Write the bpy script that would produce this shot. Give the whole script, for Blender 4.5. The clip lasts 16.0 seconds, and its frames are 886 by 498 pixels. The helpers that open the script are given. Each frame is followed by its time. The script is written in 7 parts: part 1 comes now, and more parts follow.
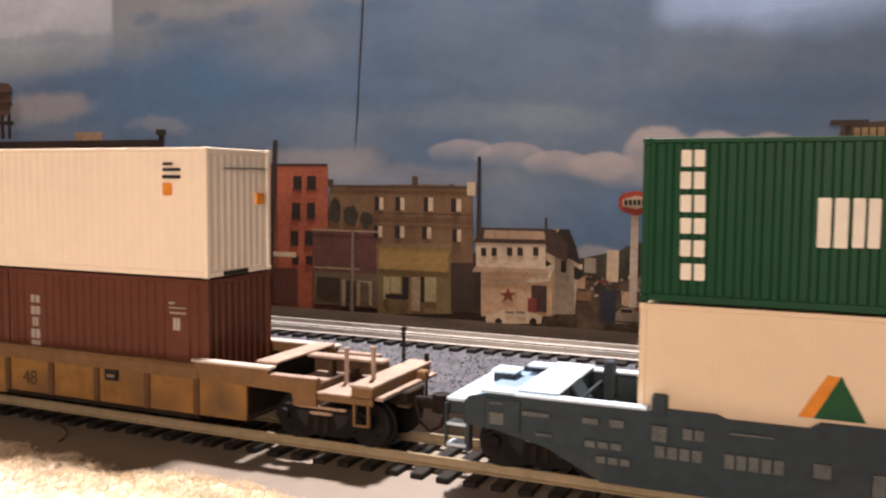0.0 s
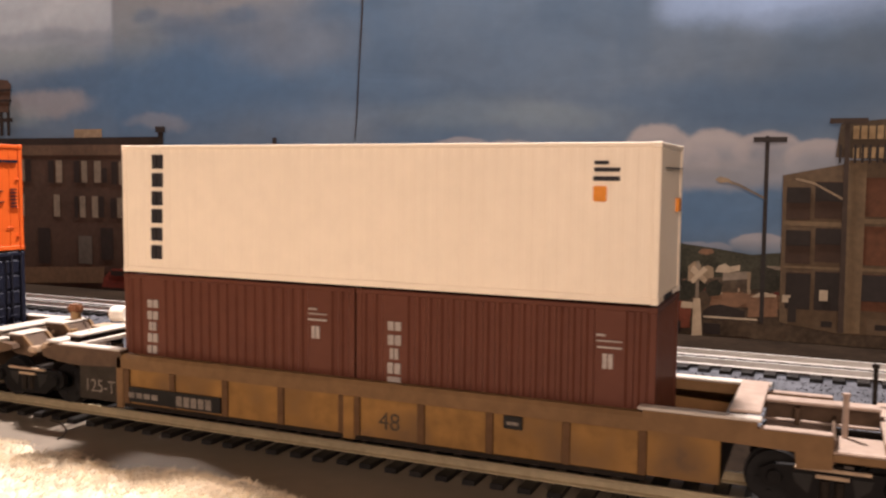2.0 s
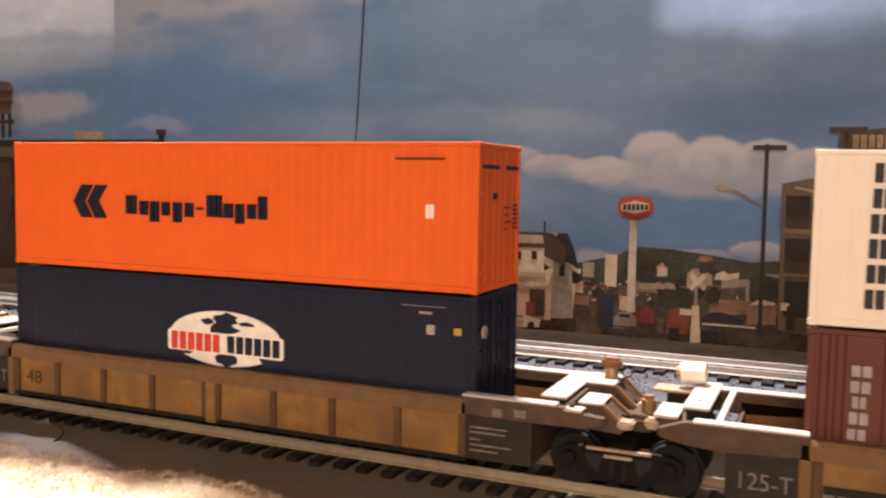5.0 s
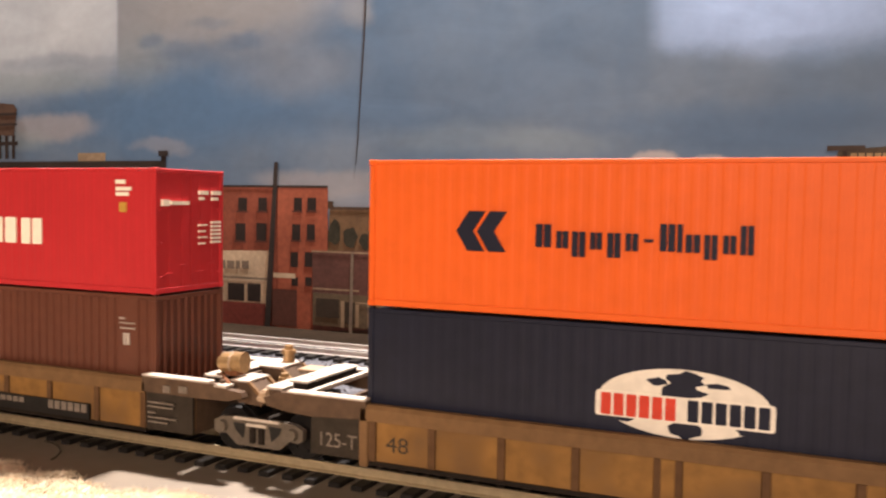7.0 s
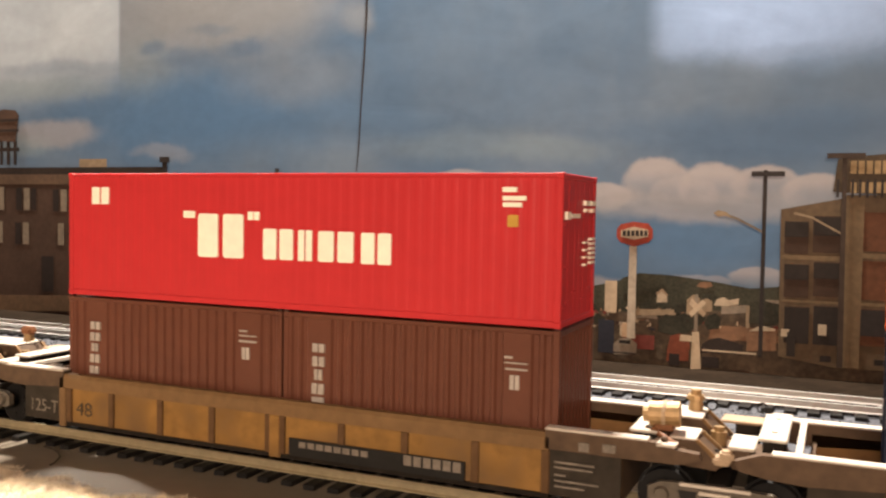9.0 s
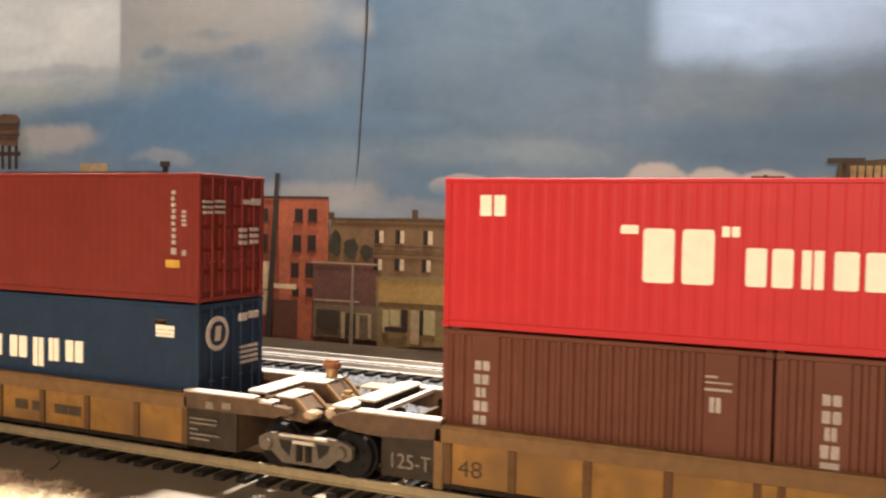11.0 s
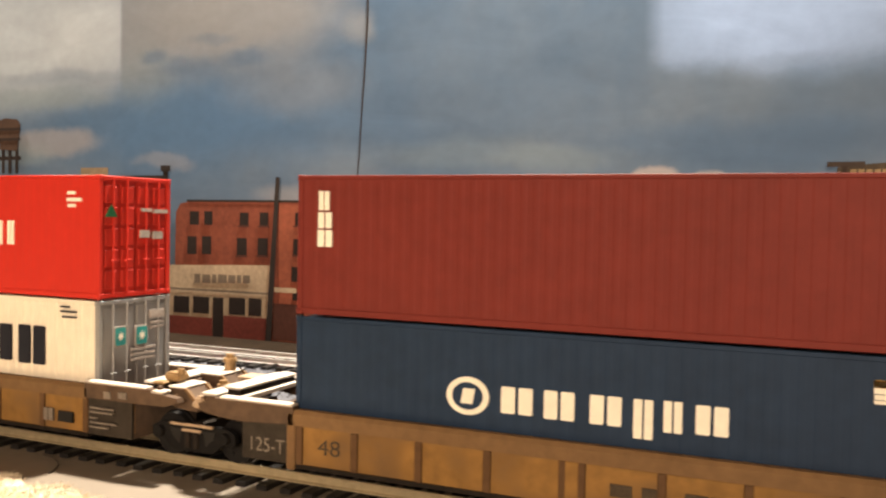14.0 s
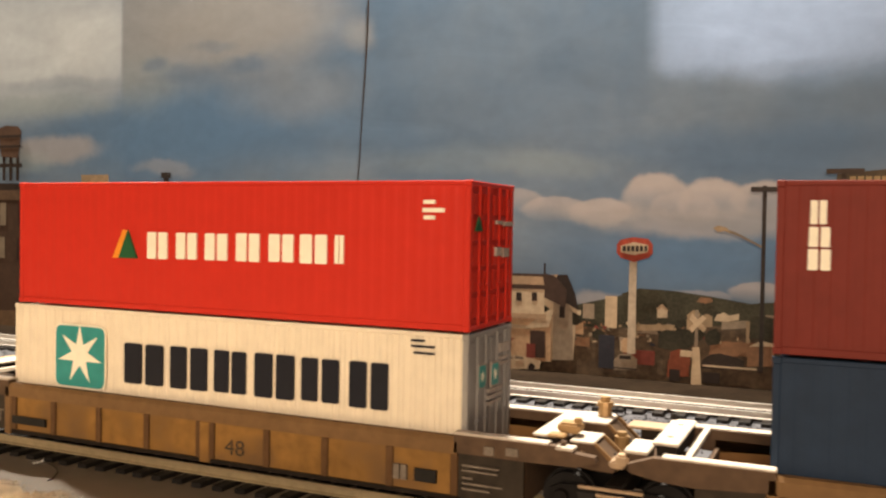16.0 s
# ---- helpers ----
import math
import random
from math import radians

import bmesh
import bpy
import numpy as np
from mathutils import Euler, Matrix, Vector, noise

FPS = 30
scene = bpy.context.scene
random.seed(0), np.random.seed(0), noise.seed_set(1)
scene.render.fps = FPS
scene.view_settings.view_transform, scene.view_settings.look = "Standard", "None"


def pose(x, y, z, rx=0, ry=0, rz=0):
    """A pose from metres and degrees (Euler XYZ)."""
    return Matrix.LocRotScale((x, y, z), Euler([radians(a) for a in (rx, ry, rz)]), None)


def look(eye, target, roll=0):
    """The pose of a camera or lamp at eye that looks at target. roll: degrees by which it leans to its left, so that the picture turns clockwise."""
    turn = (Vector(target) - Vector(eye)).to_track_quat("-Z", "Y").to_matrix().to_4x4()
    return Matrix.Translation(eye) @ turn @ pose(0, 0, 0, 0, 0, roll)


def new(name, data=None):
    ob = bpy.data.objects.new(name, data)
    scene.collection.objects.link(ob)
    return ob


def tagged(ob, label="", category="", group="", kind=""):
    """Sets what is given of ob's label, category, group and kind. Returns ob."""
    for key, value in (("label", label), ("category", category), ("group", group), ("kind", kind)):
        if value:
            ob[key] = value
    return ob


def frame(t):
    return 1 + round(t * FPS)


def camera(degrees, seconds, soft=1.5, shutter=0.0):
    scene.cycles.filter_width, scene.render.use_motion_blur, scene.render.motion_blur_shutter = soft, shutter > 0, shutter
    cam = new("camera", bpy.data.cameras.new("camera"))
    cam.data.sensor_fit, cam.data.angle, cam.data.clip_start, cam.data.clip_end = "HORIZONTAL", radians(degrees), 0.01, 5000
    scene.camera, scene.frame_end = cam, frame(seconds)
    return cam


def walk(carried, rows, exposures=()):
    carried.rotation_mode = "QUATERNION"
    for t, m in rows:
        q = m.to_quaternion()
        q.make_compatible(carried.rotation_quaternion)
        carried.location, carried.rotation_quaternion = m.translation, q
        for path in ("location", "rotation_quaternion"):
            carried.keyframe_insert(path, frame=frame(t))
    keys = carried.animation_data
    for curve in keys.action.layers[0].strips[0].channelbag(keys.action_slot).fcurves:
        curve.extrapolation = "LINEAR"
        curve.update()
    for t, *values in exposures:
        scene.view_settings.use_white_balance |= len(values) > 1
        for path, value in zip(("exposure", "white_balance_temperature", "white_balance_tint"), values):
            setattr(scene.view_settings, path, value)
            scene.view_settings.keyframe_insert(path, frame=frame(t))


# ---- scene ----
SECONDS = 16.0
cam = camera(53.0, SECONDS, soft=2.3, shutter=0.25)
# seconds, x, height, turn to the left, look up, lean
WALK = [
    (0.0, 0.00000, 0.06850, 23.45, -4.42, 0.46),
    (0.5, 0.00006, 0.06846, 23.44, -4.42, 0.50),
    (1.0, 0.00008, 0.06849, 23.43, -4.52, 0.51),
    (1.5, 0.00005, 0.06868, 23.42, -4.58, 0.50),
    (2.0, 0.00001, 0.06877, 23.41, -4.61, 0.53),
    (2.5, -0.00002, 0.06889, 23.40, -4.65, 0.53),
    (3.0, -0.00006, 0.06911, 23.38, -4.94, 0.55),
    (3.5, -0.00005, 0.06938, 23.39, -5.20, 0.67),
    (4.0, 0.00008, 0.06943, 23.37, -5.03, 0.83),
    (4.5, 0.00025, 0.06923, 23.41, -4.70, 0.99),
    (7.0, 0.00314, 0.06807, 23.77, -2.91, 0.87),
    (7.5, 0.00331, 0.06796, 23.78, -2.80, 0.91),
    (8.0, 0.00344, 0.06787, 23.81, -2.72, 0.99),
    (8.5, 0.00349, 0.06777, 23.83, -2.58, 1.02),
    (9.0, 0.00351, 0.06775, 23.85, -2.44, 1.00),
    (11.5, 0.00412, 0.06804, 23.94, -2.16, 1.05),
    (12.0, 0.00415, 0.06792, 23.95, -2.13, 1.08),
    (12.5, 0.00413, 0.06781, 23.96, -2.03, 1.10),
    (13.0, 0.00410, 0.06768, 23.96, -1.98, 1.11),
    (13.5, 0.00414, 0.06748, 23.94, -1.92, 1.03),
    (14.0, 0.00426, 0.06753, 23.97, -1.86, 1.01),
    (14.5, 0.00437, 0.06764, 24.00, -1.73, 1.07),
    (15.0, 0.00446, 0.06769, 24.01, -1.61, 1.05),
    (15.5, 0.00456, 0.06768, 24.02, -1.63, 1.04),
    (16.0, 0.00469, 0.06772, 24.03, -1.44, 0.99),
]
# seconds, how far the train has come along x
TRAIN = [
    (0.0, -0.1438),
    (0.5, -0.1146),
    (1.0, -0.0855),
    (1.5, -0.0576),
    (2.0, -0.0310),
    (2.5, -0.0030),
    (3.0, 0.0235),
    (3.5, 0.0524),
    (4.0, 0.0796),
    (4.5, 0.1085),
    (7.0, 0.2520),
    (7.5, 0.2788),
    (8.0, 0.3055),
    (8.5, 0.3362),
    (9.0, 0.3615),
    (11.5, 0.5038),
    (12.0, 0.5322),
    (12.5, 0.5605),
    (13.0, 0.5874),
    (13.5, 0.6145),
    (14.0, 0.6442),
    (14.5, 0.6683),
    (15.0, 0.7002),
    (15.5, 0.7263),
    (16.0, 0.7528),
]


def aim(x, y, z, turn, up, lean):
    return pose(x, y, z, 0, 0, turn) @ pose(0, 0, 0, 90 + up) @ pose(0, 0, 0, 0, 0, lean)


walk(cam, [(t, aim(x, 0.0, z, turn, up, lean)) for t, x, z, turn, up, lean in WALK],
     exposures=[(0.0, -0.44, 6080, 23), (2.5, -0.54, 6080, 22), (3.0, -0.68, 6080, 22), (3.5, -0.66, 6080, 22), (4.0, -0.60, 6090, 22), (4.5, -0.38, 6060, 22), (7.0, 0.0, 6270, 19), (9.0, 0.10, 6380, 12), (11.5, 0.24, 6450, 11), (13.0, 0.14, 6540, 11), (14.5, 0.16, 6680, 11), (15.5, 0.12, 6760, 11), (16.0, -0.06, 6860, 11)])

# ---- light ----
world = bpy.data.worlds.new("room_air")
world.use_nodes = True
scene.world = world
world.node_tree.nodes["Background"].inputs[0].default_value = (1.0, 0.82, 0.62, 1)
world.node_tree.nodes["Background"].inputs[1].default_value = 0.006


def area_lamp(name, eye, target, watts, color, size, size_y=None):
    data = bpy.data.lights.new(name, "AREA")
    data.energy, data.color, data.size = watts, color, size
    data.shape = "DISK"
    if size_y:
        data.shape, data.size_y = "RECTANGLE", size_y
    ob = new(name, data)
    ob.matrix_world = look(eye, target)
    return ob


# the spot over the layout, a little behind the train, a fill spot added at the left, and the warm lamp of the room
# behind the camera
area_lamp("layout_spot", (-0.150, 0.358, 0.445), (-0.13, 0.19, 0.0), 9.4, (1.0, 0.9, 0.76), 0.04)
# unseen second spot, added to brighten the left of backdrop and train
area_lamp("left_fill_spot", (-0.64, 0.358, 0.445), (-0.60, 0.21, 0.0), 4.8, (1.0, 0.9, 0.76), 0.04)
# unseen lamp, assumed from the soft warm light on the train's front
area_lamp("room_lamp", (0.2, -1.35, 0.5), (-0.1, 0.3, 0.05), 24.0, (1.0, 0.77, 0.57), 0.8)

# ---- materials ----


def sock(node, name):
    return node.inputs[name]


def surface(name, color, rough=0.5, metal=0.0, vary=0.12, grain=400.0, bump=0.0, stain=None, stain_at=0.62, per_piece=0.0, gloss=0.18):
    """A worn surface: base colour, fine grain, larger blotches, stains and relief."""
    m = bpy.data.materials.new(name)
    m.use_nodes = True
    nt, bsdf = m.node_tree, m.node_tree.nodes["Principled BSDF"]
    n, l = nt.nodes.new, nt.links.new
    co = n("ShaderNodeTexCoord")
    fine, wide = n("ShaderNodeTexNoise"), n("ShaderNodeTexNoise")
    fine.inputs["Scale"].default_value, wide.inputs["Scale"].default_value = grain, grain / 9
    fine.inputs["Detail"].default_value, wide.inputs["Detail"].default_value = 4, 5
    l(co.outputs["Object"], fine.inputs["Vector"]), l(co.outputs["Object"], wide.inputs["Vector"])
    add = n("ShaderNodeMath"); add.operation = "ADD"
    l(fine.outputs["Fac"], add.inputs[0]), l(wide.outputs["Fac"], add.inputs[1])
    ramp = n("ShaderNodeMapRange")
    ramp.inputs["From Min"].default_value, ramp.inputs["From Max"].default_value = 0.7, 1.3
    ramp.inputs["To Min"].default_value, ramp.inputs["To Max"].default_value = 1 - vary, 1 + vary
    l(add.outputs[0], ramp.inputs["Value"])
    value = ramp.outputs[0]
    if per_piece:
        info, one = n("ShaderNodeObjectInfo"), n("ShaderNodeMapRange")
        one.inputs["To Min"].default_value, one.inputs["To Max"].default_value = 1 - per_piece, 1 + per_piece
        l(info.outputs["Random"], one.inputs["Value"])
        mul = n("ShaderNodeMath"); mul.operation = "MULTIPLY"
        l(value, mul.inputs[0]), l(one.outputs[0], mul.inputs[1])
        value = mul.outputs[0]
    tint = n("ShaderNodeMix"); tint.data_type, tint.blend_type = "RGBA", "MULTIPLY"
    tint.inputs["Factor"].default_value = 1.0
    tint.inputs[6].default_value = (*color, 1)
    l(value, tint.inputs[7])
    out = tint.outputs[2]
    if stain:
        patch = n("ShaderNodeTexNoise")
        patch.inputs["Scale"].default_value, patch.inputs["Detail"].default_value = grain / 4, 6
        l(co.outputs["Object"], patch.inputs["Vector"])
        cut = n("ShaderNodeMapRange")
        cut.inputs["From Min"].default_value, cut.inputs["From Max"].default_value = stain_at - 0.1, stain_at + 0.12
        l(patch.outputs["Fac"], cut.inputs["Value"])
        mix = n("ShaderNodeMix"); mix.data_type = "RGBA"
        l(cut.outputs[0], mix.inputs["Factor"]), l(out, mix.inputs[6])
        mix.inputs[7].default_value = (*stain, 1)
        out = mix.outputs[2]
    l(out, bsdf.inputs["Base Color"])
    bsdf.inputs["Specular IOR Level"].default_value = 0.5 if metal else gloss
    bsdf.inputs["Roughness"].default_value, bsdf.inputs["Metallic"].default_value = rough, metal
    if bump:
        b = n("ShaderNodeBump")
        b.inputs["Strength"].default_value, b.inputs["Distance"].default_value = bump, 0.0006
        l(fine.outputs["Fac"], b.inputs["Height"]), l(b.outputs[0], bsdf.inputs["Normal"])
    return m


WALL_PAINT = surface("wall_paint", (0.40, 0.36, 0.31), 0.8, grain=30)
BOARD = surface("painted_board", (0.165, 0.130, 0.090), 0.58, vary=0.12, grain=160, bump=0.12, gloss=1.0)
BALLAST = surface("grey_ballast", (0.082, 0.084, 0.094), 0.9, vary=0.4, grain=900, bump=0.8)
TIE = surface("black_tie", (0.012, 0.0105, 0.0095), 0.6, vary=0.3, grain=900, per_piece=0.3)
RAIL = surface("rail_brass", (0.46, 0.38, 0.24), 0.38, 0.55, vary=0.15, grain=500)
RAIL_FAR = surface("rail_nickel", (0.62, 0.60, 0.56), 0.4, 0.25, vary=0.1, grain=500)
YELLOW = surface("weathered_yellow", (0.240, 0.125, 0.034), 0.6, vary=0.26, grain=300, stain=(0.11, 0.066, 0.034), stain_at=0.58)
SILL = surface("dusty_sill", (0.168, 0.096, 0.042), 0.7, vary=0.18, grain=350)
DARK = surface("grimy_black", (0.017, 0.0130, 0.0100), 0.75, vary=0.3, grain=450, stain=(0.030, 0.023, 0.017), stain_at=0.68, gloss=0.1)
TRUCK_BLACK = surface("truck_black", (0.0075, 0.0066, 0.0062), 0.7, vary=0.3, grain=600, gloss=0.12)

# ---- shape helpers ----


def part(name, bm, material, parent=None, label="", smooth=False):
    """Links a bmesh as one mesh object, under a thing or a part."""
    me = bpy.data.meshes.new(name)
    bmesh.ops.recalc_face_normals(bm, faces=bm.faces)
    bm.to_mesh(me)
    bm.free()
    if smooth:
        for p in me.polygons:
            p.use_smooth = True
    me.materials.append(material)
    ob = new(name, me)
    ob.parent = parent
    if label:
        tagged(ob, label)
    return ob


def box(bm, x0, x1, y0, y1, z0, z1):
    v = [bm.verts.new((x, y, z)) for z in (z0, z1) for y in (y0, y1) for x in (x0, x1)]
    for a, b, c, e in ((0, 1, 3, 2), (4, 6, 7, 5), (0, 4, 5, 1), (2, 3, 7, 6), (0, 2, 6, 4), (1, 5, 7, 3)):
        bm.faces.new((v[a], v[b], v[c], v[e]))
    return bm


def block(x0, x1, y0, y1, z0, z1, bevel=0.0, segments=2):
    bm = box(bmesh.new(), x0, x1, y0, y1, z0, z1)
    if bevel:
        bmesh.ops.bevel(bm, geom=bm.edges[:], offset=bevel, segments=segments, affect="EDGES", clamp_overlap=True)
    return bm


def prism_y(pts, y0, y1, bm=None):
    """A polygon of (x, z) points pushed through from y0 to y1."""
    bm = bm or bmesh.new()
    a = [bm.verts.new((x, y0, z)) for x, z in pts]
    b = [bm.verts.new((x, y1, z)) for x, z in pts]
    bm.faces.new(a), bm.faces.new(b[::-1])
    for i in range(len(pts)):
        j = (i + 1) % len(pts)
        bm.faces.new((a[i], b[i], b[j], a[j]))
    return bm


def prism_x(pts, x0, x1, bm=None):
    """A polygon of (y, z) points pushed through from x0 to x1."""
    bm = bm or bmesh.new()
    a = [bm.verts.new((x0, y, z)) for y, z in pts]
    b = [bm.verts.new((x1, y, z)) for y, z in pts]
    bm.faces.new(a), bm.faces.new(b[::-1])
    for i in range(len(pts)):
        j = (i + 1) % len(pts)
        bm.faces.new((a[i], b[i], b[j], a[j]))
    return bm


def rod(bm, a, b, r, sides=8, r2=None):
    """A round bar from a to b."""
    a, b = Vector(a), Vector(b)
    turn = (b - a).to_track_quat("Z", "Y").to_matrix()
    rings = []
    for p, q in ((a, r), (b, r if r2 is None else r2)):
        rings.append([bm.verts.new(p + turn @ Vector((q * math.cos(2 * math.pi * i / sides), q * math.sin(2 * math.pi * i / sides), 0))) for i in range(sides)])
    bm.faces.new(rings[0][::-1]), bm.faces.new(rings[1])
    for i in range(sides):
        j = (i + 1) % sides
        bm.faces.new((rings[0][i], rings[0][j], rings[1][j], rings[1][i]))
    return bm


def thing(name, label, category, group="", kind=""):
    return tagged(new(name), label, category, group, kind)


# ---- room and layout ----
TRACK, FAR_TRACK, BACK = 0.1957, 0.338, 0.395
RAIL_TOP, FAR_RAIL_TOP = 0.0038, 0.0045


def setting(name, bm, material, label):
    return tagged(part(name, bm, material), label, name.split("_")[0], kind="structure")


setting("ground", block(-1.6, 1.3, -0.06, 0.42, -1.0, 0.0), BOARD, "grey-brown painted plywood deck of the layout")
setting("floor", block(-2.2, 2.0, -2.4, 0.9, -1.05, -1.0), WALL_PAINT, "plain beige room floor below the layout")
setting("ceiling", block(-2.2, 2.0, -2.4, 0.9, 1.3, 1.35), WALL_PAINT, "plain cream room ceiling")
setting("wall_south", block(-2.2, 2.0, -2.45, -2.4, -1.0, 1.3), WALL_PAINT, "plain cream room wall")
setting("wall_north", block(-2.2, 2.0, 0.9, 0.95, -1.0, 1.3), WALL_PAINT, "plain cream room wall behind the backdrop")
setting("wall_west", block(-2.25, -2.2, -2.4, 0.9, -1.0, 1.3), WALL_PAINT, "plain cream room wall")
setting("wall_east", block(2.0, 2.05, -2.4, 0.9, -1.0, 1.3), WALL_PAINT, "plain cream room wall")

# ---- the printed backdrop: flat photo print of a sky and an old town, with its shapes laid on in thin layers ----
# bright and ice blobs paint pools of light into the upper corners
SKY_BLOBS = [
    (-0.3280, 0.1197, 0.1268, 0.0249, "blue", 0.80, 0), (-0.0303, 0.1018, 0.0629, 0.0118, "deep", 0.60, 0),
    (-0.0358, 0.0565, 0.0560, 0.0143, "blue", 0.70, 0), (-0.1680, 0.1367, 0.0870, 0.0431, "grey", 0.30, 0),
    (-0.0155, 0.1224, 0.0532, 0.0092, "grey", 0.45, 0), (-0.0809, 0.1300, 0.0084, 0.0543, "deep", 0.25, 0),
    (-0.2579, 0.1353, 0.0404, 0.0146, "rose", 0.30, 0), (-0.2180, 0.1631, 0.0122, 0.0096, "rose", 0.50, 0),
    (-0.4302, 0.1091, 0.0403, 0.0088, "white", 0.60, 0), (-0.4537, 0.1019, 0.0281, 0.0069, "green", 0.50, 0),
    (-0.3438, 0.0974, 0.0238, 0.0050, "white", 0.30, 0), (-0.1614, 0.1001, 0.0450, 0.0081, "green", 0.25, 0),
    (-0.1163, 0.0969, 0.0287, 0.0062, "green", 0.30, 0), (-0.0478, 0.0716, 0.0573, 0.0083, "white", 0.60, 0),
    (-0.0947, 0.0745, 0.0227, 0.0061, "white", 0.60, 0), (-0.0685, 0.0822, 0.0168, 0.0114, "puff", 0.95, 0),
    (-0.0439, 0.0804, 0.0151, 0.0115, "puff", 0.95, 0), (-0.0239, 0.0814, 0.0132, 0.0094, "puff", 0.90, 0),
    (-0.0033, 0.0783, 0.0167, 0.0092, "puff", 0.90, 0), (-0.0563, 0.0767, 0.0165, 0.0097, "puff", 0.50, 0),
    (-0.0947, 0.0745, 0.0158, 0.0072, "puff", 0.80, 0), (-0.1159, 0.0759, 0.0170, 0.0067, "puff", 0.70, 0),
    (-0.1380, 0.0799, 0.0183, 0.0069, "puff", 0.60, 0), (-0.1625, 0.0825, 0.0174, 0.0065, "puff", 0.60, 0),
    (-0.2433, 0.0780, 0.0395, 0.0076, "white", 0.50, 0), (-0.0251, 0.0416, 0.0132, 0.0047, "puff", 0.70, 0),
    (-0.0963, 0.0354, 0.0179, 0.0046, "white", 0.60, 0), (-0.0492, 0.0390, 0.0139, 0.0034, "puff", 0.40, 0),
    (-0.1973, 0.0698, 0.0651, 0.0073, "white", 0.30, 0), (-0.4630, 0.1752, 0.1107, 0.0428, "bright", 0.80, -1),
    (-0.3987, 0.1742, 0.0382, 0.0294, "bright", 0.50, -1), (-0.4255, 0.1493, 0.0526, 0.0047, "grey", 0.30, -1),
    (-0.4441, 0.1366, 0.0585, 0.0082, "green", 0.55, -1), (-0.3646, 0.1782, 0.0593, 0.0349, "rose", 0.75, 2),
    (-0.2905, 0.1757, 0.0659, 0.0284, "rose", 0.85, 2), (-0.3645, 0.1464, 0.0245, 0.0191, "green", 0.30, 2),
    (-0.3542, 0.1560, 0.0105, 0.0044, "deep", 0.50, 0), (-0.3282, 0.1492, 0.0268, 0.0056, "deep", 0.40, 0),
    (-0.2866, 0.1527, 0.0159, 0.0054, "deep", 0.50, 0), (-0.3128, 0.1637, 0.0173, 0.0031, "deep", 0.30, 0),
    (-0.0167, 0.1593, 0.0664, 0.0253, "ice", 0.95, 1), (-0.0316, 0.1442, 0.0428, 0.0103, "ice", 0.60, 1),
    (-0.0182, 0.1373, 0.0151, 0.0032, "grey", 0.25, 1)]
# x where the painted light pools end
POOL_EDGES = (-0.3759, -0.0727)


def srgb(r, g, b, load=None):
    """Ink of a print from its 0-255 colour."""
    f = lambda v: ((v / 255 + 0.055) / 1.055) ** 2.4 if v > 10 else v / 255 / 12.92
    load = load or INK_LOAD
    return (f(r) * load[0], f(g) * load[1], f(b) * load[2])


INK_LOAD = (0.60, 0.69, 0.84)
TOWN_LOAD = (0.80, 0.78, 0.74)
TONES = {"street": (50, 39, 30), "verge": (58, 44, 33), "mill": (66, 50, 41), "mill_dark": (45, 36, 31), "mill_lit": (88, 70, 56), "tan_grey": (138, 120, 98), "glass_pale": (116, 105, 92),
         "glass_dark": (40, 32, 29), "grey_door": (80, 74, 68), "cream_print": (178, 160, 136), "tan_low": (98, 78, 60), "car_red": (104, 46, 36), "tower": (78, 60, 50), "tower_dark": (46, 37, 33), "pole": (46, 40, 38),
         "brick": (124, 68, 52), "brick_lit": (140, 78, 58), "brick_dark": (80, 50, 42), "brick_red": (108, 52, 44), "sign_grey": (112, 100, 88), "plum": (86, 58, 52), "olive": (108, 92, 64),
         "olive_dark": (92, 80, 64), "olive_deep": (54, 46, 38), "mustard": (134, 110, 66), "pale_green": (140, 130, 98), "tenement": (104, 82, 60), "tenement_dark": (72, 56, 44), "leaf": (48, 46, 36),
         "umber": (60, 46, 40), "house_wall": (174, 158, 136), "house_grey": (132, 120, 106), "roof_tan": (150, 128, 106), "station": (174, 146, 118), "rust": (112, 60, 42), "hill": (58, 57, 45),
         "lot": (80, 68, 55), "lot_warm": (122, 92, 70), "kiosk": (44, 46, 56), "car_dark": (46, 38, 34), "sign_red": (148, 62, 46), "sign_pole": (170, 158, 142), "concrete": (92, 76, 58), "concrete_lit": (106, 88, 66),
         "bay_brown": (62, 45, 34), "bay_dark": (40, 33, 29), "bay_brick": (92, 58, 38), "bay_blue": (46, 40, 38), "pole_brown": (62, 50, 42), "sign_back": (74, 62, 48), "sign_tan": (150, 126, 92)}
PRINT = {k: surface("print_" + k, srgb(*v, TOWN_LOAD), 0.65, vary=0.5 if k in ("hill", "leaf", "lot") else 0.24, grain=900 if k in ("hill", "leaf") else 420) for k, v in TONES.items()}


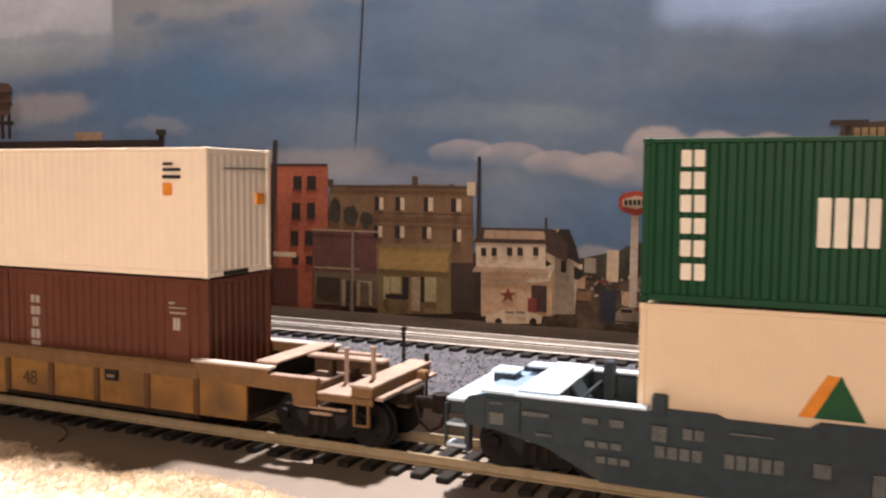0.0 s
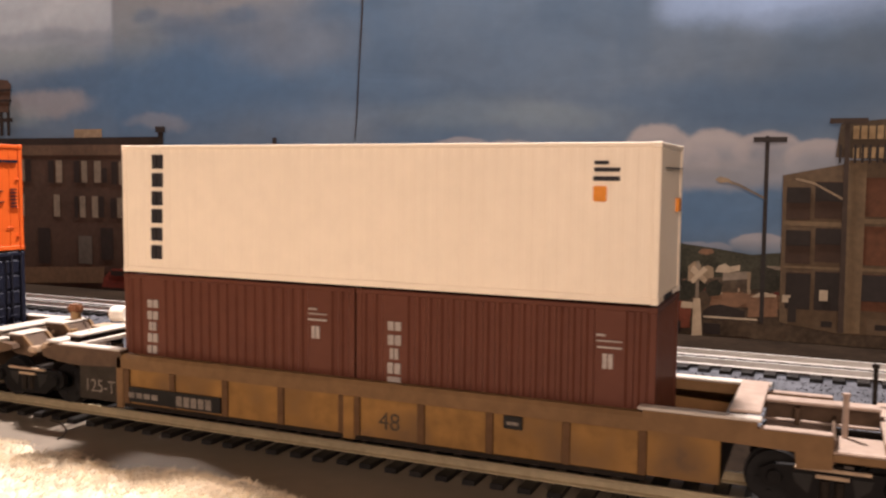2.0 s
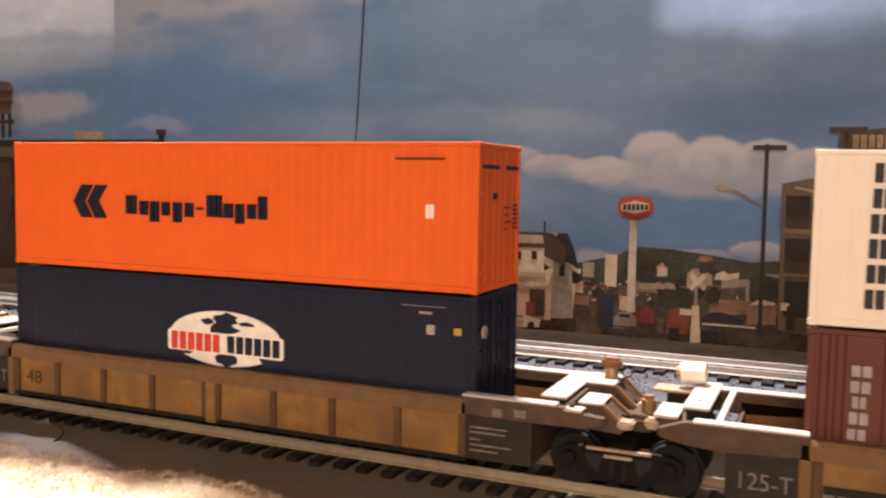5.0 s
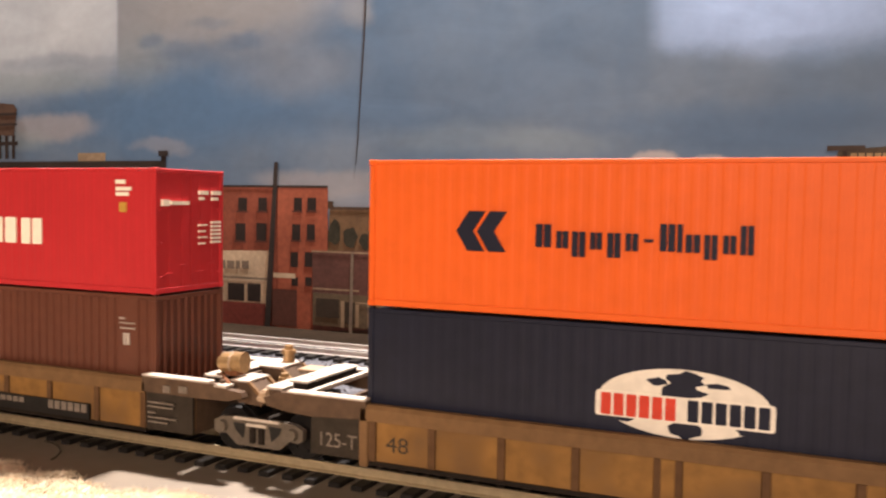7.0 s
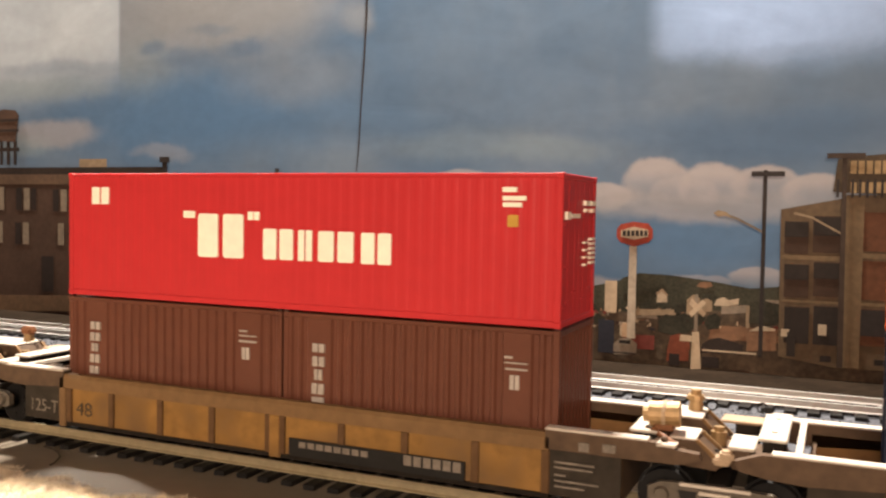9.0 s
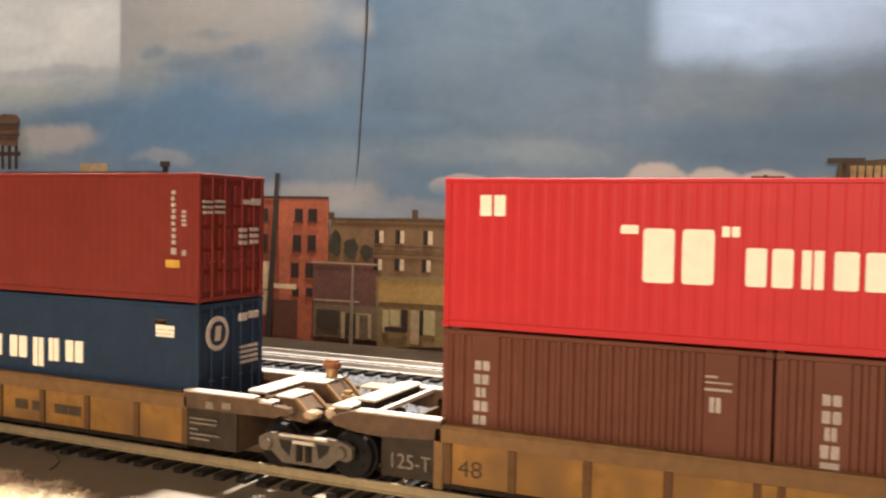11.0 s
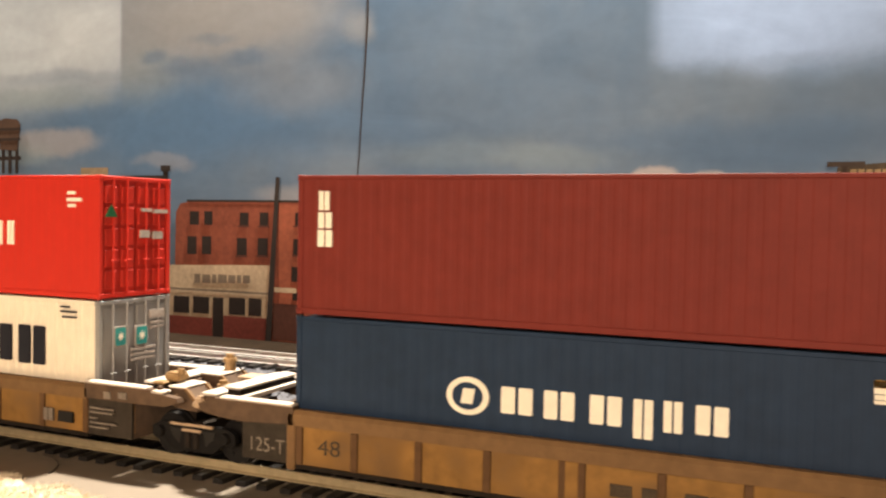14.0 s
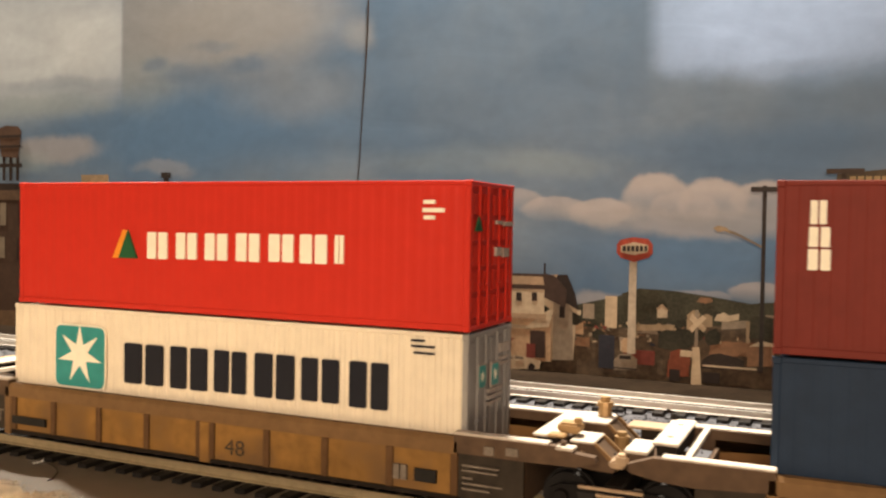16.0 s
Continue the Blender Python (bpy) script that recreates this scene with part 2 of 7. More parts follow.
def sky_print():
    """Printed sky: grey-blue ground with soft cloud masses of ragged outline; pools of light are painted into the upper
    corners, with hard edges.
    """
    tone = {"blue": (86, 114, 136), "deep": (80, 102, 120), "grey": (104, 114, 120), "rose": (154, 146, 134), "white": (178, 162, 146), "puff": (186, 168, 152), "bright": (206, 201, 188), "green": (150, 153, 142), "ice": (172, 188, 208)}
    m = bpy.data.materials.new("printed_sky")
    m.use_nodes = True
    nt, bsdf = m.node_tree, m.node_tree.nodes["Principled BSDF"]
    n, l = nt.nodes.new, nt.links.new
    co = n("ShaderNodeTexCoord")
    noise_a = n("ShaderNodeTexNoise")
    noise_a.inputs["Scale"].default_value, noise_a.inputs["Detail"].default_value, noise_a.inputs["Roughness"].default_value = 22.0, 7, 0.62
    l(co.outputs["Object"], noise_a.inputs["Vector"])
    mid = n("ShaderNodeVectorMath"); mid.operation = "SUBTRACT"
    l(noise_a.outputs["Color"], mid.inputs[0]); mid.inputs[1].default_value = (0.5, 0.5, 0.5)
    warp = n("ShaderNodeVectorMath"); warp.operation = "MULTIPLY"; warp.inputs[1].default_value = (0.036, 0.0, 0.017)
    l(mid.outputs[0], warp.inputs[0])
    place = n("ShaderNodeVectorMath"); place.operation = "ADD"
    l(co.outputs["Object"], place.inputs[0]), l(warp.outputs[0], place.inputs[1])
    crisp = n("ShaderNodeVectorMath"); crisp.operation = "MULTIPLY_ADD"; crisp.inputs[1].default_value = (0.014, 0.0, 0.011)
    l(mid.outputs[0], crisp.inputs[0]), l(co.outputs["Object"], crisp.inputs[2])
    split = n("ShaderNodeSeparateXYZ")
    l(co.outputs["Object"], split.inputs[0])
    base = n("ShaderNodeMix"); base.data_type = "RGBA"
    wide = n("ShaderNodeTexNoise"); wide.inputs["Scale"].default_value, wide.inputs["Detail"].default_value = 12.0, 7
    even = n("ShaderNodeMapRange"); even.inputs["From Min"].default_value, even.inputs["From Max"].default_value = 0.34, 0.66
    l(co.outputs["Object"], wide.inputs["Vector"]), l(wide.outputs["Fac"], even.inputs["Value"]), l(even.outputs[0], base.inputs["Factor"])
    base.inputs[6].default_value, base.inputs[7].default_value = (*srgb(88, 108, 124), 1), (*srgb(120, 128, 132), 1)
    col = base.outputs[2]
    for cx, cz, rx, rz, ink, strength, pool_cut in SKY_BLOBS:
        off = n("ShaderNodeVectorMath"); off.operation = "SUBTRACT"
        l((crisp if ink == "puff" else place).outputs[0], off.inputs[0]); off.inputs[1].default_value = (cx, 0, cz)
        rel = n("ShaderNodeVectorMath"); rel.operation = "MULTIPLY"
        l(off.outputs[0], rel.inputs[0]); rel.inputs[1].default_value = (1 / rx, 0, 1 / rz)
        far = n("ShaderNodeVectorMath"); far.operation = "LENGTH"
        l(rel.outputs[0], far.inputs[0])
        fall = n("ShaderNodeMapRange"); fall.interpolation_type = "SMOOTHSTEP"
        fall.inputs["From Min"].default_value, fall.inputs["From Max"].default_value = (1.2, 0.5) if ink == "white" else (1.06, 0.82) if ink == "puff" else (1.4, 0.35)
        fall.inputs["To Min"].default_value, fall.inputs["To Max"].default_value = 0.0, strength
        l(far.outputs["Value"], fall.inputs["Value"])
        fac = fall.outputs[0]
        if ink == "puff":
            # cumulus: crisp crown, fading out underneath
            foot, part_of = n("ShaderNodeMapRange"), n("ShaderNodeMath")
            foot.inputs["From Min"].default_value, foot.inputs["From Max"].default_value = cz - rz * 0.8, cz + rz * 0.45
            l(split.outputs["Z"], foot.inputs["Value"])
            part_of.operation = "MULTIPLY"
            l(fac, part_of.inputs[0]), l(foot.outputs[0], part_of.inputs[1])
            fac = part_of.outputs[0]
        if pool_cut:
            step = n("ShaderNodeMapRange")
            at = POOL_EDGES[1] if pool_cut == 1 else POOL_EDGES[0]
            a, b = (at + 0.0010, at - 0.0018) if pool_cut < 0 else (at - 0.002, at + 0.001) if pool_cut == 2 else (at - 0.004, at + 0.005)
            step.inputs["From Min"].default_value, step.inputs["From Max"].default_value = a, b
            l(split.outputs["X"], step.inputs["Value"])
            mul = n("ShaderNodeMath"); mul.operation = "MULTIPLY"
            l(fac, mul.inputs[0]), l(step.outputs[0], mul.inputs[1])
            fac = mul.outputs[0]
        mix = n("ShaderNodeMix"); mix.data_type = "RGBA"
        l(fac, mix.inputs["Factor"]), l(col, mix.inputs[6])
        mix.inputs[7].default_value = (*srgb(*tone[ink]), 1)
        col = mix.outputs[2]
    # mottled ink: wisps stretched along the sheet and fine blotches
    wisp, blotch, sum_up, spread = n("ShaderNodeTexNoise"), n("ShaderNodeTexNoise"), n("ShaderNodeMath"), n("ShaderNodeMapRange")
    long_way = n("ShaderNodeMapping"); long_way.inputs["Scale"].default_value = (0.55, 1.0, 1.5)
    l(co.outputs["Object"], long_way.inputs["Vector"])
    l(long_way.outputs[0], wisp.inputs["Vector"]), l(co.outputs["Object"], blotch.inputs["Vector"])
    wisp.inputs["Scale"].default_value, wisp.inputs["Detail"].default_value, wisp.inputs["Roughness"].default_value, wisp.inputs["Distortion"].default_value = 30.0, 8, 0.6, 0.8
    blotch.inputs["Scale"].default_value, blotch.inputs["Detail"].default_value = 160.0, 4
    sum_up.operation = "MULTIPLY_ADD"; sum_up.inputs[1].default_value = 0.35
    l(blotch.outputs["Fac"], sum_up.inputs[0]), l(wisp.outputs["Fac"], sum_up.inputs[2])
    spread.inputs["From Min"].default_value, spread.inputs["From Max"].default_value = 0.42, 0.94
    spread.inputs["To Min"].default_value, spread.inputs["To Max"].default_value = 0.87, 1.13
    l(sum_up.outputs[0], spread.inputs["Value"])
    ink_mix = n("ShaderNodeMix"); ink_mix.data_type, ink_mix.blend_type = "RGBA", "MULTIPLY"
    ink_mix.inputs["Factor"].default_value = 1.0
    l(col, ink_mix.inputs[6]), l(spread.outputs[0], ink_mix.inputs[7])
    l(ink_mix.outputs[2], bsdf.inputs["Base Color"])
    bsdf.inputs["Roughness"].default_value, bsdf.inputs["Specular IOR Level"].default_value = 0.62, 0.18
    return m


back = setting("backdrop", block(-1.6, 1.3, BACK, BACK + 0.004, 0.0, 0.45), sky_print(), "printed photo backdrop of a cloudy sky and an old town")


LAID = []


def printed(name, pts, ink, layer, owner, label=""):
    """One flat shape of the print, a hair proud of the layer below."""
    LAID.append(name)
    y = BACK - 0.0003 * layer - 0.000001 * len(LAID)
    return part(name, prism_y(pts, y, y + 0.0001), PRINT[ink], owner, label)


def panes(name, ink, layer, owner, rects):
    for x0, x1, z0, z1 in rects:
        printed(name, [(x0, z0), (x1, z0), (x1, z1), (x0, z1)], ink, layer, owner)


def town_clutter(x0, x1, z0, z1):
    """Small blurred roofs, walls, cars and bushes between the hill and the street of the print."""
    rng = random.Random(21)
    inks = ("leaf", "leaf", "umber", "house_grey", "tan_grey", "house_wall", "lot_warm", "cream_print", "lot_warm", "brick_red", "tan_grey", "kiosk", "lot", "tan_low", "tan_low", "umber")
    for k in range(120):
        x, z = rng.uniform(x0, x1), z0 + (z1 - z0) * rng.random() ** 0.8
        w, h = rng.uniform(0.0006, 0.0030), rng.uniform(0.0005, 0.0016)
        lean = rng.uniform(-0.3, 0.3) * h
        printed("town_block", [(x, z), (x + w, z + lean), (x + w * rng.uniform(0.6, 1), z + h + lean), (x + w * rng.uniform(0, 0.3), z + h)], rng.choice(inks), 3 + 0.01 * k, back)


printed("printed_street", [(-0.5041, -0.0005), (-0.3273, 0.0065), (-0.1962, 0.0064), (-0.0930, 0.0066), (-0.0343, 0.0059), (0.0379, 0.0086), (0.0387, -0.0148), (-0.5044, -0.0340)], "street", 1, back, "dark printed street along the foot of the town")
printed("printed_street", [(-0.0928, -0.0017), (-0.0296, 0.0026), (-0.0115, -0.0040), (0.0383, -0.0036), (0.0387, -0.0148), (-0.0925, -0.0145)], "verge", 2, back)
printed("printed_lot", [(-0.5044, -0.0340), (-0.1447, -0.0035), (-0.1455, 0.0343), (-0.3394, 0.0265), (-0.5040, 0.0169)], "umber", 2, back, "dark printed yard behind the street")
printed("printed_lot", [(-0.0977, -0.0125), (0.0384, -0.0059), (0.0374, 0.0209), (-0.0122, 0.0196), (-0.0984, 0.0134)], "lot", 1.5, back)
mill = printed("printed_building", [(-0.5120, 0.0088), (-0.3474, 0.0131), (-0.3444, 0.0856), (-0.3500, 0.0878), (-0.5080, 0.0892)], "mill", 3, back, "dark brown brick mill with tall pale windows")
panes("cornice", "mill_dark", 4, mill, [(-0.5079, -0.3435, 0.0848, 0.0899)])
panes("cornice", "mill_lit", 4, mill, [(-0.5082, -0.3478, 0.0797, 0.0857)])
panes("roof_house", "tan_grey", 3, mill, [(-0.4065, -0.3853, 0.0885, 0.0947)])
panes("window", "glass_pale", 4, mill, [(-0.4211, -0.4163, 0.0636, 0.0767), (-0.4010, -0.3968, 0.0638, 0.0764), (-0.3914, -0.3863, 0.0639, 0.0764), (-0.3727, -0.3689, 0.0630, 0.0760),
              (-0.3630, -0.3581, 0.0631, 0.0757), (-0.4233, -0.4188, 0.0434, 0.0565), (-0.4029, -0.3987, 0.0434, 0.0558), (-0.3935, -0.3891, 0.0436, 0.0560),
              (-0.3744, -0.3701, 0.0438, 0.0554), (-0.3647, -0.3600, 0.0435, 0.0555), (-0.4852, -0.4801, 0.0637, 0.0779), (-0.4738, -0.4687, 0.0638, 0.0779),
              (-0.4515, -0.4466, 0.0640, 0.0775), (-0.4862, -0.4810, 0.0433, 0.0565), (-0.4747, -0.4696, 0.0435, 0.0566), (-0.4524, -0.4474, 0.0431, 0.0564)])
panes("window", "glass_dark", 4, mill, [(-0.4274, -0.4226, 0.0635, 0.0767), (-0.4071, -0.4024, 0.0637, 0.0764), (-0.3856, -0.3818, 0.0639, 0.0722), (-0.3785, -0.3740, 0.0629, 0.0760),
              (-0.3573, -0.3538, 0.0631, 0.0757), (-0.4072, -0.4041, 0.0432, 0.0557), (-0.3880, -0.3844, 0.0438, 0.0561), (-0.3796, -0.3755, 0.0436, 0.0553),
              (-0.3592, -0.3557, 0.0436, 0.0556), (-0.4455, -0.4412, 0.0641, 0.0775), (-0.4581, -0.4532, 0.0640, 0.0775), (-0.4590, -0.4540, 0.0429, 0.0563),
              (-0.4368, -0.4269, 0.0149, 0.0364), (-0.3875, -0.3781, 0.0192, 0.0379), (-0.3702, -0.3587, 0.0163, 0.0385)])
panes("door", "grey_door", 4, mill, [(-0.4046, -0.3944, 0.0161, 0.0326)])
panes("street_sign", "cream_print", 6, mill, [(-0.3691, -0.3607, 0.0243, 0.0272)])
panes("sign_post", "grey_door", 5, mill, [(-0.3662, -0.3650, 0.0141, 0.0241)])
printed("printed_wall", [(-0.5125, -0.0014), (-0.3854, 0.0057), (-0.3852, 0.0150), (-0.5120, 0.0088)], "tan_low", 4, back, "tan printed wall")
car_red = printed("printed_car", [(-0.3865, 0.0033), (-0.3566, 0.0035), (-0.3555, 0.0089), (-0.3612, 0.0116), (-0.3672, 0.0149), (-0.3782, 0.0144), (-0.3853, 0.0088)], "car_red", 6, back, "red printed car")
panes("car_window", "glass_dark", 7, car_red, [(-0.3795, -0.3680, 0.0105, 0.0133)])
panes("downpipe", "grey_door", 5, mill, [(-0.3506, -0.3492, 0.0149, 0.0797)])
tower = printed("printed_tower", [(-0.4731, 0.1064), (-0.4585, 0.1055), (-0.4556, 0.1216), (-0.4584, 0.1248), (-0.4691, 0.1258), (-0.4760, 0.1239)], "tower", 4, back, "brown printed water tower")
panes("tower_leg", "tower_dark", 3, tower, [(-0.4721, -0.4698, 0.0917, 0.1064), (-0.4663, -0.4639, 0.0916, 0.1063), (-0.4604, -0.4581, 0.0916, 0.1062), (-0.4751, -0.4557, 0.0999, 0.1022)])
panes("tower_hoop", "tower_dark", 5, tower, [(-0.4760, -0.4556, 0.1182, 0.1197), (-0.4760, -0.4556, 0.1120, 0.1134)])
printed("printed_pole", [(-0.3433, 0.0054), (-0.3397, 0.0057), (-0.3402, 0.0932), (-0.3438, 0.0933)], "pole", 5, back, "thin dark printed pole")
printed("printed_pole", [(-0.3454, 0.0923), (-0.3386, 0.0923), (-0.3386, 0.0954), (-0.3454, 0.0955)], "pole", 6, back)
brick = printed("printed_building", [(-0.3359, -0.0072), (-0.2347, -0.0027), (-0.2355, 0.0756), (-0.2854, 0.0761), (-0.3213, 0.0763), (-0.3319, 0.0743), (-0.3350, 0.0692)], "brick", 3, back, "red brick building with rows of dark windows")
panes("cornice", "mill_dark", 4, brick, [(-0.3271, -0.2355, 0.0753, 0.0765)])
printed("brick_bay", [(-0.2653, -0.0020), (-0.2347, 0.0002), (-0.2355, 0.0744), (-0.2659, 0.0742)], "brick_lit", 4, brick)
panes("window", "glass_dark", 5, brick, [(-0.3248, -0.3185, 0.0626, 0.0700), (-0.3147, -0.3093, 0.0627, 0.0701), (-0.2909, -0.2853, 0.0628, 0.0697), (-0.2780, -0.2726, 0.0630, 0.0699),
              (-0.2556, -0.2507, 0.0634, 0.0701), (-0.2473, -0.2421, 0.0636, 0.0702), (-0.3263, -0.3201, 0.0463, 0.0562), (-0.3162, -0.3100, 0.0466, 0.0564),
              (-0.2927, -0.2863, 0.0467, 0.0560), (-0.2791, -0.2728, 0.0471, 0.0563), (-0.2566, -0.2516, 0.0480, 0.0562), (-0.2475, -0.2427, 0.0483, 0.0564),
              (-0.2575, -0.2529, 0.0338, 0.0416), (-0.2488, -0.2439, 0.0342, 0.0419), (-0.2567, -0.2528, 0.0240, 0.0285), (-0.2483, -0.2445, 0.0244, 0.0289),
              (-0.2633, -0.2562, 0.0032, 0.0132)])
panes("window_sill", "brick_dark", 6, brick, [(-0.2919, -0.2846, 0.0619, 0.0627), (-0.2787, -0.2719, 0.0621, 0.0629), (-0.2566, -0.2500, 0.0625, 0.0633), (-0.2480, -0.2414, 0.0627, 0.0635),
              (-0.2934, -0.2856, 0.0458, 0.0465), (-0.2797, -0.2721, 0.0462, 0.0469), (-0.2572, -0.2509, 0.0472, 0.0479), (-0.2482, -0.2420, 0.0475, 0.0481)])
shop = printed("printed_building", [(-0.3428, -0.0034), (-0.2708, 0.0013), (-0.2705, 0.0419), (-0.3419, 0.0397)], "cream_print", 6, back, "cream-fronted shop with a red brick base")
panes("shop_sign", "sign_grey", 7, shop, [(-0.3206, -0.3167, 0.0305, 0.0355), (-0.3152, -0.3097, 0.0308, 0.0354), (-0.3085, -0.3058, 0.0309, 0.0356), (-0.3045, -0.2988, 0.0312, 0.0358),
              (-0.2976, -0.2930, 0.0314, 0.0357), (-0.2918, -0.2892, 0.0316, 0.0359), (-0.2880, -0.2835, 0.0318, 0.0360)])
panes("shop_window", "glass_dark", 7, shop, [(-0.3350, -0.3240, 0.0134, 0.0227), (-0.3214, -0.3104, 0.0138, 0.0230), (-0.2971, -0.2863, 0.0143, 0.0236), (-0.2841, -0.2758, 0.0144, 0.0239)])
panes("shop_door", "glass_dark", 7, shop, [(-0.3079, -0.3008, 0.0006, 0.0231)])
panes("brick_base", "brick_red", 7, shop, [(-0.3425, -0.3082, 0.0001, 0.0116), (-0.3006, -0.2727, 0.0011, 0.0135)])
panes("fascia", "sign_grey", 7, shop, [(-0.3422, -0.2706, 0.0273, 0.0262)])
panes("awning", "cream_print", 7, brick, [(-0.2678, -0.2540, 0.0279, 0.0304)])
panes("shopfront", "brick_dark", 5, brick, [(-0.2688, -0.2534, 0.0024, 0.0218)])
printed("printed_pole", [(-0.2729, -0.0001), (-0.2693, -0.0002), (-0.2647, 0.0886), (-0.2672, 0.0886)], "pole", 9, back, "dark printed utility pole")
flat_a = printed("printed_building", [(-0.2435, 0.0011), (-0.2055, 0.0040), (-0.2063, 0.0440), (-0.2442, 0.0426)], "plum", 5, back, "low plum brick shop with tan trim")
panes("trim", "tan_grey", 6, flat_a, [(-0.2445, -0.2062, 0.0422, 0.0430), (-0.2433, -0.2163, 0.0229, 0.0237)])
panes("shopfront", "olive_dark", 6, flat_a, [(-0.2433, -0.2057, 0.0043, 0.0212)])
panes("door_frame", "tan_grey", 7, flat_a, [(-0.2265, -0.2244, 0.0041, 0.0178), (-0.2179, -0.2093, 0.0169, 0.0176), (-0.2179, -0.2160, 0.0047, 0.0164), (-0.2110, -0.2091, 0.0052, 0.0168)])
panes("window", "olive_deep", 7, flat_a, [(-0.2411, -0.2276, 0.0087, 0.0184), (-0.2239, -0.2186, 0.0063, 0.0172)])
printed("printed_pole", [(-0.2216, 0.0016), (-0.2195, 0.0017), (-0.2192, 0.0429), (-0.2206, 0.0428)], "sign_grey", 8, back)
flat_b = printed("printed_building", [(-0.2063, 0.0009), (-0.1655, 0.0041), (-0.1662, 0.0385), (-0.2070, 0.0367)], "olive", 5, back, "mustard-fronted shop with pale windows")
panes("signband", "mustard", 6, flat_b, [(-0.2053, -0.1676, 0.0242, 0.0350)])
panes("trim", "olive_deep", 7, flat_b, [(-0.2070, -0.1661, 0.0373, 0.0373)])
panes("window", "pale_green", 6, flat_b, [(-0.2028, -0.1993, 0.0091, 0.0203), (-0.1987, -0.1933, 0.0125, 0.0205), (-0.1801, -0.1740, 0.0092, 0.0213)])
panes("window", "glass_dark", 7, flat_b, [(-0.2015, -0.1900, 0.0095, 0.0119), (-0.1922, -0.1887, 0.0099, 0.0209), (-0.1822, -0.1802, 0.0088, 0.0212)])
panes("door", "tan_grey", 6, flat_b, [(-0.1873, -0.1825, 0.0042, 0.0209)])
tenement = printed("printed_building", [(-0.2357, 0.0286), (-0.1551, 0.0239), (-0.1559, 0.0640), (-0.1590, 0.0658), (-0.1837, 0.0666), (-0.2342, 0.0651)], "tenement", 3, back, "long brown brick tenement with pale windows")
panes("cornice", "tenement_dark", 4, tenement, [(-0.2342, -0.1563, 0.0643, 0.0658)])
panes("chimney", "tenement_dark", 3, tenement, [(-0.1877, -0.1846, 0.0656, 0.0704), (-0.2356, -0.2322, 0.0648, 0.0685), (-0.1681, -0.1653, 0.0651, 0.0667)])
panes("string_course", "tenement_dark", 4, tenement, [(-0.2095, -0.1561, 0.0518, 0.0523), (-0.2095, -0.1561, 0.0483, 0.0479)])
panes("window", "cream_print", 5, tenement, [(-0.2054, -0.2031, 0.0537, 0.0597), (-0.1937, -0.1916, 0.0537, 0.0599), (-0.1786, -0.1761, 0.0535, 0.0601), (-0.1638, -0.1613, 0.0536, 0.0597),
              (-0.2059, -0.2038, 0.0400, 0.0455), (-0.1938, -0.1915, 0.0401, 0.0458), (-0.1792, -0.1770, 0.0402, 0.0457), (-0.1633, -0.1612, 0.0392, 0.0449)])
panes("window", "glass_dark", 5, tenement, [(-0.2080, -0.2055, 0.0534, 0.0600), (-0.1964, -0.1938, 0.0533, 0.0602), (-0.1811, -0.1787, 0.0533, 0.0601), (-0.1666, -0.1639, 0.0534, 0.0598),
              (-0.2085, -0.2060, 0.0400, 0.0456), (-0.1967, -0.1939, 0.0400, 0.0459), (-0.1817, -0.1794, 0.0398, 0.0460), (-0.1658, -0.1634, 0.0389, 0.0452)])
printed("printed_tree", [(-0.2279, 0.0525), (-0.2278, 0.0555), (-0.2289, 0.0582), (-0.2312, 0.0597), (-0.2333, 0.0571), (-0.2341, 0.0554), (-0.2351, 0.0523), (-0.2351, 0.0486), (-0.2330, 0.0476), (-0.2312, 0.0463), (-0.2295, 0.0466), (-0.2278, 0.0488)], "leaf", 4, back, "dark green printed tree")
printed("printed_tree", [(-0.2173, 0.0506), (-0.2188, 0.0533), (-0.2198, 0.0557), (-0.2219, 0.0549), (-0.2239, 0.0547), (-0.2260, 0.0531), (-0.2256, 0.0504), (-0.2257, 0.0482), (-0.2244, 0.0461), (-0.2219, 0.0450), (-0.2196, 0.0453), (-0.2188, 0.0483)], "leaf", 4, back)
printed("printed_tree", [(-0.2093, 0.0487), (-0.2092, 0.0510), (-0.2112, 0.0516), (-0.2128, 0.0525), (-0.2150, 0.0522), (-0.2158, 0.0509), (-0.2169, 0.0485), (-0.2156, 0.0466), (-0.2147, 0.0448), (-0.2128, 0.0439), (-0.2110, 0.0456), (-0.2092, 0.0467)], "leaf", 4, back)
printed("printed_pole", [(-0.1531, 0.0273), (-0.1510, 0.0274), (-0.1510, 0.0798), (-0.1527, 0.0798)], "pole", 9, back, "dark printed utility pole")
panes("transformer", "cream_print", 8, back, [(-0.1580, -0.1538, 0.0614, 0.0677)])
shed = printed("printed_building", [(-0.1662, 0.0043), (-0.1504, 0.0053), (-0.1507, 0.0296), (-0.1665, 0.0289)], "umber", 5, back, "dark brown shed")
panes("shed_door", "olive_deep", 6, shed, [(-0.1634, -0.1540, 0.0054, 0.0219)])
house = printed("printed_building", [(-0.1506, 0.0048), (-0.1047, 0.0079), (-0.1036, 0.0311), (-0.1081, 0.0450), (-0.1156, 0.0406), (-0.1510, 0.0386)], "house_wall", 5, back, "white house with a tan roof and dark gable")
printed("roof", [(-0.1553, 0.0394), (-0.1156, 0.0420), (-0.1125, 0.0467), (-0.1519, 0.0446)], "roof_tan", 6, house)
printed("gable", [(-0.1168, 0.0382), (-0.1025, 0.0308), (-0.1045, 0.0387), (-0.1081, 0.0468), (-0.1125, 0.0467)], "glass_dark", 7, house)
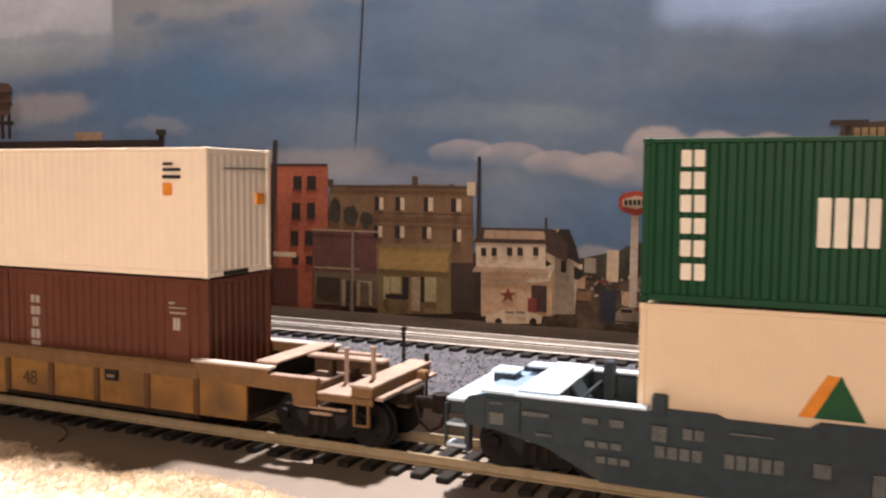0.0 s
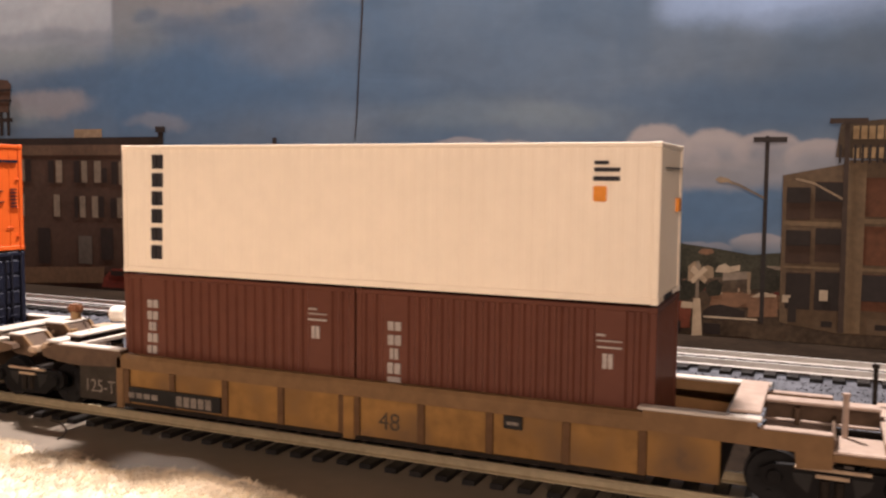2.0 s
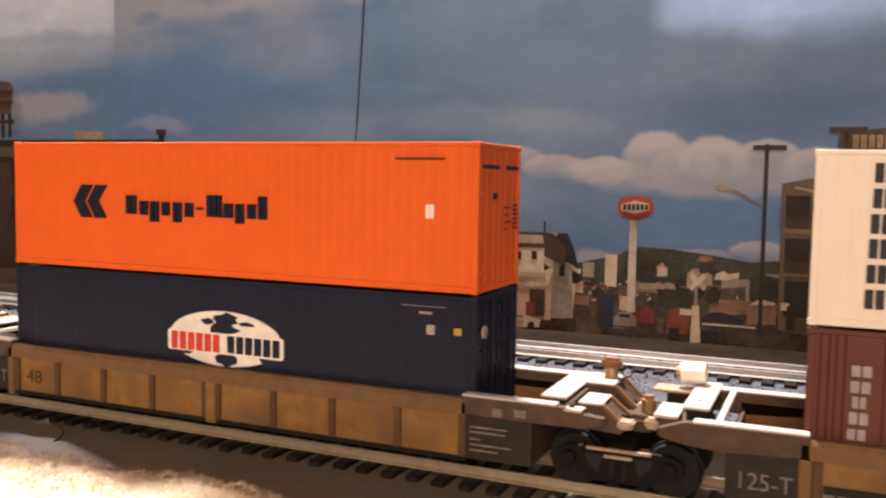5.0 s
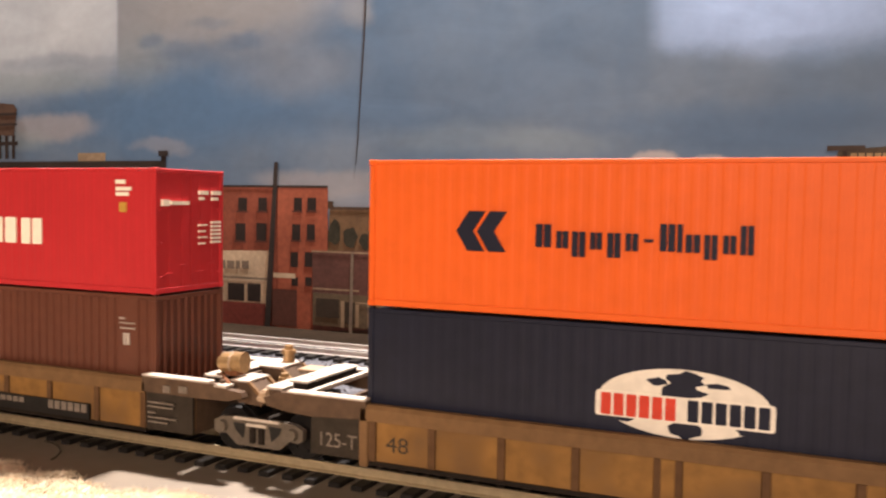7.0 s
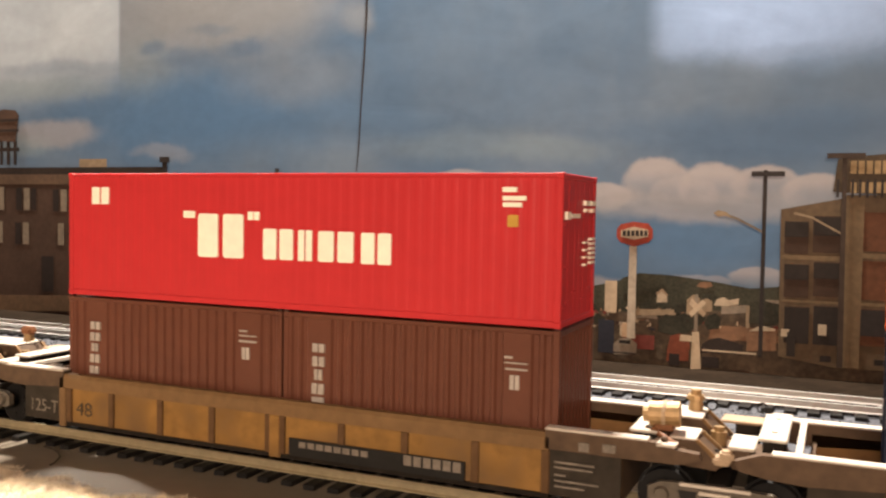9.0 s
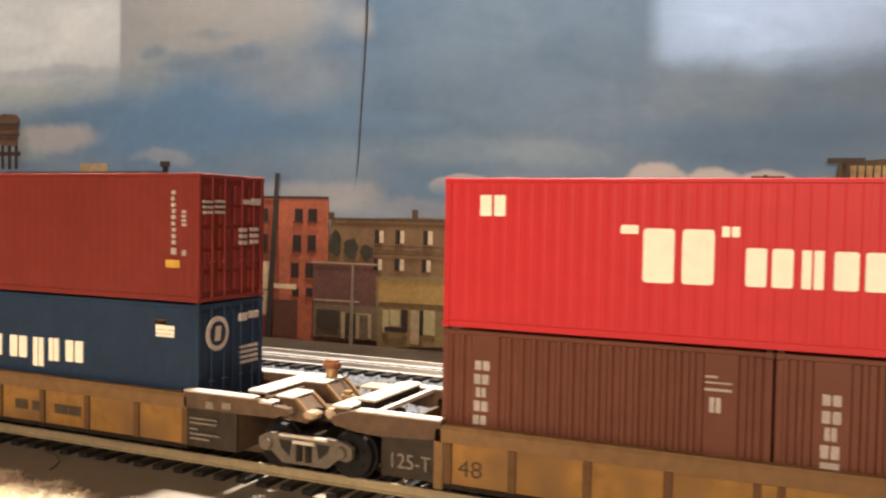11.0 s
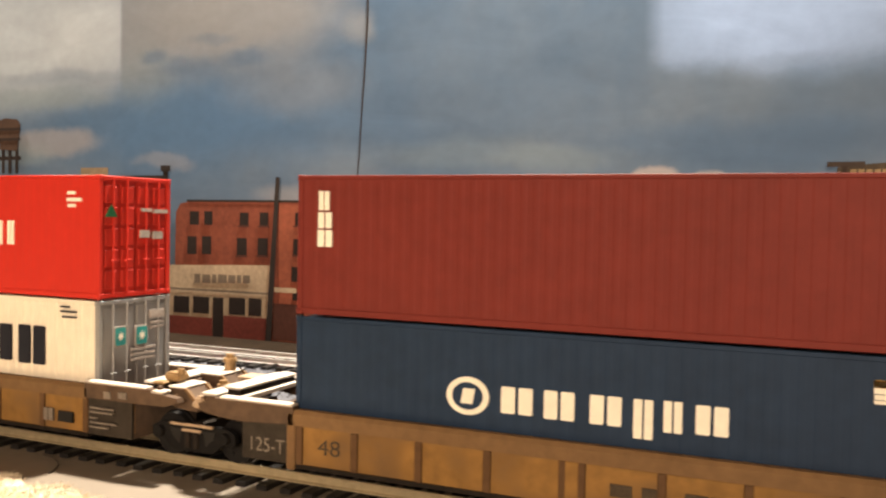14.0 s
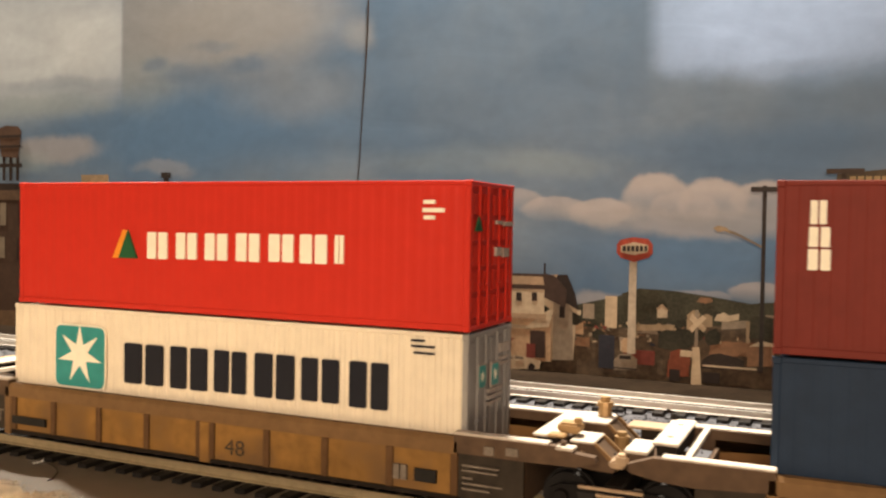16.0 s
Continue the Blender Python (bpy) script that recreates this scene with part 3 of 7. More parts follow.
printed("gable_wall", [(-0.1143, 0.0073), (-0.1048, 0.0079), (-0.1056, 0.0307), (-0.1098, 0.0360), (-0.1145, 0.0337)], "house_grey", 6, house)
panes("eaves", "glass_dark", 7, house, [(-0.1556, -0.1156, 0.0395, 0.0397)])
panes("window", "glass_dark", 7, house, [(-0.1445, -0.1410, 0.0335, 0.0375), (-0.1319, -0.1281, 0.0338, 0.0381), (-0.1490, -0.1466, 0.0292, 0.0314), (-0.1115, -0.1090, 0.0270, 0.0323)])
panes("aerial", "glass_dark", 6, house, [(-0.1195, -0.1186, 0.0459, 0.0518)])
station = printed("printed_building", [(-0.1501, 0.0041), (-0.1150, 0.0065), (-0.1154, 0.0293), (-0.1503, 0.0277)], "station", 8, back, "cream petrol station with a rust-red star")
printed("canopy", [(-0.1503, 0.0210), (-0.1249, 0.0210), (-0.1249, 0.0226), (-0.1503, 0.0226)], "tan_grey", 9, station)
printed("canopy", [(-0.1282, 0.0213), (-0.1165, 0.0224), (-0.1138, 0.0306), (-0.1167, 0.0302)], "house_wall", 9, station)

# upper storey of the station house: pale boards, a row of dark windows, brown eaves
printed("upper_wall", [(-0.1528, 0.0275), (-0.1185, 0.0282), (-0.1188, 0.0402), (-0.1531, 0.0399)], "house_wall", 9.2, station)
printed("eaves", [(-0.1544, 0.0392), (-0.1166, 0.0397), (-0.118, 0.0468), (-0.1506, 0.0464)], "umber", 9.6, station)
printed("eaves", [(-0.1492, 0.0413), (-0.1188, 0.0417), (-0.1195, 0.0455), (-0.1486, 0.0453)], "roof_tan", 9.7, station)
printed("gable", [(-0.1187, 0.036), (-0.1085, 0.0318), (-0.1081, 0.0401), (-0.1143, 0.0463), (-0.118, 0.0468)], "umber", 9.5, station)
printed("window", [(-0.1503, 0.0329), (-0.1477, 0.0329), (-0.1478, 0.0369), (-0.1504, 0.0369)], "glass_dark", 9.8, station)
printed("window", [(-0.1451, 0.0332), (-0.1425, 0.0332), (-0.1425, 0.0371), (-0.1451, 0.0372)], "glass_dark", 9.8, station)
printed("window", [(-0.1373, 0.0336), (-0.1347, 0.0336), (-0.1348, 0.0375), (-0.1374, 0.0375)], "glass_dark", 9.8, station)
printed("window", [(-0.1322, 0.0338), (-0.1296, 0.0338), (-0.1297, 0.0377), (-0.1323, 0.0378)], "glass_dark", 9.8, station)
printed("window", [(-0.1246, 0.0342), (-0.1221, 0.0342), (-0.1222, 0.0381), (-0.1247, 0.0381)], "glass_dark", 9.8, station)
printed("ledge", [(-0.1548, 0.0252), (-0.1175, 0.0259), (-0.1176, 0.0283), (-0.1535, 0.0278)], "roof_tan", 9.6, station)
printed("star_emblem", [(-0.1367, 0.0187), (-0.1356, 0.0162), (-0.1326, 0.0163), (-0.1349, 0.0145), (-0.1341, 0.0119), (-0.1367, 0.0133), (-0.1392, 0.0116), (-0.1384, 0.0143), (-0.1408, 0.0158), (-0.1378, 0.0161)], "rust", 9, station)
panes("doorway", "umber", 9, station, [(-0.1252, -0.1179, 0.0080, 0.0204)])
panes("pump", "brick_red", 10, station, [(-0.1268, -0.1224, 0.0077, 0.0143)])
van = printed("printed_car", [(-0.1476, 0.0021), (-0.1463, 0.0009), (-0.1201, 0.0028), (-0.1195, 0.0062), (-0.1230, 0.0070), (-0.1280, 0.0083), (-0.1388, 0.0082), (-0.1426, 0.0060), (-0.1470, 0.0051)], "cream_print", 11, back, "cream printed pickup car")
panes("car_window", "sign_grey", 12, van, [(-0.1376, -0.1332, 0.0065, 0.0076), (-0.1321, -0.1279, 0.0067, 0.0080)])
printed("car_wheel", [(-0.1390, 0.0024), (-0.1393, 0.0014), (-0.1403, 0.0006), (-0.1414, 0.0006), (-0.1423, 0.0011), (-0.1427, 0.0022), (-0.1424, 0.0032), (-0.1415, 0.0039), (-0.1403, 0.0040), (-0.1394, 0.0034)], "glass_dark", 12, van)
printed("car_wheel", [(-0.1222, 0.0036), (-0.1225, 0.0026), (-0.1234, 0.0019), (-0.1245, 0.0018), (-0.1254, 0.0024), (-0.1258, 0.0034), (-0.1254, 0.0044), (-0.1245, 0.0051), (-0.1234, 0.0052), (-0.1225, 0.0046)], "glass_dark", 12, van)
printed("printed_hill", [(-0.1282, 0.0065), (-0.1287, 0.0253), (-0.1182, 0.0303), (-0.1008, 0.0340), (-0.0853, 0.0379), (-0.0758, 0.0419), (-0.0610, 0.0415), (-0.0440, 0.0396), (-0.0289, 0.0374), (-0.0167, 0.0388), (-0.0159, 0.0151)], "hill", 1, back, "dark wooded printed hill")
printed("printed_lot", [(-0.1266, -0.0007), (-0.1271, 0.0240), (-0.0877, 0.0235), (-0.0514, 0.0271), (-0.0236, 0.0275), (-0.0139, 0.0256), (-0.0133, 0.0088)], "lot", 2, back, "hazy printed town lots")
panes("town_block", "cream_print", 4, back, [(-0.0906, -0.0852, 0.0237, 0.0379)])
panes("town_block", "house_grey", 4, back, [(-0.1008, -0.0955, 0.0273, 0.0340)])
panes("town_block", "brick_red", 4, back, [(-0.0819, -0.0760, 0.0098, 0.0135)])
panes("town_block", "lot_warm", 4, back, [(-0.0435, -0.0159, 0.0151, 0.0210)])
panes("town_block", "house_grey", 4, back, [(-0.0226, -0.0165, 0.0316, 0.0331)])
panes("town_block", "tan_grey", 4, back, [(-0.0759, -0.0658, 0.0249, 0.0270)])
panes("town_block", "house_wall", 4, back, [(-0.1065, -0.1017, 0.0227, 0.0309)])
panes("town_block", "station", 4, back, [(-0.1078, -0.1004, 0.0199, 0.0251)])
panes("town_block", "cream_print", 4, back, [(-0.0835, -0.0797, 0.0137, 0.0196)])
panes("town_block", "tan_grey", 4, back, [(-0.0299, -0.0286, 0.0207, 0.0300)])
panes("town_block", "tan_grey", 4, back, [(-0.0412, -0.0289, 0.0296, 0.0296)])
panes("town_block", "lot_warm", 4, back, [(-0.1180, -0.0974, 0.0145, 0.0188)])
panes("town_block", "house_grey", 4, back, [(-0.0780, -0.0671, 0.0221, 0.0235)])
panes("town_block", "brick_red", 4, back, [(-0.0767, -0.0681, 0.0083, 0.0146)])
printed("printed_tree", [(-0.0560, 0.0215), (-0.0556, 0.0232), (-0.0565, 0.0249), (-0.0594, 0.0260), (-0.0618, 0.0244), (-0.0633, 0.0240), (-0.0654, 0.0228), (-0.0669, 0.0207), (-0.0649, 0.0194), (-0.0641, 0.0179), (-0.0613, 0.0168), (-0.0591, 0.0165), (-0.0563, 0.0188), (-0.0559, 0.0198)], "leaf", 5, back, "dark printed tree clump")
printed("printed_tree", [(-0.0163, 0.0267), (-0.0182, 0.0289), (-0.0188, 0.0312), (-0.0206, 0.0305), (-0.0229, 0.0309), (-0.0253, 0.0303), (-0.0255, 0.0287), (-0.0268, 0.0260), (-0.0271, 0.0239), (-0.0245, 0.0219), (-0.0228, 0.0204), (-0.0207, 0.0223), (-0.0185, 0.0228), (-0.0163, 0.0244)], "leaf", 5, back)
printed("printed_tree", [(-0.1016, 0.0269), (-0.1013, 0.0285), (-0.1031, 0.0288), (-0.1042, 0.0296), (-0.1060, 0.0299), (-0.1071, 0.0295), (-0.1087, 0.0276), (-0.1080, 0.0265), (-0.1083, 0.0251), (-0.1076, 0.0237), (-0.1056, 0.0242), (-0.1040, 0.0239), (-0.1030, 0.0242), (-0.1015, 0.0253)], "leaf", 5, back)
printed("printed_tree", [(-0.0412, 0.0331), (-0.0424, 0.0336), (-0.0429, 0.0341), (-0.0446, 0.0345), (-0.0459, 0.0346), (-0.0476, 0.0337), (-0.0478, 0.0334), (-0.0487, 0.0327), (-0.0475, 0.0319), (-0.0471, 0.0317), (-0.0459, 0.0314), (-0.0444, 0.0313), (-0.0428, 0.0315), (-0.0427, 0.0324)], "leaf", 5, back)
printed("printed_tree", [(-0.0671, 0.0276), (-0.0669, 0.0283), (-0.0690, 0.0290), (-0.0703, 0.0295), (-0.0721, 0.0288), (-0.0740, 0.0285), (-0.0758, 0.0279), (-0.0751, 0.0271), (-0.0754, 0.0264), (-0.0734, 0.0258), (-0.0722, 0.0253), (-0.0701, 0.0252), (-0.0689, 0.0262), (-0.0672, 0.0268)], "leaf", 5, back)
printed("printed_tree", [(-0.0301, 0.0284), (-0.0297, 0.0293), (-0.0304, 0.0301), (-0.0327, 0.0297), (-0.0347, 0.0298), (-0.0358, 0.0296), (-0.0375, 0.0289), (-0.0387, 0.0279), (-0.0371, 0.0273), (-0.0365, 0.0266), (-0.0343, 0.0261), (-0.0326, 0.0269), (-0.0304, 0.0271), (-0.0300, 0.0276)], "leaf", 5, back)
printed("printed_tree", [(-0.1150, 0.0290), (-0.1166, 0.0308), (-0.1170, 0.0312), (-0.1186, 0.0322), (-0.1207, 0.0325), (-0.1228, 0.0320), (-0.1229, 0.0299), (-0.1241, 0.0285), (-0.1243, 0.0268), (-0.1221, 0.0252), (-0.1207, 0.0257), (-0.1188, 0.0254), (-0.1169, 0.0259), (-0.1150, 0.0271)], "leaf", 5, back)
printed("printed_tree", [(-0.0904, 0.0206), (-0.0902, 0.0214), (-0.0917, 0.0222), (-0.0927, 0.0229), (-0.0942, 0.0231), (-0.0951, 0.0218), (-0.0965, 0.0212), (-0.0959, 0.0202), (-0.0961, 0.0190), (-0.0956, 0.0187), (-0.0939, 0.0182), (-0.0925, 0.0180), (-0.0916, 0.0183), (-0.0904, 0.0197)], "leaf", 5, back)
printed("printed_tree", [(-0.0460, 0.0235), (-0.0473, 0.0244), (-0.0478, 0.0254), (-0.0495, 0.0261), (-0.0508, 0.0252), (-0.0525, 0.0249), (-0.0527, 0.0242), (-0.0536, 0.0230), (-0.0524, 0.0221), (-0.0520, 0.0212), (-0.0508, 0.0206), (-0.0492, 0.0204), (-0.0477, 0.0217), (-0.0475, 0.0223)], "leaf", 5, back)
panes("dark_kiosk", "kiosk", 6, back, [(-0.0930, -0.0859, 0.0055, 0.0204)])
car_b = printed("printed_car", [(-0.0483, 0.0088), (-0.0310, 0.0097), (-0.0306, 0.0134), (-0.0357, 0.0149), (-0.0408, 0.0158), (-0.0446, 0.0150), (-0.0476, 0.0126)], "car_dark", 6, back, "dark printed car behind a barrier")
panes("car_trim", "house_wall", 7, car_b, [(-0.0475, -0.0256, 0.0105, 0.0097)])
car_c = printed("printed_car", [(-0.0859, 0.0050), (-0.0759, 0.0058), (-0.0755, 0.0105), (-0.0786, 0.0128), (-0.0833, 0.0124), (-0.0860, 0.0097)], "house_grey", 6, back, "grey printed car at the pumps")
panes("car_window", "glass_dark", 7, car_c, [(-0.0835, -0.0785, 0.0103, 0.0118)])
panes("car_trim", "car_dark", 7, car_c, [(-0.0859, -0.0756, 0.0058, 0.0064)])
cart = printed("printed_tractor", [(-0.0626, 0.0040), (-0.0531, 0.0048), (-0.0533, 0.0122), (-0.0576, 0.0139), (-0.0621, 0.0115)], "rust", 6, back, "rust-orange printed tractor")
panes("tractor_wheel", "glass_dark", 7, cart, [(-0.0614, -0.0570, 0.0024, 0.0075), (-0.0474, -0.0404, 0.0028, 0.0073)])
xing = printed("printed_signal", [(-0.0522, 0.0015), (-0.0478, 0.0019), (-0.0490, 0.0179), (-0.0519, 0.0177)], "cream_print", 8, back, "white printed crossing signal")
printed("crossbuck", [(-0.0535, 0.0297), (-0.0523, 0.0322), (-0.0462, 0.0261), (-0.0474, 0.0244)], "cream_print", 9, xing)
printed("crossbuck", [(-0.0534, 0.0257), (-0.0521, 0.0241), (-0.0463, 0.0304), (-0.0479, 0.0319)], "cream_print", 10, xing)
panes("signal_mast", "house_grey", 8, xing, [(-0.0511, -0.0497, 0.0179, 0.0339)])
panes("signal_arm", "cream_print", 9, xing, [(-0.0568, -0.0520, 0.0134, 0.0160)])
sign = printed("printed_sign", [(-0.0856, 0.0611), (-0.0840, 0.0633), (-0.0783, 0.0646), (-0.0718, 0.0639), (-0.0698, 0.0615), (-0.0697, 0.0577), (-0.0713, 0.0557), (-0.0777, 0.0536), (-0.0838, 0.0553), (-0.0856, 0.0575)], "sign_red", 9, back, "red and white hexagonal sign on a pole")
printed("sign_face", [(-0.0837, 0.0606), (-0.0780, 0.0624), (-0.0717, 0.0612), (-0.0716, 0.0582), (-0.0778, 0.0566), (-0.0836, 0.0578)], "house_wall", 10, sign)
panes("sign_bar", "car_dark", 11, sign, [(-0.0829, -0.0814, 0.0582, 0.0606), (-0.0809, -0.0795, 0.0582, 0.0607), (-0.0790, -0.0776, 0.0583, 0.0607), (-0.0771, -0.0757, 0.0583, 0.0608),
              (-0.0752, -0.0738, 0.0584, 0.0608), (-0.0733, -0.0720, 0.0584, 0.0608)])
printed("sign_pole", [(-0.0800, 0.0129), (-0.0764, 0.0129), (-0.0766, 0.0539), (-0.0799, 0.0538)], "sign_pole", 8, sign)
pole_c = printed("printed_pole", [(-0.0248, 0.0089), (-0.0231, 0.0090), (-0.0233, 0.0871), (-0.0249, 0.0871)], "pole", 9, back, "dark printed pole with a street lamp")
panes("crossarm", "pole", 10, pole_c, [(-0.0296, -0.0165, 0.0845, 0.0866)])
printed("lamp_arm", [(-0.0423, 0.0687), (-0.0347, 0.0662), (-0.0247, 0.0610), (-0.0247, 0.0620), (-0.0347, 0.0673), (-0.0417, 0.0698)], "sign_grey", 10, pole_c)
printed("lamp_head", [(-0.0444, 0.0690), (-0.0423, 0.0674), (-0.0388, 0.0680), (-0.0372, 0.0667), (-0.0386, 0.0693), (-0.0424, 0.0703)], "tan_grey", 11, pole_c)
factory = printed("printed_building", [(-0.0170, 0.0098), (0.0056, 0.0066), (0.0280, 0.0073), (0.0256, 0.0772), (0.0061, 0.0771), (0.0049, 0.0755), (-0.0177, 0.0709)], "concrete", 6, back, "concrete-framed brick factory with a rooftop sign")
panes("brick_bay", "bay_brown", 7, factory, [(-0.0159, -0.0067, 0.0528, 0.0660), (-0.0051, 0.0058, 0.0535, 0.0684), (-0.0156, -0.0061, 0.0348, 0.0484), (-0.0044, 0.0062, 0.0357, 0.0496),
              (-0.0150, -0.0055, 0.0159, 0.0309), (-0.0039, 0.0069, 0.0160, 0.0318)])
panes("bay_window", "bay_dark", 8, factory, [(-0.0159, -0.0069, 0.0597, 0.0660), (-0.0050, 0.0056, 0.0605, 0.0681), (-0.0156, -0.0063, 0.0421, 0.0484), (-0.0044, 0.0060, 0.0430, 0.0494),
              (-0.0150, -0.0055, 0.0159, 0.0306), (-0.0039, 0.0069, 0.0160, 0.0316)])
panes("brick_bay", "bay_brick", 7, factory, [(0.0123, 0.0242, 0.0547, 0.0702), (0.0125, 0.0249, 0.0352, 0.0508), (0.0127, 0.0255, 0.0167, 0.0315)])
panes("bay_window", "bay_blue", 8, factory, [(0.0127, 0.0254, 0.0207, 0.0313)])
panes("string_course", "concrete_lit", 8, factory, [(-0.0171, 0.0070, 0.0503, 0.0522), (-0.0165, 0.0076, 0.0327, 0.0337), (0.0069, 0.0265, 0.0518, 0.0538), (0.0075, 0.0271, 0.0327, 0.0340)])
panes("corner_pier", "concrete_lit", 8, factory, [(0.0064, 0.0135, 0.0073, 0.0766)])
panes("notice", "house_wall", 9, factory, [(-0.0020, 0.0012, 0.0199, 0.0243), (-0.0161, -0.0129, 0.0184, 0.0215)])
panes("vent", "bay_dark", 9, factory, [(-0.0009, 0.0032, 0.0092, 0.0116), (0.0190, 0.0258, 0.0093, 0.0115), (-0.0137, -0.0105, 0.0103, 0.0204)])
printed("printed_pole", [(0.0053, 0.0071), (0.0076, 0.0073), (0.0066, 0.0932), (0.0050, 0.0932)], "pole_brown", 11, back, "brown printed utility pole")
panes("crossarm", "pole_brown", 12, factory, [(-0.0008, 0.0132, 0.0917, 0.0938)])
printed("lamp_arm", [(-0.0129, 0.0690), (-0.0057, 0.0673), (0.0056, 0.0608), (0.0056, 0.0618), (-0.0058, 0.0683), (-0.0123, 0.0700)], "tan_grey", 10, factory)
rooftop = printed("rooftop_sign", [(0.0018, 0.0783), (0.0267, 0.0767), (0.0261, 0.0938), (0.0095, 0.0925), (0.0032, 0.0915)], "sign_back", 9, factory, "tan rooftop sign with dark bars")
panes("sign_bar", "sign_tan", 10, rooftop, [(0.0079, 0.0101, 0.0855, 0.0907), (0.0082, 0.0104, 0.0778, 0.0820), (0.0108, 0.0130, 0.0855, 0.0907), (0.0111, 0.0133, 0.0779, 0.0821),
              (0.0137, 0.0159, 0.0855, 0.0907), (0.0140, 0.0162, 0.0779, 0.0821), (0.0166, 0.0188, 0.0855, 0.0907), (0.0169, 0.0191, 0.0779, 0.0821),
              (0.0195, 0.0217, 0.0855, 0.0907), (0.0198, 0.0219, 0.0779, 0.0821), (0.0224, 0.0245, 0.0855, 0.0906), (0.0227, 0.0248, 0.0779, 0.0821)])
panes("sign_strut", "pole", 10, rooftop, [(0.0030, 0.0040, 0.0760, 0.0833), (0.0058, 0.0067, 0.0761, 0.0833), (0.0085, 0.0094, 0.0761, 0.0833), (0.0112, 0.0121, 0.0761, 0.0833),
              (0.0139, 0.0148, 0.0761, 0.0833), (0.0166, 0.0175, 0.0762, 0.0833), (0.0192, 0.0201, 0.0762, 0.0833), (0.0219, 0.0228, 0.0762, 0.0833)])
town_clutter(*(-0.1271, -0.0171, 0.0150, 0.0254))

# pale houses, trees and walls of the print between the hill and the crossing
printed("town_house", [(-0.0675, 0.0294), (-0.0673, 0.0339), (-0.0654, 0.0351), (-0.063, 0.0332), (-0.0629, 0.0297)], "house_wall", 5.0, back)
printed("town_roof", [(-0.0679, 0.0335), (-0.0654, 0.0356), (-0.0625, 0.033), (-0.0629, 0.0323), (-0.0654, 0.0342), (-0.0673, 0.0329)], "roof_tan", 5.1, back)
printed("town_house", [(-0.0546, 0.0251), (-0.0546, 0.0314), (-0.0519, 0.0338), (-0.0491, 0.0323), (-0.0487, 0.0254)], "tan_grey", 5.0, back)
printed("town_house", [(-0.0489, 0.026), (-0.0488, 0.0311), (-0.0463, 0.0324), (-0.044, 0.0313), (-0.0439, 0.0269)], "tan_grey", 5.05, back)
printed("town_house", [(-0.0433, 0.0295), (-0.0423, 0.0321), (-0.0393, 0.0334), (-0.0373, 0.0321), (-0.0331, 0.0331), (-0.0332, 0.0306), (-0.0381, 0.0294)], "house_wall", 5.0, back)
printed("town_wall", [(-0.0772, 0.023), (-0.077, 0.026), (-0.0589, 0.0267), (-0.0591, 0.0244)], "tan_grey", 4.9, back)
printed("town_wall", [(-0.0402, 0.026), (-0.0401, 0.0297), (-0.0294, 0.0304), (-0.0293, 0.0273), (-0.0348, 0.0265)], "house_grey", 4.9, back)
printed("town_mast", [(-0.0301, 0.0211), (-0.0302, 0.03), (-0.0292, 0.0301), (-0.0288, 0.0212)], "tan_grey", 5.1, back)
printed("town_tree", [(-0.0666, 0.0167), (-0.0665, 0.022), (-0.0634, 0.0245), (-0.0589, 0.024), (-0.0555, 0.0256), (-0.0516, 0.0235), (-0.0509, 0.0196), (-0.0542, 0.0165), (-0.062, 0.0157)], "leaf", 5.3, back)
printed("town_tree", [(-0.0471, 0.0216), (-0.0456, 0.0251), (-0.0424, 0.0264), (-0.0401, 0.0243), (-0.0409, 0.0197), (-0.0454, 0.0188)], "leaf", 5.3, back)
printed("town_tree", [(-0.06, 0.0253), (-0.059, 0.0288), (-0.0557, 0.0299), (-0.0547, 0.0262)], "leaf", 5.0, back)
printed("town_tree", [(-0.0289, 0.0228), (-0.0286, 0.0318), (-0.0245, 0.0331), (-0.0192, 0.0318), (-0.0182, 0.0236)], "leaf", 5.0, back)
printed("town_wall", [(-0.0453, 0.0143), (-0.0443, 0.0195), (-0.0315, 0.0213), (-0.0305, 0.0171), (-0.0334, 0.0149)], "lot_warm", 4.8, back)
printed("town_wall", [(-0.0825, 0.0132), (-0.0825, 0.0191), (-0.0769, 0.0204), (-0.0762, 0.0131)], "station", 5.2, back)
printed("town_wall", [(-0.0618, 0.009), (-0.0613, 0.015), (-0.0575, 0.0165), (-0.053, 0.0152), (-0.0527, 0.0097)], "rust", 5.4, back)
printed("town_canopy", [(-0.0572, 0.0134), (-0.0568, 0.0161), (-0.0528, 0.0159), (-0.0525, 0.0136)], "house_wall", 5.5, back)
printed("town_wall", [(-0.0296, 0.011), (-0.0291, 0.0195), (-0.0184, 0.0208), (-0.0176, 0.012)], "lot_warm", 4.8, back)
printed("town_canopy", [(-0.0288, 0.0195), (-0.0241, 0.0223), (-0.0184, 0.0211), (-0.0184, 0.0202)], "house_wall", 5.0, back)
printed("town_tree", [(-0.083, 0.0321), (-0.0832, 0.0394), (-0.0753, 0.0418), (-0.065, 0.0417), (-0.0637, 0.0366), (-0.0751, 0.0331)], "hill", 1.3, back)
printed("hill_field", [(-0.0509, 0.0373), (-0.0493, 0.0392), (-0.0449, 0.0392), (-0.044, 0.0376), (-0.047, 0.0366)], "lot_warm", 1.4, back)
panes("marker_post", "tan_low", 5, back, [(-0.0794, -0.0780, -0.0091, -0.0023), (-0.0472, -0.0458, -0.0047, -0.0008)])
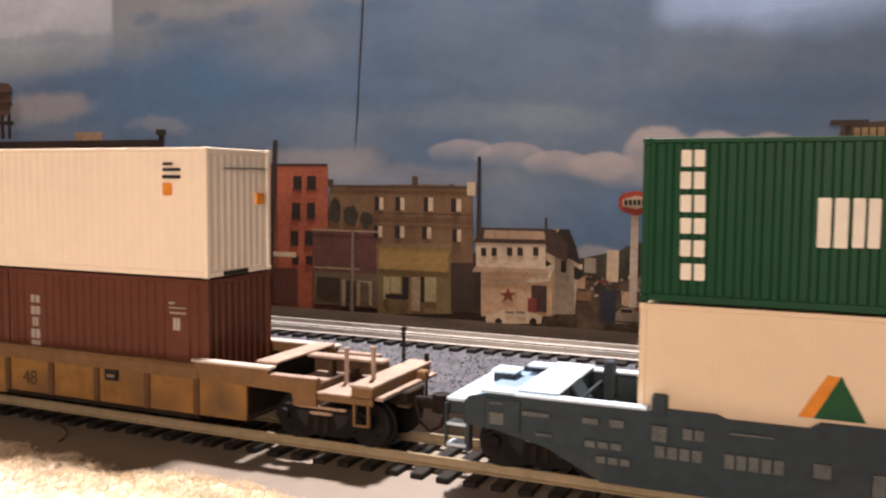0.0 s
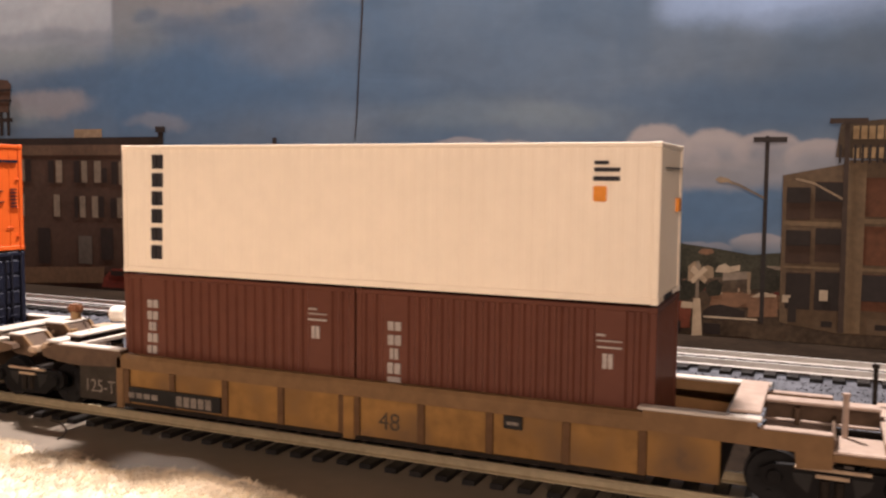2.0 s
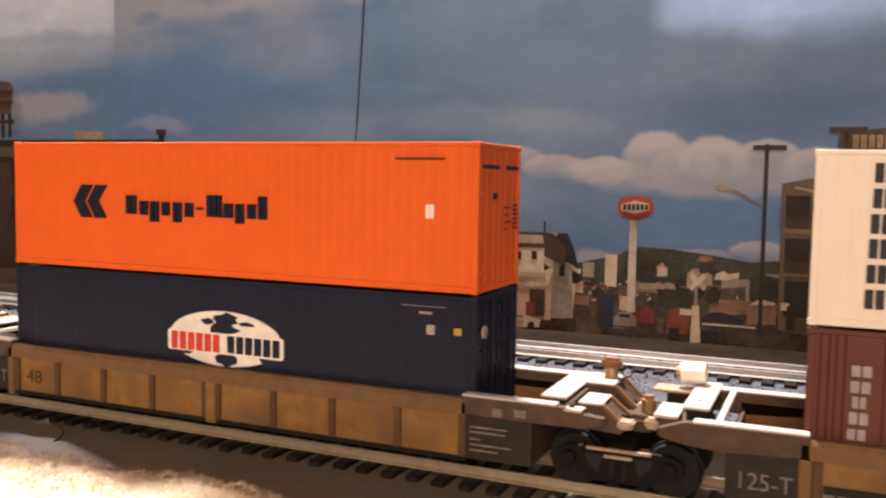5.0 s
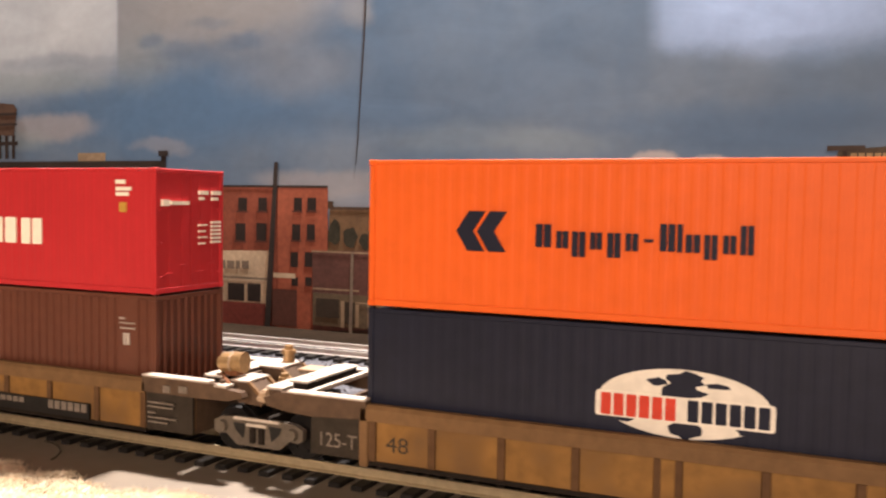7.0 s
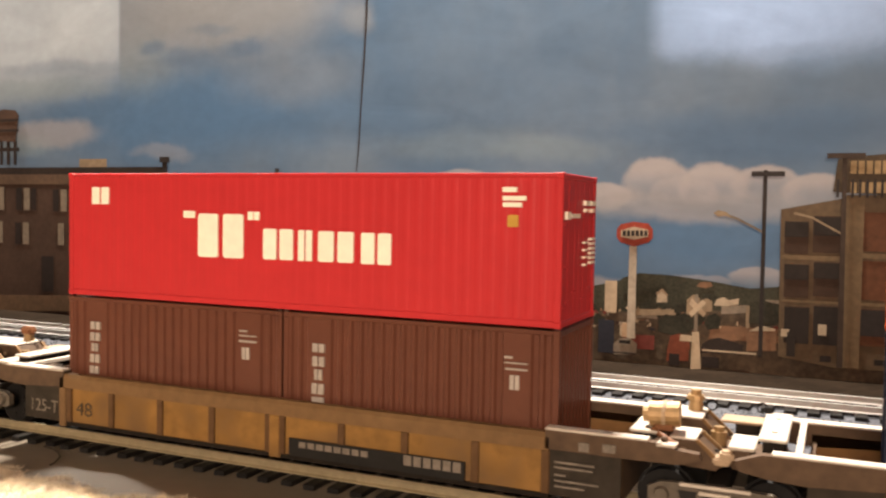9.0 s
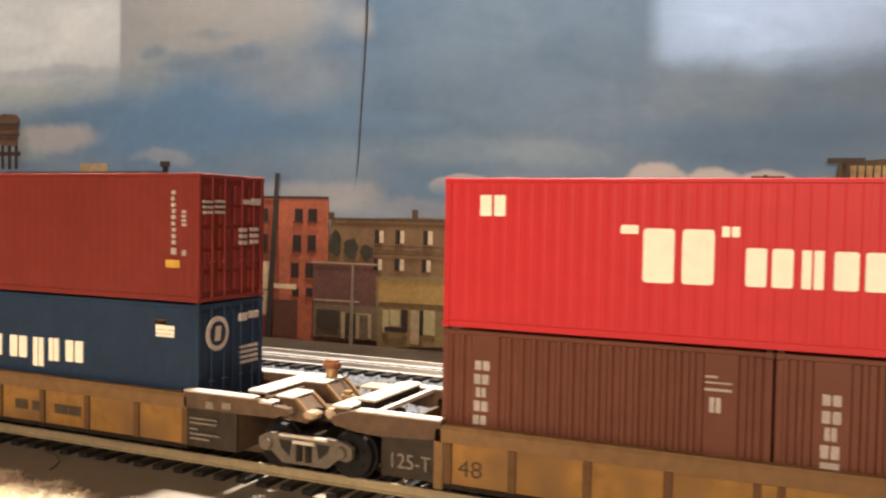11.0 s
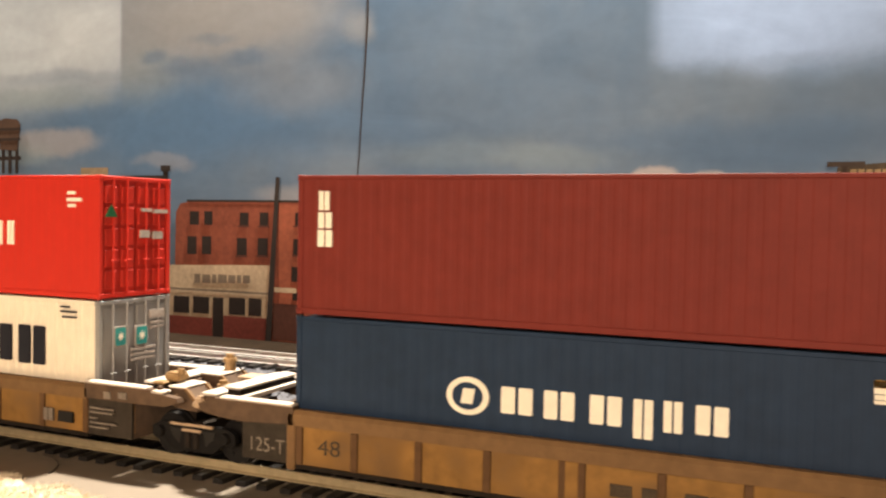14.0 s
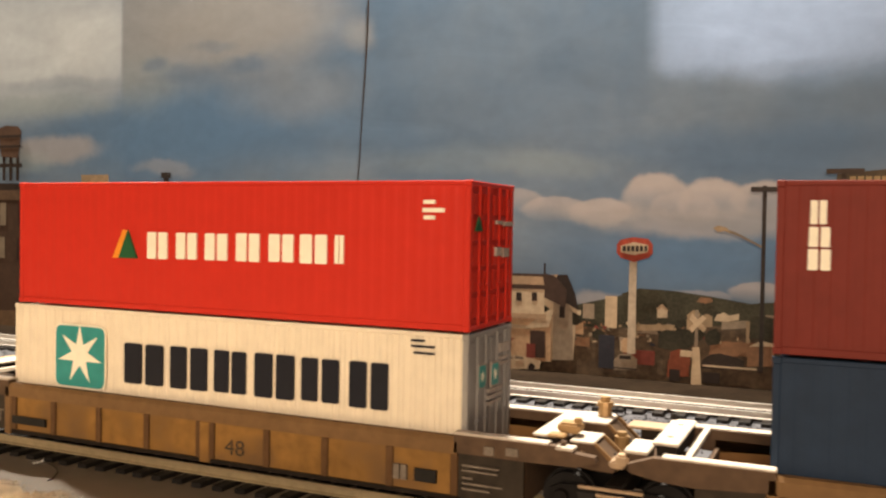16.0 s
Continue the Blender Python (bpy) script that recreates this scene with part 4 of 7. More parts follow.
printed("backdrop_crack", [(-0.2149, 0.1839), (-0.2152, 0.1643), (-0.2161, 0.1447), (-0.2176, 0.1194), (-0.2186, 0.0995), (-0.2196, 0.0870), (-0.2193, 0.0870), (-0.2180, 0.0995), (-0.2170, 0.1194), (-0.2153, 0.1447), (-0.2143, 0.1643), (-0.2140, 0.1839)], "pole", 1, back, "thin dark tear running down the backdrop")


# ---- track ----


def rail_bar(bm, y, x0, x1, top):
    w, h = 0.00045, 0.0025
    prism_x([(y - 0.001, top - h), (y + 0.001, top - h), (y + 0.001, top - h + 0.0003), (y + 0.00025, top - h + 0.0006),
             (y + 0.00025, top - 0.0007), (y + w, top - 0.0005), (y + w, top), (y - w, top), (y - w, top - 0.0005),
             (y - 0.00025, top - 0.0007), (y - 0.00025, top - h + 0.0006), (y - 0.001, top - h + 0.0003)], x0, x1, bm)
    return bm


def lay_track(name, label, y, rail_material, x0, x1, step, top, half, wide):
    track = tagged(new(name), label, "railway track", kind="structure")
    for side in (-1, 1):
        part("rail", rail_bar(bmesh.new(), y + side * 0.0083, -1.6, 1.3, top), rail_material, track)
    me = None
    rest = bmesh.new()
    k = 0
    for i in range(int(2.9 / step)):
        x = -1.6 + i * step
        if x0 < x < x1:
            if me is None:
                tie = part("tie", block(-wide, wide, y - half, y + half, top - 0.0045, top - 0.0025, 0.0002, 1), TIE, track)
                me = tie.data
            else:
                tie = new("tie", me)
                tie.parent = track
            tie.location = (x + random.uniform(-0.0002, 0.0002), random.uniform(-0.0004, 0.0004), 0)
        else:
            box(rest, x - wide, x + wide, y - half, y + half, top - 0.0045, top - 0.0025)
    part("more_ties", rest, TIE, track)["kind"] = "stuff"
    return track


lay_track("main_track", "model railway track with brass-toned rails and black ties", TRACK, RAIL, -0.6, 0.4, 0.00656, RAIL_TOP, 0.0150, 0.0016)
lay_track("far_track", "model railway track with bright rails and black ties", FAR_TRACK, RAIL_FAR, -0.6, 0.4, 0.0074, FAR_RAIL_TOP, 0.0158, 0.0020)

# ---- the loose straw-coloured ground cover beside the track ----
STRAW = surface("straw_fibre", (0.68, 0.58, 0.43), 0.85, vary=0.25, grain=300)


def straw_edge(x):
    """How far the ground cover reaches towards the track."""
    return 0.1598 + 0.0016 * math.sin(x * 90) + 0.0014 * math.sin(x * 233 + 1) + 0.0010 * math.sin(x * 610) - 0.0015 * max(0.0, (x + 0.125) / 0.03) - 0.005 * max(0.0, (x + 0.078) / 0.02) ** 2


def straw_mound():
    bm = bmesh.new()
    rng = random.Random(4)
    for _ in range(52000):
        x = rng.uniform(-0.34, -0.05)
        edge = straw_edge(x) + 0.0012 * noise.noise(Vector((x * 300, 0, 5)))
        y = edge - abs(rng.gauss(0, 0.012)) - rng.random() * 0.012
        h = 0.0046 * min(1.0, (edge - y) / 0.010 + 0.15) * (0.75 + 0.5 * noise.noise(Vector((x * 70, y * 70, 0))))
        h += 0.0014 * max(0.0, noise.noise(Vector((x * 260, y * 260, 8))))
        a = Vector((x, y, max(0.0, h - 0.001)))
        turn, rise, size = rng.uniform(0, 2 * math.pi), rng.uniform(0.2, 1.6), rng.uniform(0.0007, 0.0019)
        way = Vector((math.cos(turn), math.sin(turn), rise)).normalized()
        side = way.cross(Vector((rng.random(), rng.random(), 0.3))).normalized() * rng.uniform(0.00004, 0.00010)
        bend = Vector((rng.uniform(-1, 1), rng.uniform(-1, 1), rng.uniform(-0.6, 0.3))) * size * 0.4
        p = [a - side, a + side, a + way * size * 0.55 + side * 0.8 + bend * 0.3, a + way * size * 0.55 - side * 0.8 + bend * 0.3]
        tip = bm.verts.new(a + way * size + bend)
        v = [bm.verts.new(q) for q in p]
        bm.faces.new(v), bm.faces.new((v[3], v[2], tip))
    return bm


tagged(part("ground_cover", straw_mound(), STRAW), "fluffy straw-coloured fibre ground cover beside the track", "ground cover", kind="stuff")


def straw_bed():
    bm = bmesh.new()
    nx, ny = 90, 22
    grid = []
    for i in range(nx):
        row = []
        x = -0.34 + 0.29 * i / (nx - 1)
        edge = straw_edge(x) - 0.0008
        for j in range(ny):
            y = edge - 0.05 * j / (ny - 1)
            h = 0.0036 * min(1.0, (edge - y) / 0.010) * (0.7 + 0.6 * noise.noise(Vector((x * 70, y * 70, 0)))) + 0.0007 * noise.noise(Vector((x * 600, y * 600, 3)))
            row.append(bm.verts.new((x, y, h if j else -0.0005)))
        grid.append(row)
    for i in range(nx - 1):
        for j in range(ny - 1):
            bm.faces.new((grid[i][j], grid[i + 1][j], grid[i + 1][j + 1], grid[i][j + 1]))
    return bm


tagged(part("straw_bed", straw_bed(), STRAW, smooth=True), "uneven bed under the straw-coloured ground cover", "ground cover", kind="stuff")


def loose_hair():
    bm = bmesh.new()
    pts = [(-0.1964, 0.1795), (-0.1918, 0.1787), (-0.1881, 0.1767), (-0.1848, 0.1743), (-0.1828, 0.1717), (-0.1812, 0.1693), (-0.1807, 0.1673)]
    for a, b in zip(pts, pts[1:]):
        rod(bm, (*a, 0.0003), (*b, 0.0003), 0.0002, 5)
    return bm


tagged(part("loose_hair", loose_hair(), surface("dark_hair", (0.05, 0.04, 0.03))), "single dark curved bristle lying on the board", "bristle")


def grit(n):
    bm = bmesh.new()
    rng = random.Random(9)
    for _ in range(n):
        x, y, r = rng.uniform(-0.55, 0.35), rng.uniform(0.253, 0.324), rng.uniform(0.0003, 0.0007)
        v = [bm.verts.new((x + r * rng.uniform(-1.2, 1.2) + dx * r, y + dy * r, 0.0004 + dz * r)) for dx, dy, dz in ((1, 0, 0), (-0.5, 0.9, 0), (-0.5, -0.9, 0), (0, 0, 1.3))]
        for q in ((0, 1, 3), (1, 2, 3), (2, 0, 3)):
            bm.faces.new([v[i] for i in q])
    return bm


setting("verge", block(-1.6, 1.3, 0.3490, 0.3945, 0.0002, 0.0016), surface("dark_earth", (0.015, 0.0098, 0.0062), 0.95, vary=0.4, grain=400, bump=0.4, gloss=0.04), "dark brown earth strip at the foot of the backdrop")
# dark strip in the verge's colour, standing for the shadow behind the train
setting("track_bed", block(-1.6, 1.3, 0.2110, 0.2518, 0.0002, 0.0009), bpy.data.materials["dark_earth"], "dark strip for the shadow behind the main track")
setting("cinder_bed", block(-1.6, 1.3, FAR_TRACK - 0.0068, FAR_TRACK + 0.0068, 0.0008, 0.0017), surface("dark_cinder", (0.060, 0.050, 0.040), 0.9, vary=0.4, grain=900, bump=0.5, gloss=0.05), "dark cinders between the rails of the far track")
setting("ballast_bed", block(-1.6, 1.3, 0.2520, 0.3490, 0.0002, 0.0006), BALLAST, "grey crushed-stone ballast between the tracks")
tagged(part("ballast_grit", grit(14000), BALLAST), "loose grey ballast stones between the tracks", "ballast", kind="stuff")

# ---- containers ----
INK = {
    "dark": surface("ink_black", (0.03, 0.028, 0.03), 0.5), "black": surface("ink_blue_black", (0.012, 0.013, 0.02), 0.5),
    "navy": surface("ink_navy", (0.012, 0.014, 0.028), 0.5), "cream": surface("ink_cream", (0.85, 0.8, 0.66), 0.5, vary=0.06),
    "pale": surface("ink_pale", (0.38, 0.33, 0.29), 0.5, vary=0.2, grain=1500), "orange": surface("ink_orange", (0.75, 0.27, 0.03), 0.5),
    "yellow": surface("ink_yellow", (0.5, 0.29, 0.05), 0.5), "red": surface("ink_red", (0.62, 0.06, 0.03), 0.5),
    "green": surface("ink_green", (0.015, 0.09, 0.035), 0.5), "teal": surface("ink_teal", (0.03, 0.25, 0.24), 0.5),
    "plate": surface("ink_white", (0.82, 0.77, 0.66), 0.5), "globe": surface("ink_globe", (0.8, 0.75, 0.64), 0.5),
}
MOVERS = []
PLATE_BLACK = surface("plate_black", (0.016, 0.0145, 0.013), 0.6, vary=0.2, grain=500)


def flat(pts, y, depth=0.00012):
    """A thin decal, (x, z) points, whose face lies a little proud of the side at y."""
    return prism_y(pts, y - depth, y + 0.00035)


def oval(cx, cz, rx, rz, n=28):
    return [(cx + rx * math.cos(2 * math.pi * i / n), cz + rz * math.sin(2 * math.pi * i / n)) for i in range(n)]


def rounded(x0, x1, z0, z1, r):
    out = []
    for cx, cz, a in ((x1 - r, z1 - r, 0), (x0 + r, z1 - r, 90), (x0 + r, z0 + r, 180), (x1 - r, z0 + r, 270)):
        out += [(cx + r * math.cos(radians(a + b)), cz + r * math.sin(radians(a + b))) for b in (0, 30, 60, 90)]
    return out


def star(cx, cz, r, points=7):
    return [(cx + (r if i % 2 == 0 else 0.36 * r) * math.sin(math.pi * i / points), cz + (r if i % 2 == 0 else 0.36 * r) * math.cos(math.pi * i / points)) for i in range(2 * points)]


def lettering(owner, rows, y, back=None):
    """Decals on the near side: plain blocks, and the plain shapes of emblems."""
    for kind, x0, x1, z0, z1 in rows:
        cx, cz, w, h = (x0 + x1) / 2, (z0 + z1) / 2, x1 - x0, z1 - z0
        if kind == "tri":
            part("emblem", flat([(x0, z0), (x0 + 0.22 * w, z0), (x0 + 0.66 * w, z1 - 0.05 * h), (x0 + 0.42 * w, z1)], y), INK["orange"], owner, "orange slanted bar")
            part("emblem", flat([(x0 + 0.24 * w, z0), (x1, z0), (cx + 0.12 * w, z1)], y, 0.0002), INK["green"], owner, "green triangle")
        elif kind == "ring":
            part("emblem", flat(oval(cx, cz, w / 2, h / 2), y), INK["cream"], owner, "cream round emblem")
            part("emblem", flat(oval(cx, cz, w * 0.36, h * 0.36), y, 0.0002), back, owner)
            part("emblem", flat([(cx - 0.16 * w, cz - 0.2 * h), (cx + 0.12 * w, cz - 0.2 * h), (cx + 0.18 * w, cz + 0.2 * h), (cx - 0.1 * w, cz + 0.2 * h)], y, 0.00028), INK["cream"], owner)
        elif kind == "star":
            part("emblem", flat(rounded(x0 - 0.0004, x1 + 0.0004, z0 - 0.0004, z1 + 0.0004, 0.0022), y), INK["cream"], owner, "pale border")
            field = part("emblem", flat(rounded(x0, x1, z0, z1, 0.002), y, 0.0002), INK["teal"], owner, "teal rounded square")
            part("star", flat(star(cx, cz + 0.0006, 0.46 * w), y, 0.00028), INK["cream"], field, "pale seven-pointed star")
        elif kind == "globe":
            ball = part("emblem", flat(oval(cx, cz, w / 2, h / 2, 40), y), INK["globe"], owner, "cream oval globe emblem")
            for px, pz, pw, ph, seed in ((0.02, 0.36, 0.11, 0.12, 1), (0.0, 0.18, 0.13, 0.13, 2), (-0.14, 0.3, 0.06, 0.06, 3), (0.2, 0.3, 0.08, 0.04, 4), (0.02, -0.38, 0.1, 0.12, 5), (-0.36, -0.25, 0.08, 0.1, 6), (0.36, -0.28, 0.06, 0.08, 7)):
                rng = random.Random(seed)
                pts = [(cx + (px + pw * rng.uniform(0.7, 1.2) * math.cos(a * math.pi / 6)) * w, cz + (pz + ph * rng.uniform(0.7, 1.2) * math.sin(a * math.pi / 6)) * h) for a in range(12)]
                part("sea", flat(pts, y, 0.0002), back, ball)
        elif kind == "navy" and 0.012 < w < 0.015 and h > 0.008:
            for k in (0, 1):
                o = x0 + k * 0.40 * w
                part("emblem", flat([(o, cz), (o + 0.24 * w, z1), (o + 0.56 * w, z1), (o + 0.32 * w, cz), (o + 0.54 * w, z0), (o + 0.22 * w, z0)], y, 0.00014 + 0.00006 * k), INK["navy"], owner, "dark angular emblem" if not k else "")
        else:
            depth = {"plate": 0.00026, "red": 0.00034, "navy": 0.00034}.get(kind, 0.00014)
            n = 2 if 0.0022 < w < 0.017 and h > 0.0018 and kind not in ("orange", "yellow") else 1
            n = {"red": 6, "plate": 1}.get(kind, 6 if kind == "navy" and w > 0.015 else n)
            for k in range(n):
                a, e = x0 + w * k / n + (0.1 * w / n if n > 1 else 0), x0 + w * (k + 1) / n - (0.1 * w / n if n > 1 else 0)
                part("lettering", flat(rounded(a, e, z0, z1, 0.12 * min(e - a, h)), y, depth), INK[kind], owner)


def end_lettering(owner, rows):
    for kind, y0, y1, z0, z1 in rows:
        y0, y1 = max(y0, -0.0128), min(y1, 0.0128)
        if kind == "tri":
            part("emblem", prism_x([(y0, z0), (y1, z0), ((y0 + y1) / 2, z1)], 0.0002, 0.00045), INK["green"], owner, "green triangle")
        elif kind == "ring":
            w = min(y1 - y0, z1 - z0) / 2
            cy, cz = (y0 + y1) / 2, (z0 + z1) / 2
            part("emblem", prism_x(oval(cy, cz, w, w), 0.0001, 0.00045), INK["pale"], owner, "pale round emblem")
            if w > 0.003:
                part("emblem", prism_x(oval(cy, cz, 0.72 * w, 0.72 * w), 0.0002, 0.00050), INK["navy"], owner)
                part("emblem", prism_x([(cy - 0.3 * w, cz - 0.42 * w), (cy + 0.2 * w, cz - 0.42 * w), (cy + 0.3 * w, cz + 0.42 * w), (cy - 0.2 * w, cz + 0.42 * w)], 0.0003, 0.00055), INK["pale"], owner)
        else:
            if kind == "teal":
                part("lettering", prism_x(rounded(y0 - 0.0004, y1 + 0.0004, z0 - 0.0004, z1 + 0.0004, 0.0006), 0.0, 0.0004), INK["pale"], owner, "pale border")
                field = part("emblem", prism_x(rounded(y0, y1, z0, z1, 0.0005), 0.0001, 0.00047), INK["teal"], owner, "teal square")
                part("star", prism_x(star((y0 + y1) / 2, (z0 + z1) / 2, 0.36 * (y1 - y0)), 0.0002, 0.00054), INK["cream"], field, "pale seven-pointed star")
                continue
            n = max(1, round((z1 - z0) / 0.0016)) if kind == "pale" and z1 - z0 > 0.0025 else 1
            for k in range(n):
                a = z0 + (z1 - z0) * k / n
                part("lettering", block(-0.0003, 0.0002 if kind == "navy" else 0.0004, y0, y1, a + 0.0001, a + (z1 - z0) / n - (0.0006 if n > 1 else 0)), INK[kind], owner)


def wave(length, pitch, depth, flats=()):
    """Corrugated profile along a length: (position, offset) points; plain stretches stand at 0."""
    pts, x = [(0.0, 0.0)], 0.0
    n = max(1, round(length / pitch))
    p = length / n
    for i in range(n):
        x = i * p
        if any(a <= x + p / 2 <= b for a, b in flats):
            pts.append((x + p, 0.0))
            continue
        pts += [(x + 0.22 * p, 0.0), (x + 0.38 * p, depth), (x + 0.78 * p, depth), (x + 0.94 * p, 0.0), (x + p, 0.0)]
    return pts


def sheet_side(x0, x1, z0, z1, y, sign, pitch, depth, flats):
    bm = bmesh.new()
    cols = []
    for a, o in wave(x1 - x0, pitch, depth, flats):
        cols.append((bm.verts.new((x0 + a, y - sign * o, z0)), bm.verts.new((x0 + a, y - sign * o, z1))))
    for c, e in zip(cols, cols[1:]):
        if (c[0].co - e[0].co).length > 1e-7:
            bm.faces.new((c[0], e[0], e[1], c[1]))
    return bm


def sheet_end(x, y0, y1, z0, z1, sign, pitch, depth):
    bm = bmesh.new()
    cols = []
    for a, o in wave(y1 - y0, pitch, depth):
        cols.append((bm.verts.new((x - sign * o, y0 + a, z0)), bm.verts.new((x - sign * o, y0 + a, z1))))
    for c, e in zip(cols, cols[1:]):
        if (c[0].co - e[0].co).length > 1e-7:
            bm.faces.new((c[0], e[0], e[1], c[1]))
    return bm


def container(x_front, length, z0, z1, paint, label, pitch=0.003, depth=0.0003, doors="ribs", side=(), end=(), flats=(), end_paint=None, group=""):
    """A shipping container model: rails, posts, castings, corrugated sheets, roof and door end; x runs back from its front end at 0."""
    c = thing("shipping_container", label, "container", group)
    L, W, p, e = length, 0.014, 0.0015, 0.0009
    if z0 < 0.03:
        z1 -= 0.0004
    tall = z1 - z0
    ep = end_paint or paint
    for s in (-1, 1):
        y = s * W
        part("side_panel", sheet_side(-L + p, -p, z0 + 0.0014, z1 - 0.0009, y - s * 0.00025, s, pitch, depth, flats), paint, c)
        part("bottom_rail", block(-L + p, -p, min(y, y - s * e), max(y, y - s * e), z0, z0 + 0.0015, 0.00015, 1), paint, c)
        part("top_rail", block(-L + p, -p, min(y, y - s * e), max(y, y - s * e), z1 - 0.0010, z1, 0.00015, 1), paint, c)
        for x in (-L, -p):
            part("corner_post", block(x, x + p, min(y, y - s * p), max(y, y - s * p), z0 + 0.0012, z1 - 0.0012, 0.00018, 1), paint if x < -p else ep, c)
            for z in (z0 - 0.0001, z1 - 0.0013):
                part("corner_casting", block(x - 0.00012, x + p + 0.00012, min(y + s * 0.00012, y - s * p), max(y + s * 0.00012, y - s * p), z, z + 0.0014, 0.0002, 1), paint if x < -p else ep, c)
    if z0 < 0.03:
        for x in (-L, -p):
            for y in (-W, W - p):
                part("stacking_cone", block(x + 0.0002, x + p - 0.0002, y + 0.0002, y + p - 0.0002, z1 - 0.0002, z1 + 0.0011), PLATE_BLACK, c)
    part("roof", block(-L + 0.0008, -0.0008, -W + 0.0008, W - 0.0008, z1 - 0.0007, z1 - 0.0003), paint, c)
    part("floor_pan", block(-L + 0.0008, -0.0008, -W + 0.0008, W - 0.0008, z0 + 0.0003, z0 + 0.0009), paint, c)
    part("rear_panel", sheet_end(-L + 0.0004, -W + p, W - p, z0 + 0.001, z1 - 0.001, -1, pitch, 0.0003), paint, c)
    for z, h in ((z0, 0.0014), (z1 - 0.0012, 0.0012)):
        part("end_rail", block(-0.0014, -0.00005, -W + p, W - p, z, z + h, 0.00015, 1), ep, c)
    if doors == "ribs":
        part("end_panel", sheet_end(-0.0003, -W + p, W - p, z0 + 0.0012, z1 - 0.001, 1, 0.0029, 0.0004 if depth > 0.0003 else 0.0001), ep, c)
    else:
        for s in (-1, 1):
            a, b = (-W + p, -0.0001) if s < 0 else (0.0001, W - p)
            if doors == "smooth":
                leaf = part("door", block(-0.0012, -0.00025, a, b, z0 + 0.0014, z1 - 0.0012, 0.0001, 1), ep, c)
                for i in (0.3, 0.72):
                    m = a + i * (b - a)
                    rod_part = part("lock_rod", rod(bmesh.new(), (-0.00027, m, z0 + 0.0012), (-0.00027, m, z1 - 0.0012), 0.00012, 6), ep, leaf)
                    zz = z0 + tall * (0.15 + 0.06 * (1 if i > 0.5 else 0))
                    part("handle", block(-0.0003, 0.00005, m - 0.0014, m + 0.0014, zz, zz + 0.0004, 0.0001, 1), ep, rod_part)
                for i in range(3):
                    m, zz = (a + 0.0001 if s < 0 else b - 0.0011), z0 + tall * (0.12 + 0.27 * i)
                    part("hinge", block(-0.0003, 0.00012, m, m + 0.001, zz, zz + 0.0007, 0.0001, 1), ep, leaf)
                continue
            leaf = part("door", block(-0.0012, -0.0006, a, b, z0 + 0.0014, z1 - 0.0012), ep, c)
            if doors == "panels":
                for i in (0, 1):
                    w = (b - a) / 2
                    for k in range(5):
                        h = (tall - 0.0044) / 5
                        zz = z0 + 0.0022 + k * h
                        part("door_panel", block(-0.0007, -0.00015, a + i * w + 0.0007, a + (i + 1) * w - 0.0007, zz + 0.0004, zz + h - 0.0004, 0.0003, 1), ep, leaf)
            else:
                part("door_panel", block(-0.0007, -0.0003, a + 0.0006, b - 0.0006, z0 + 0.0022, z1 - 0.002, 0.0002, 1), ep, leaf)
            for i in (0.3, 0.72):
                bar = rod(bmesh.new(), (0.0001, a + i * (b - a), z0 + 0.001), (0.0001, a + i * (b - a), z1 - 0.001), 0.00028, 7)
                rod_part = part("lock_rod", bar, ep, c)
                part("handle", block(0.0, 0.0005, a + i * (b - a) - 0.0012, a + i * (b - a) + 0.0012, z0 + 0.3 * tall, z0 + 0.3 * tall + 0.0005, 0.0001, 1), ep, rod_part)
    if doors == "ribs" and z0 > 0.03:
        # thin black plate painted on for the dark gap under the end
        part("dark_notch", block(0.00005, 0.0002, -0.0075, 0.0030, z0 + 0.0001, z0 + 0.0013), PLATE_BLACK, c)
    lettering(c, side, -W, paint)
    end_lettering(c, end)
    MOVERS.append((c, x_front))
    return c


def paint(name, color, vary=0.07, rough=0.42, stain=None):
    return surface(name, color, rough, vary=vary, grain=260, stain=stain, stain_at=0.72)


P_WHITE = paint("paint_white", (0.90, 0.78, 0.61), 0.03)
P_BROWN = paint("paint_brown", (0.118, 0.042, 0.025), 0.1)
P_ORANGE = paint("paint_orange", (0.76, 0.125, 0.015), 0.05)
P_NAVY = paint("paint_navy", (0.014, 0.016, 0.03), 0.15)
P_RED = paint("paint_red", (0.47, 0.028, 0.031), 0.05)
P_RUST = paint("paint_rust_red", (0.158, 0.0235, 0.0165), 0.1, 0.58)
P_BLUE = paint("paint_blue", (0.0145, 0.0305, 0.061), 0.14, 0.58)
P_SCARLET = paint("paint_scarlet", (0.52, 0.03, 0.018), 0.05)
P_SILVER = paint("paint_off_white", (0.76, 0.68, 0.54), 0.06)
P_GREY = surface("paint_grey", (0.30, 0.29, 0.28), 0.4, 0.3, vary=0.08, grain=300)
P_GREEN = paint("paint_green", (0.008, 0.062, 0.025), 0.08)
P_BEIGE = paint("paint_beige", (0.82, 0.66, 0.45), 0.03)



def end_print(top, ink, rows):
    """Small print of a door end: rows of (drop from the top, y0, y1, height)."""
    return [(ink, y0, y1, top - d - h, top - d) for d, y0, y1, h in rows]


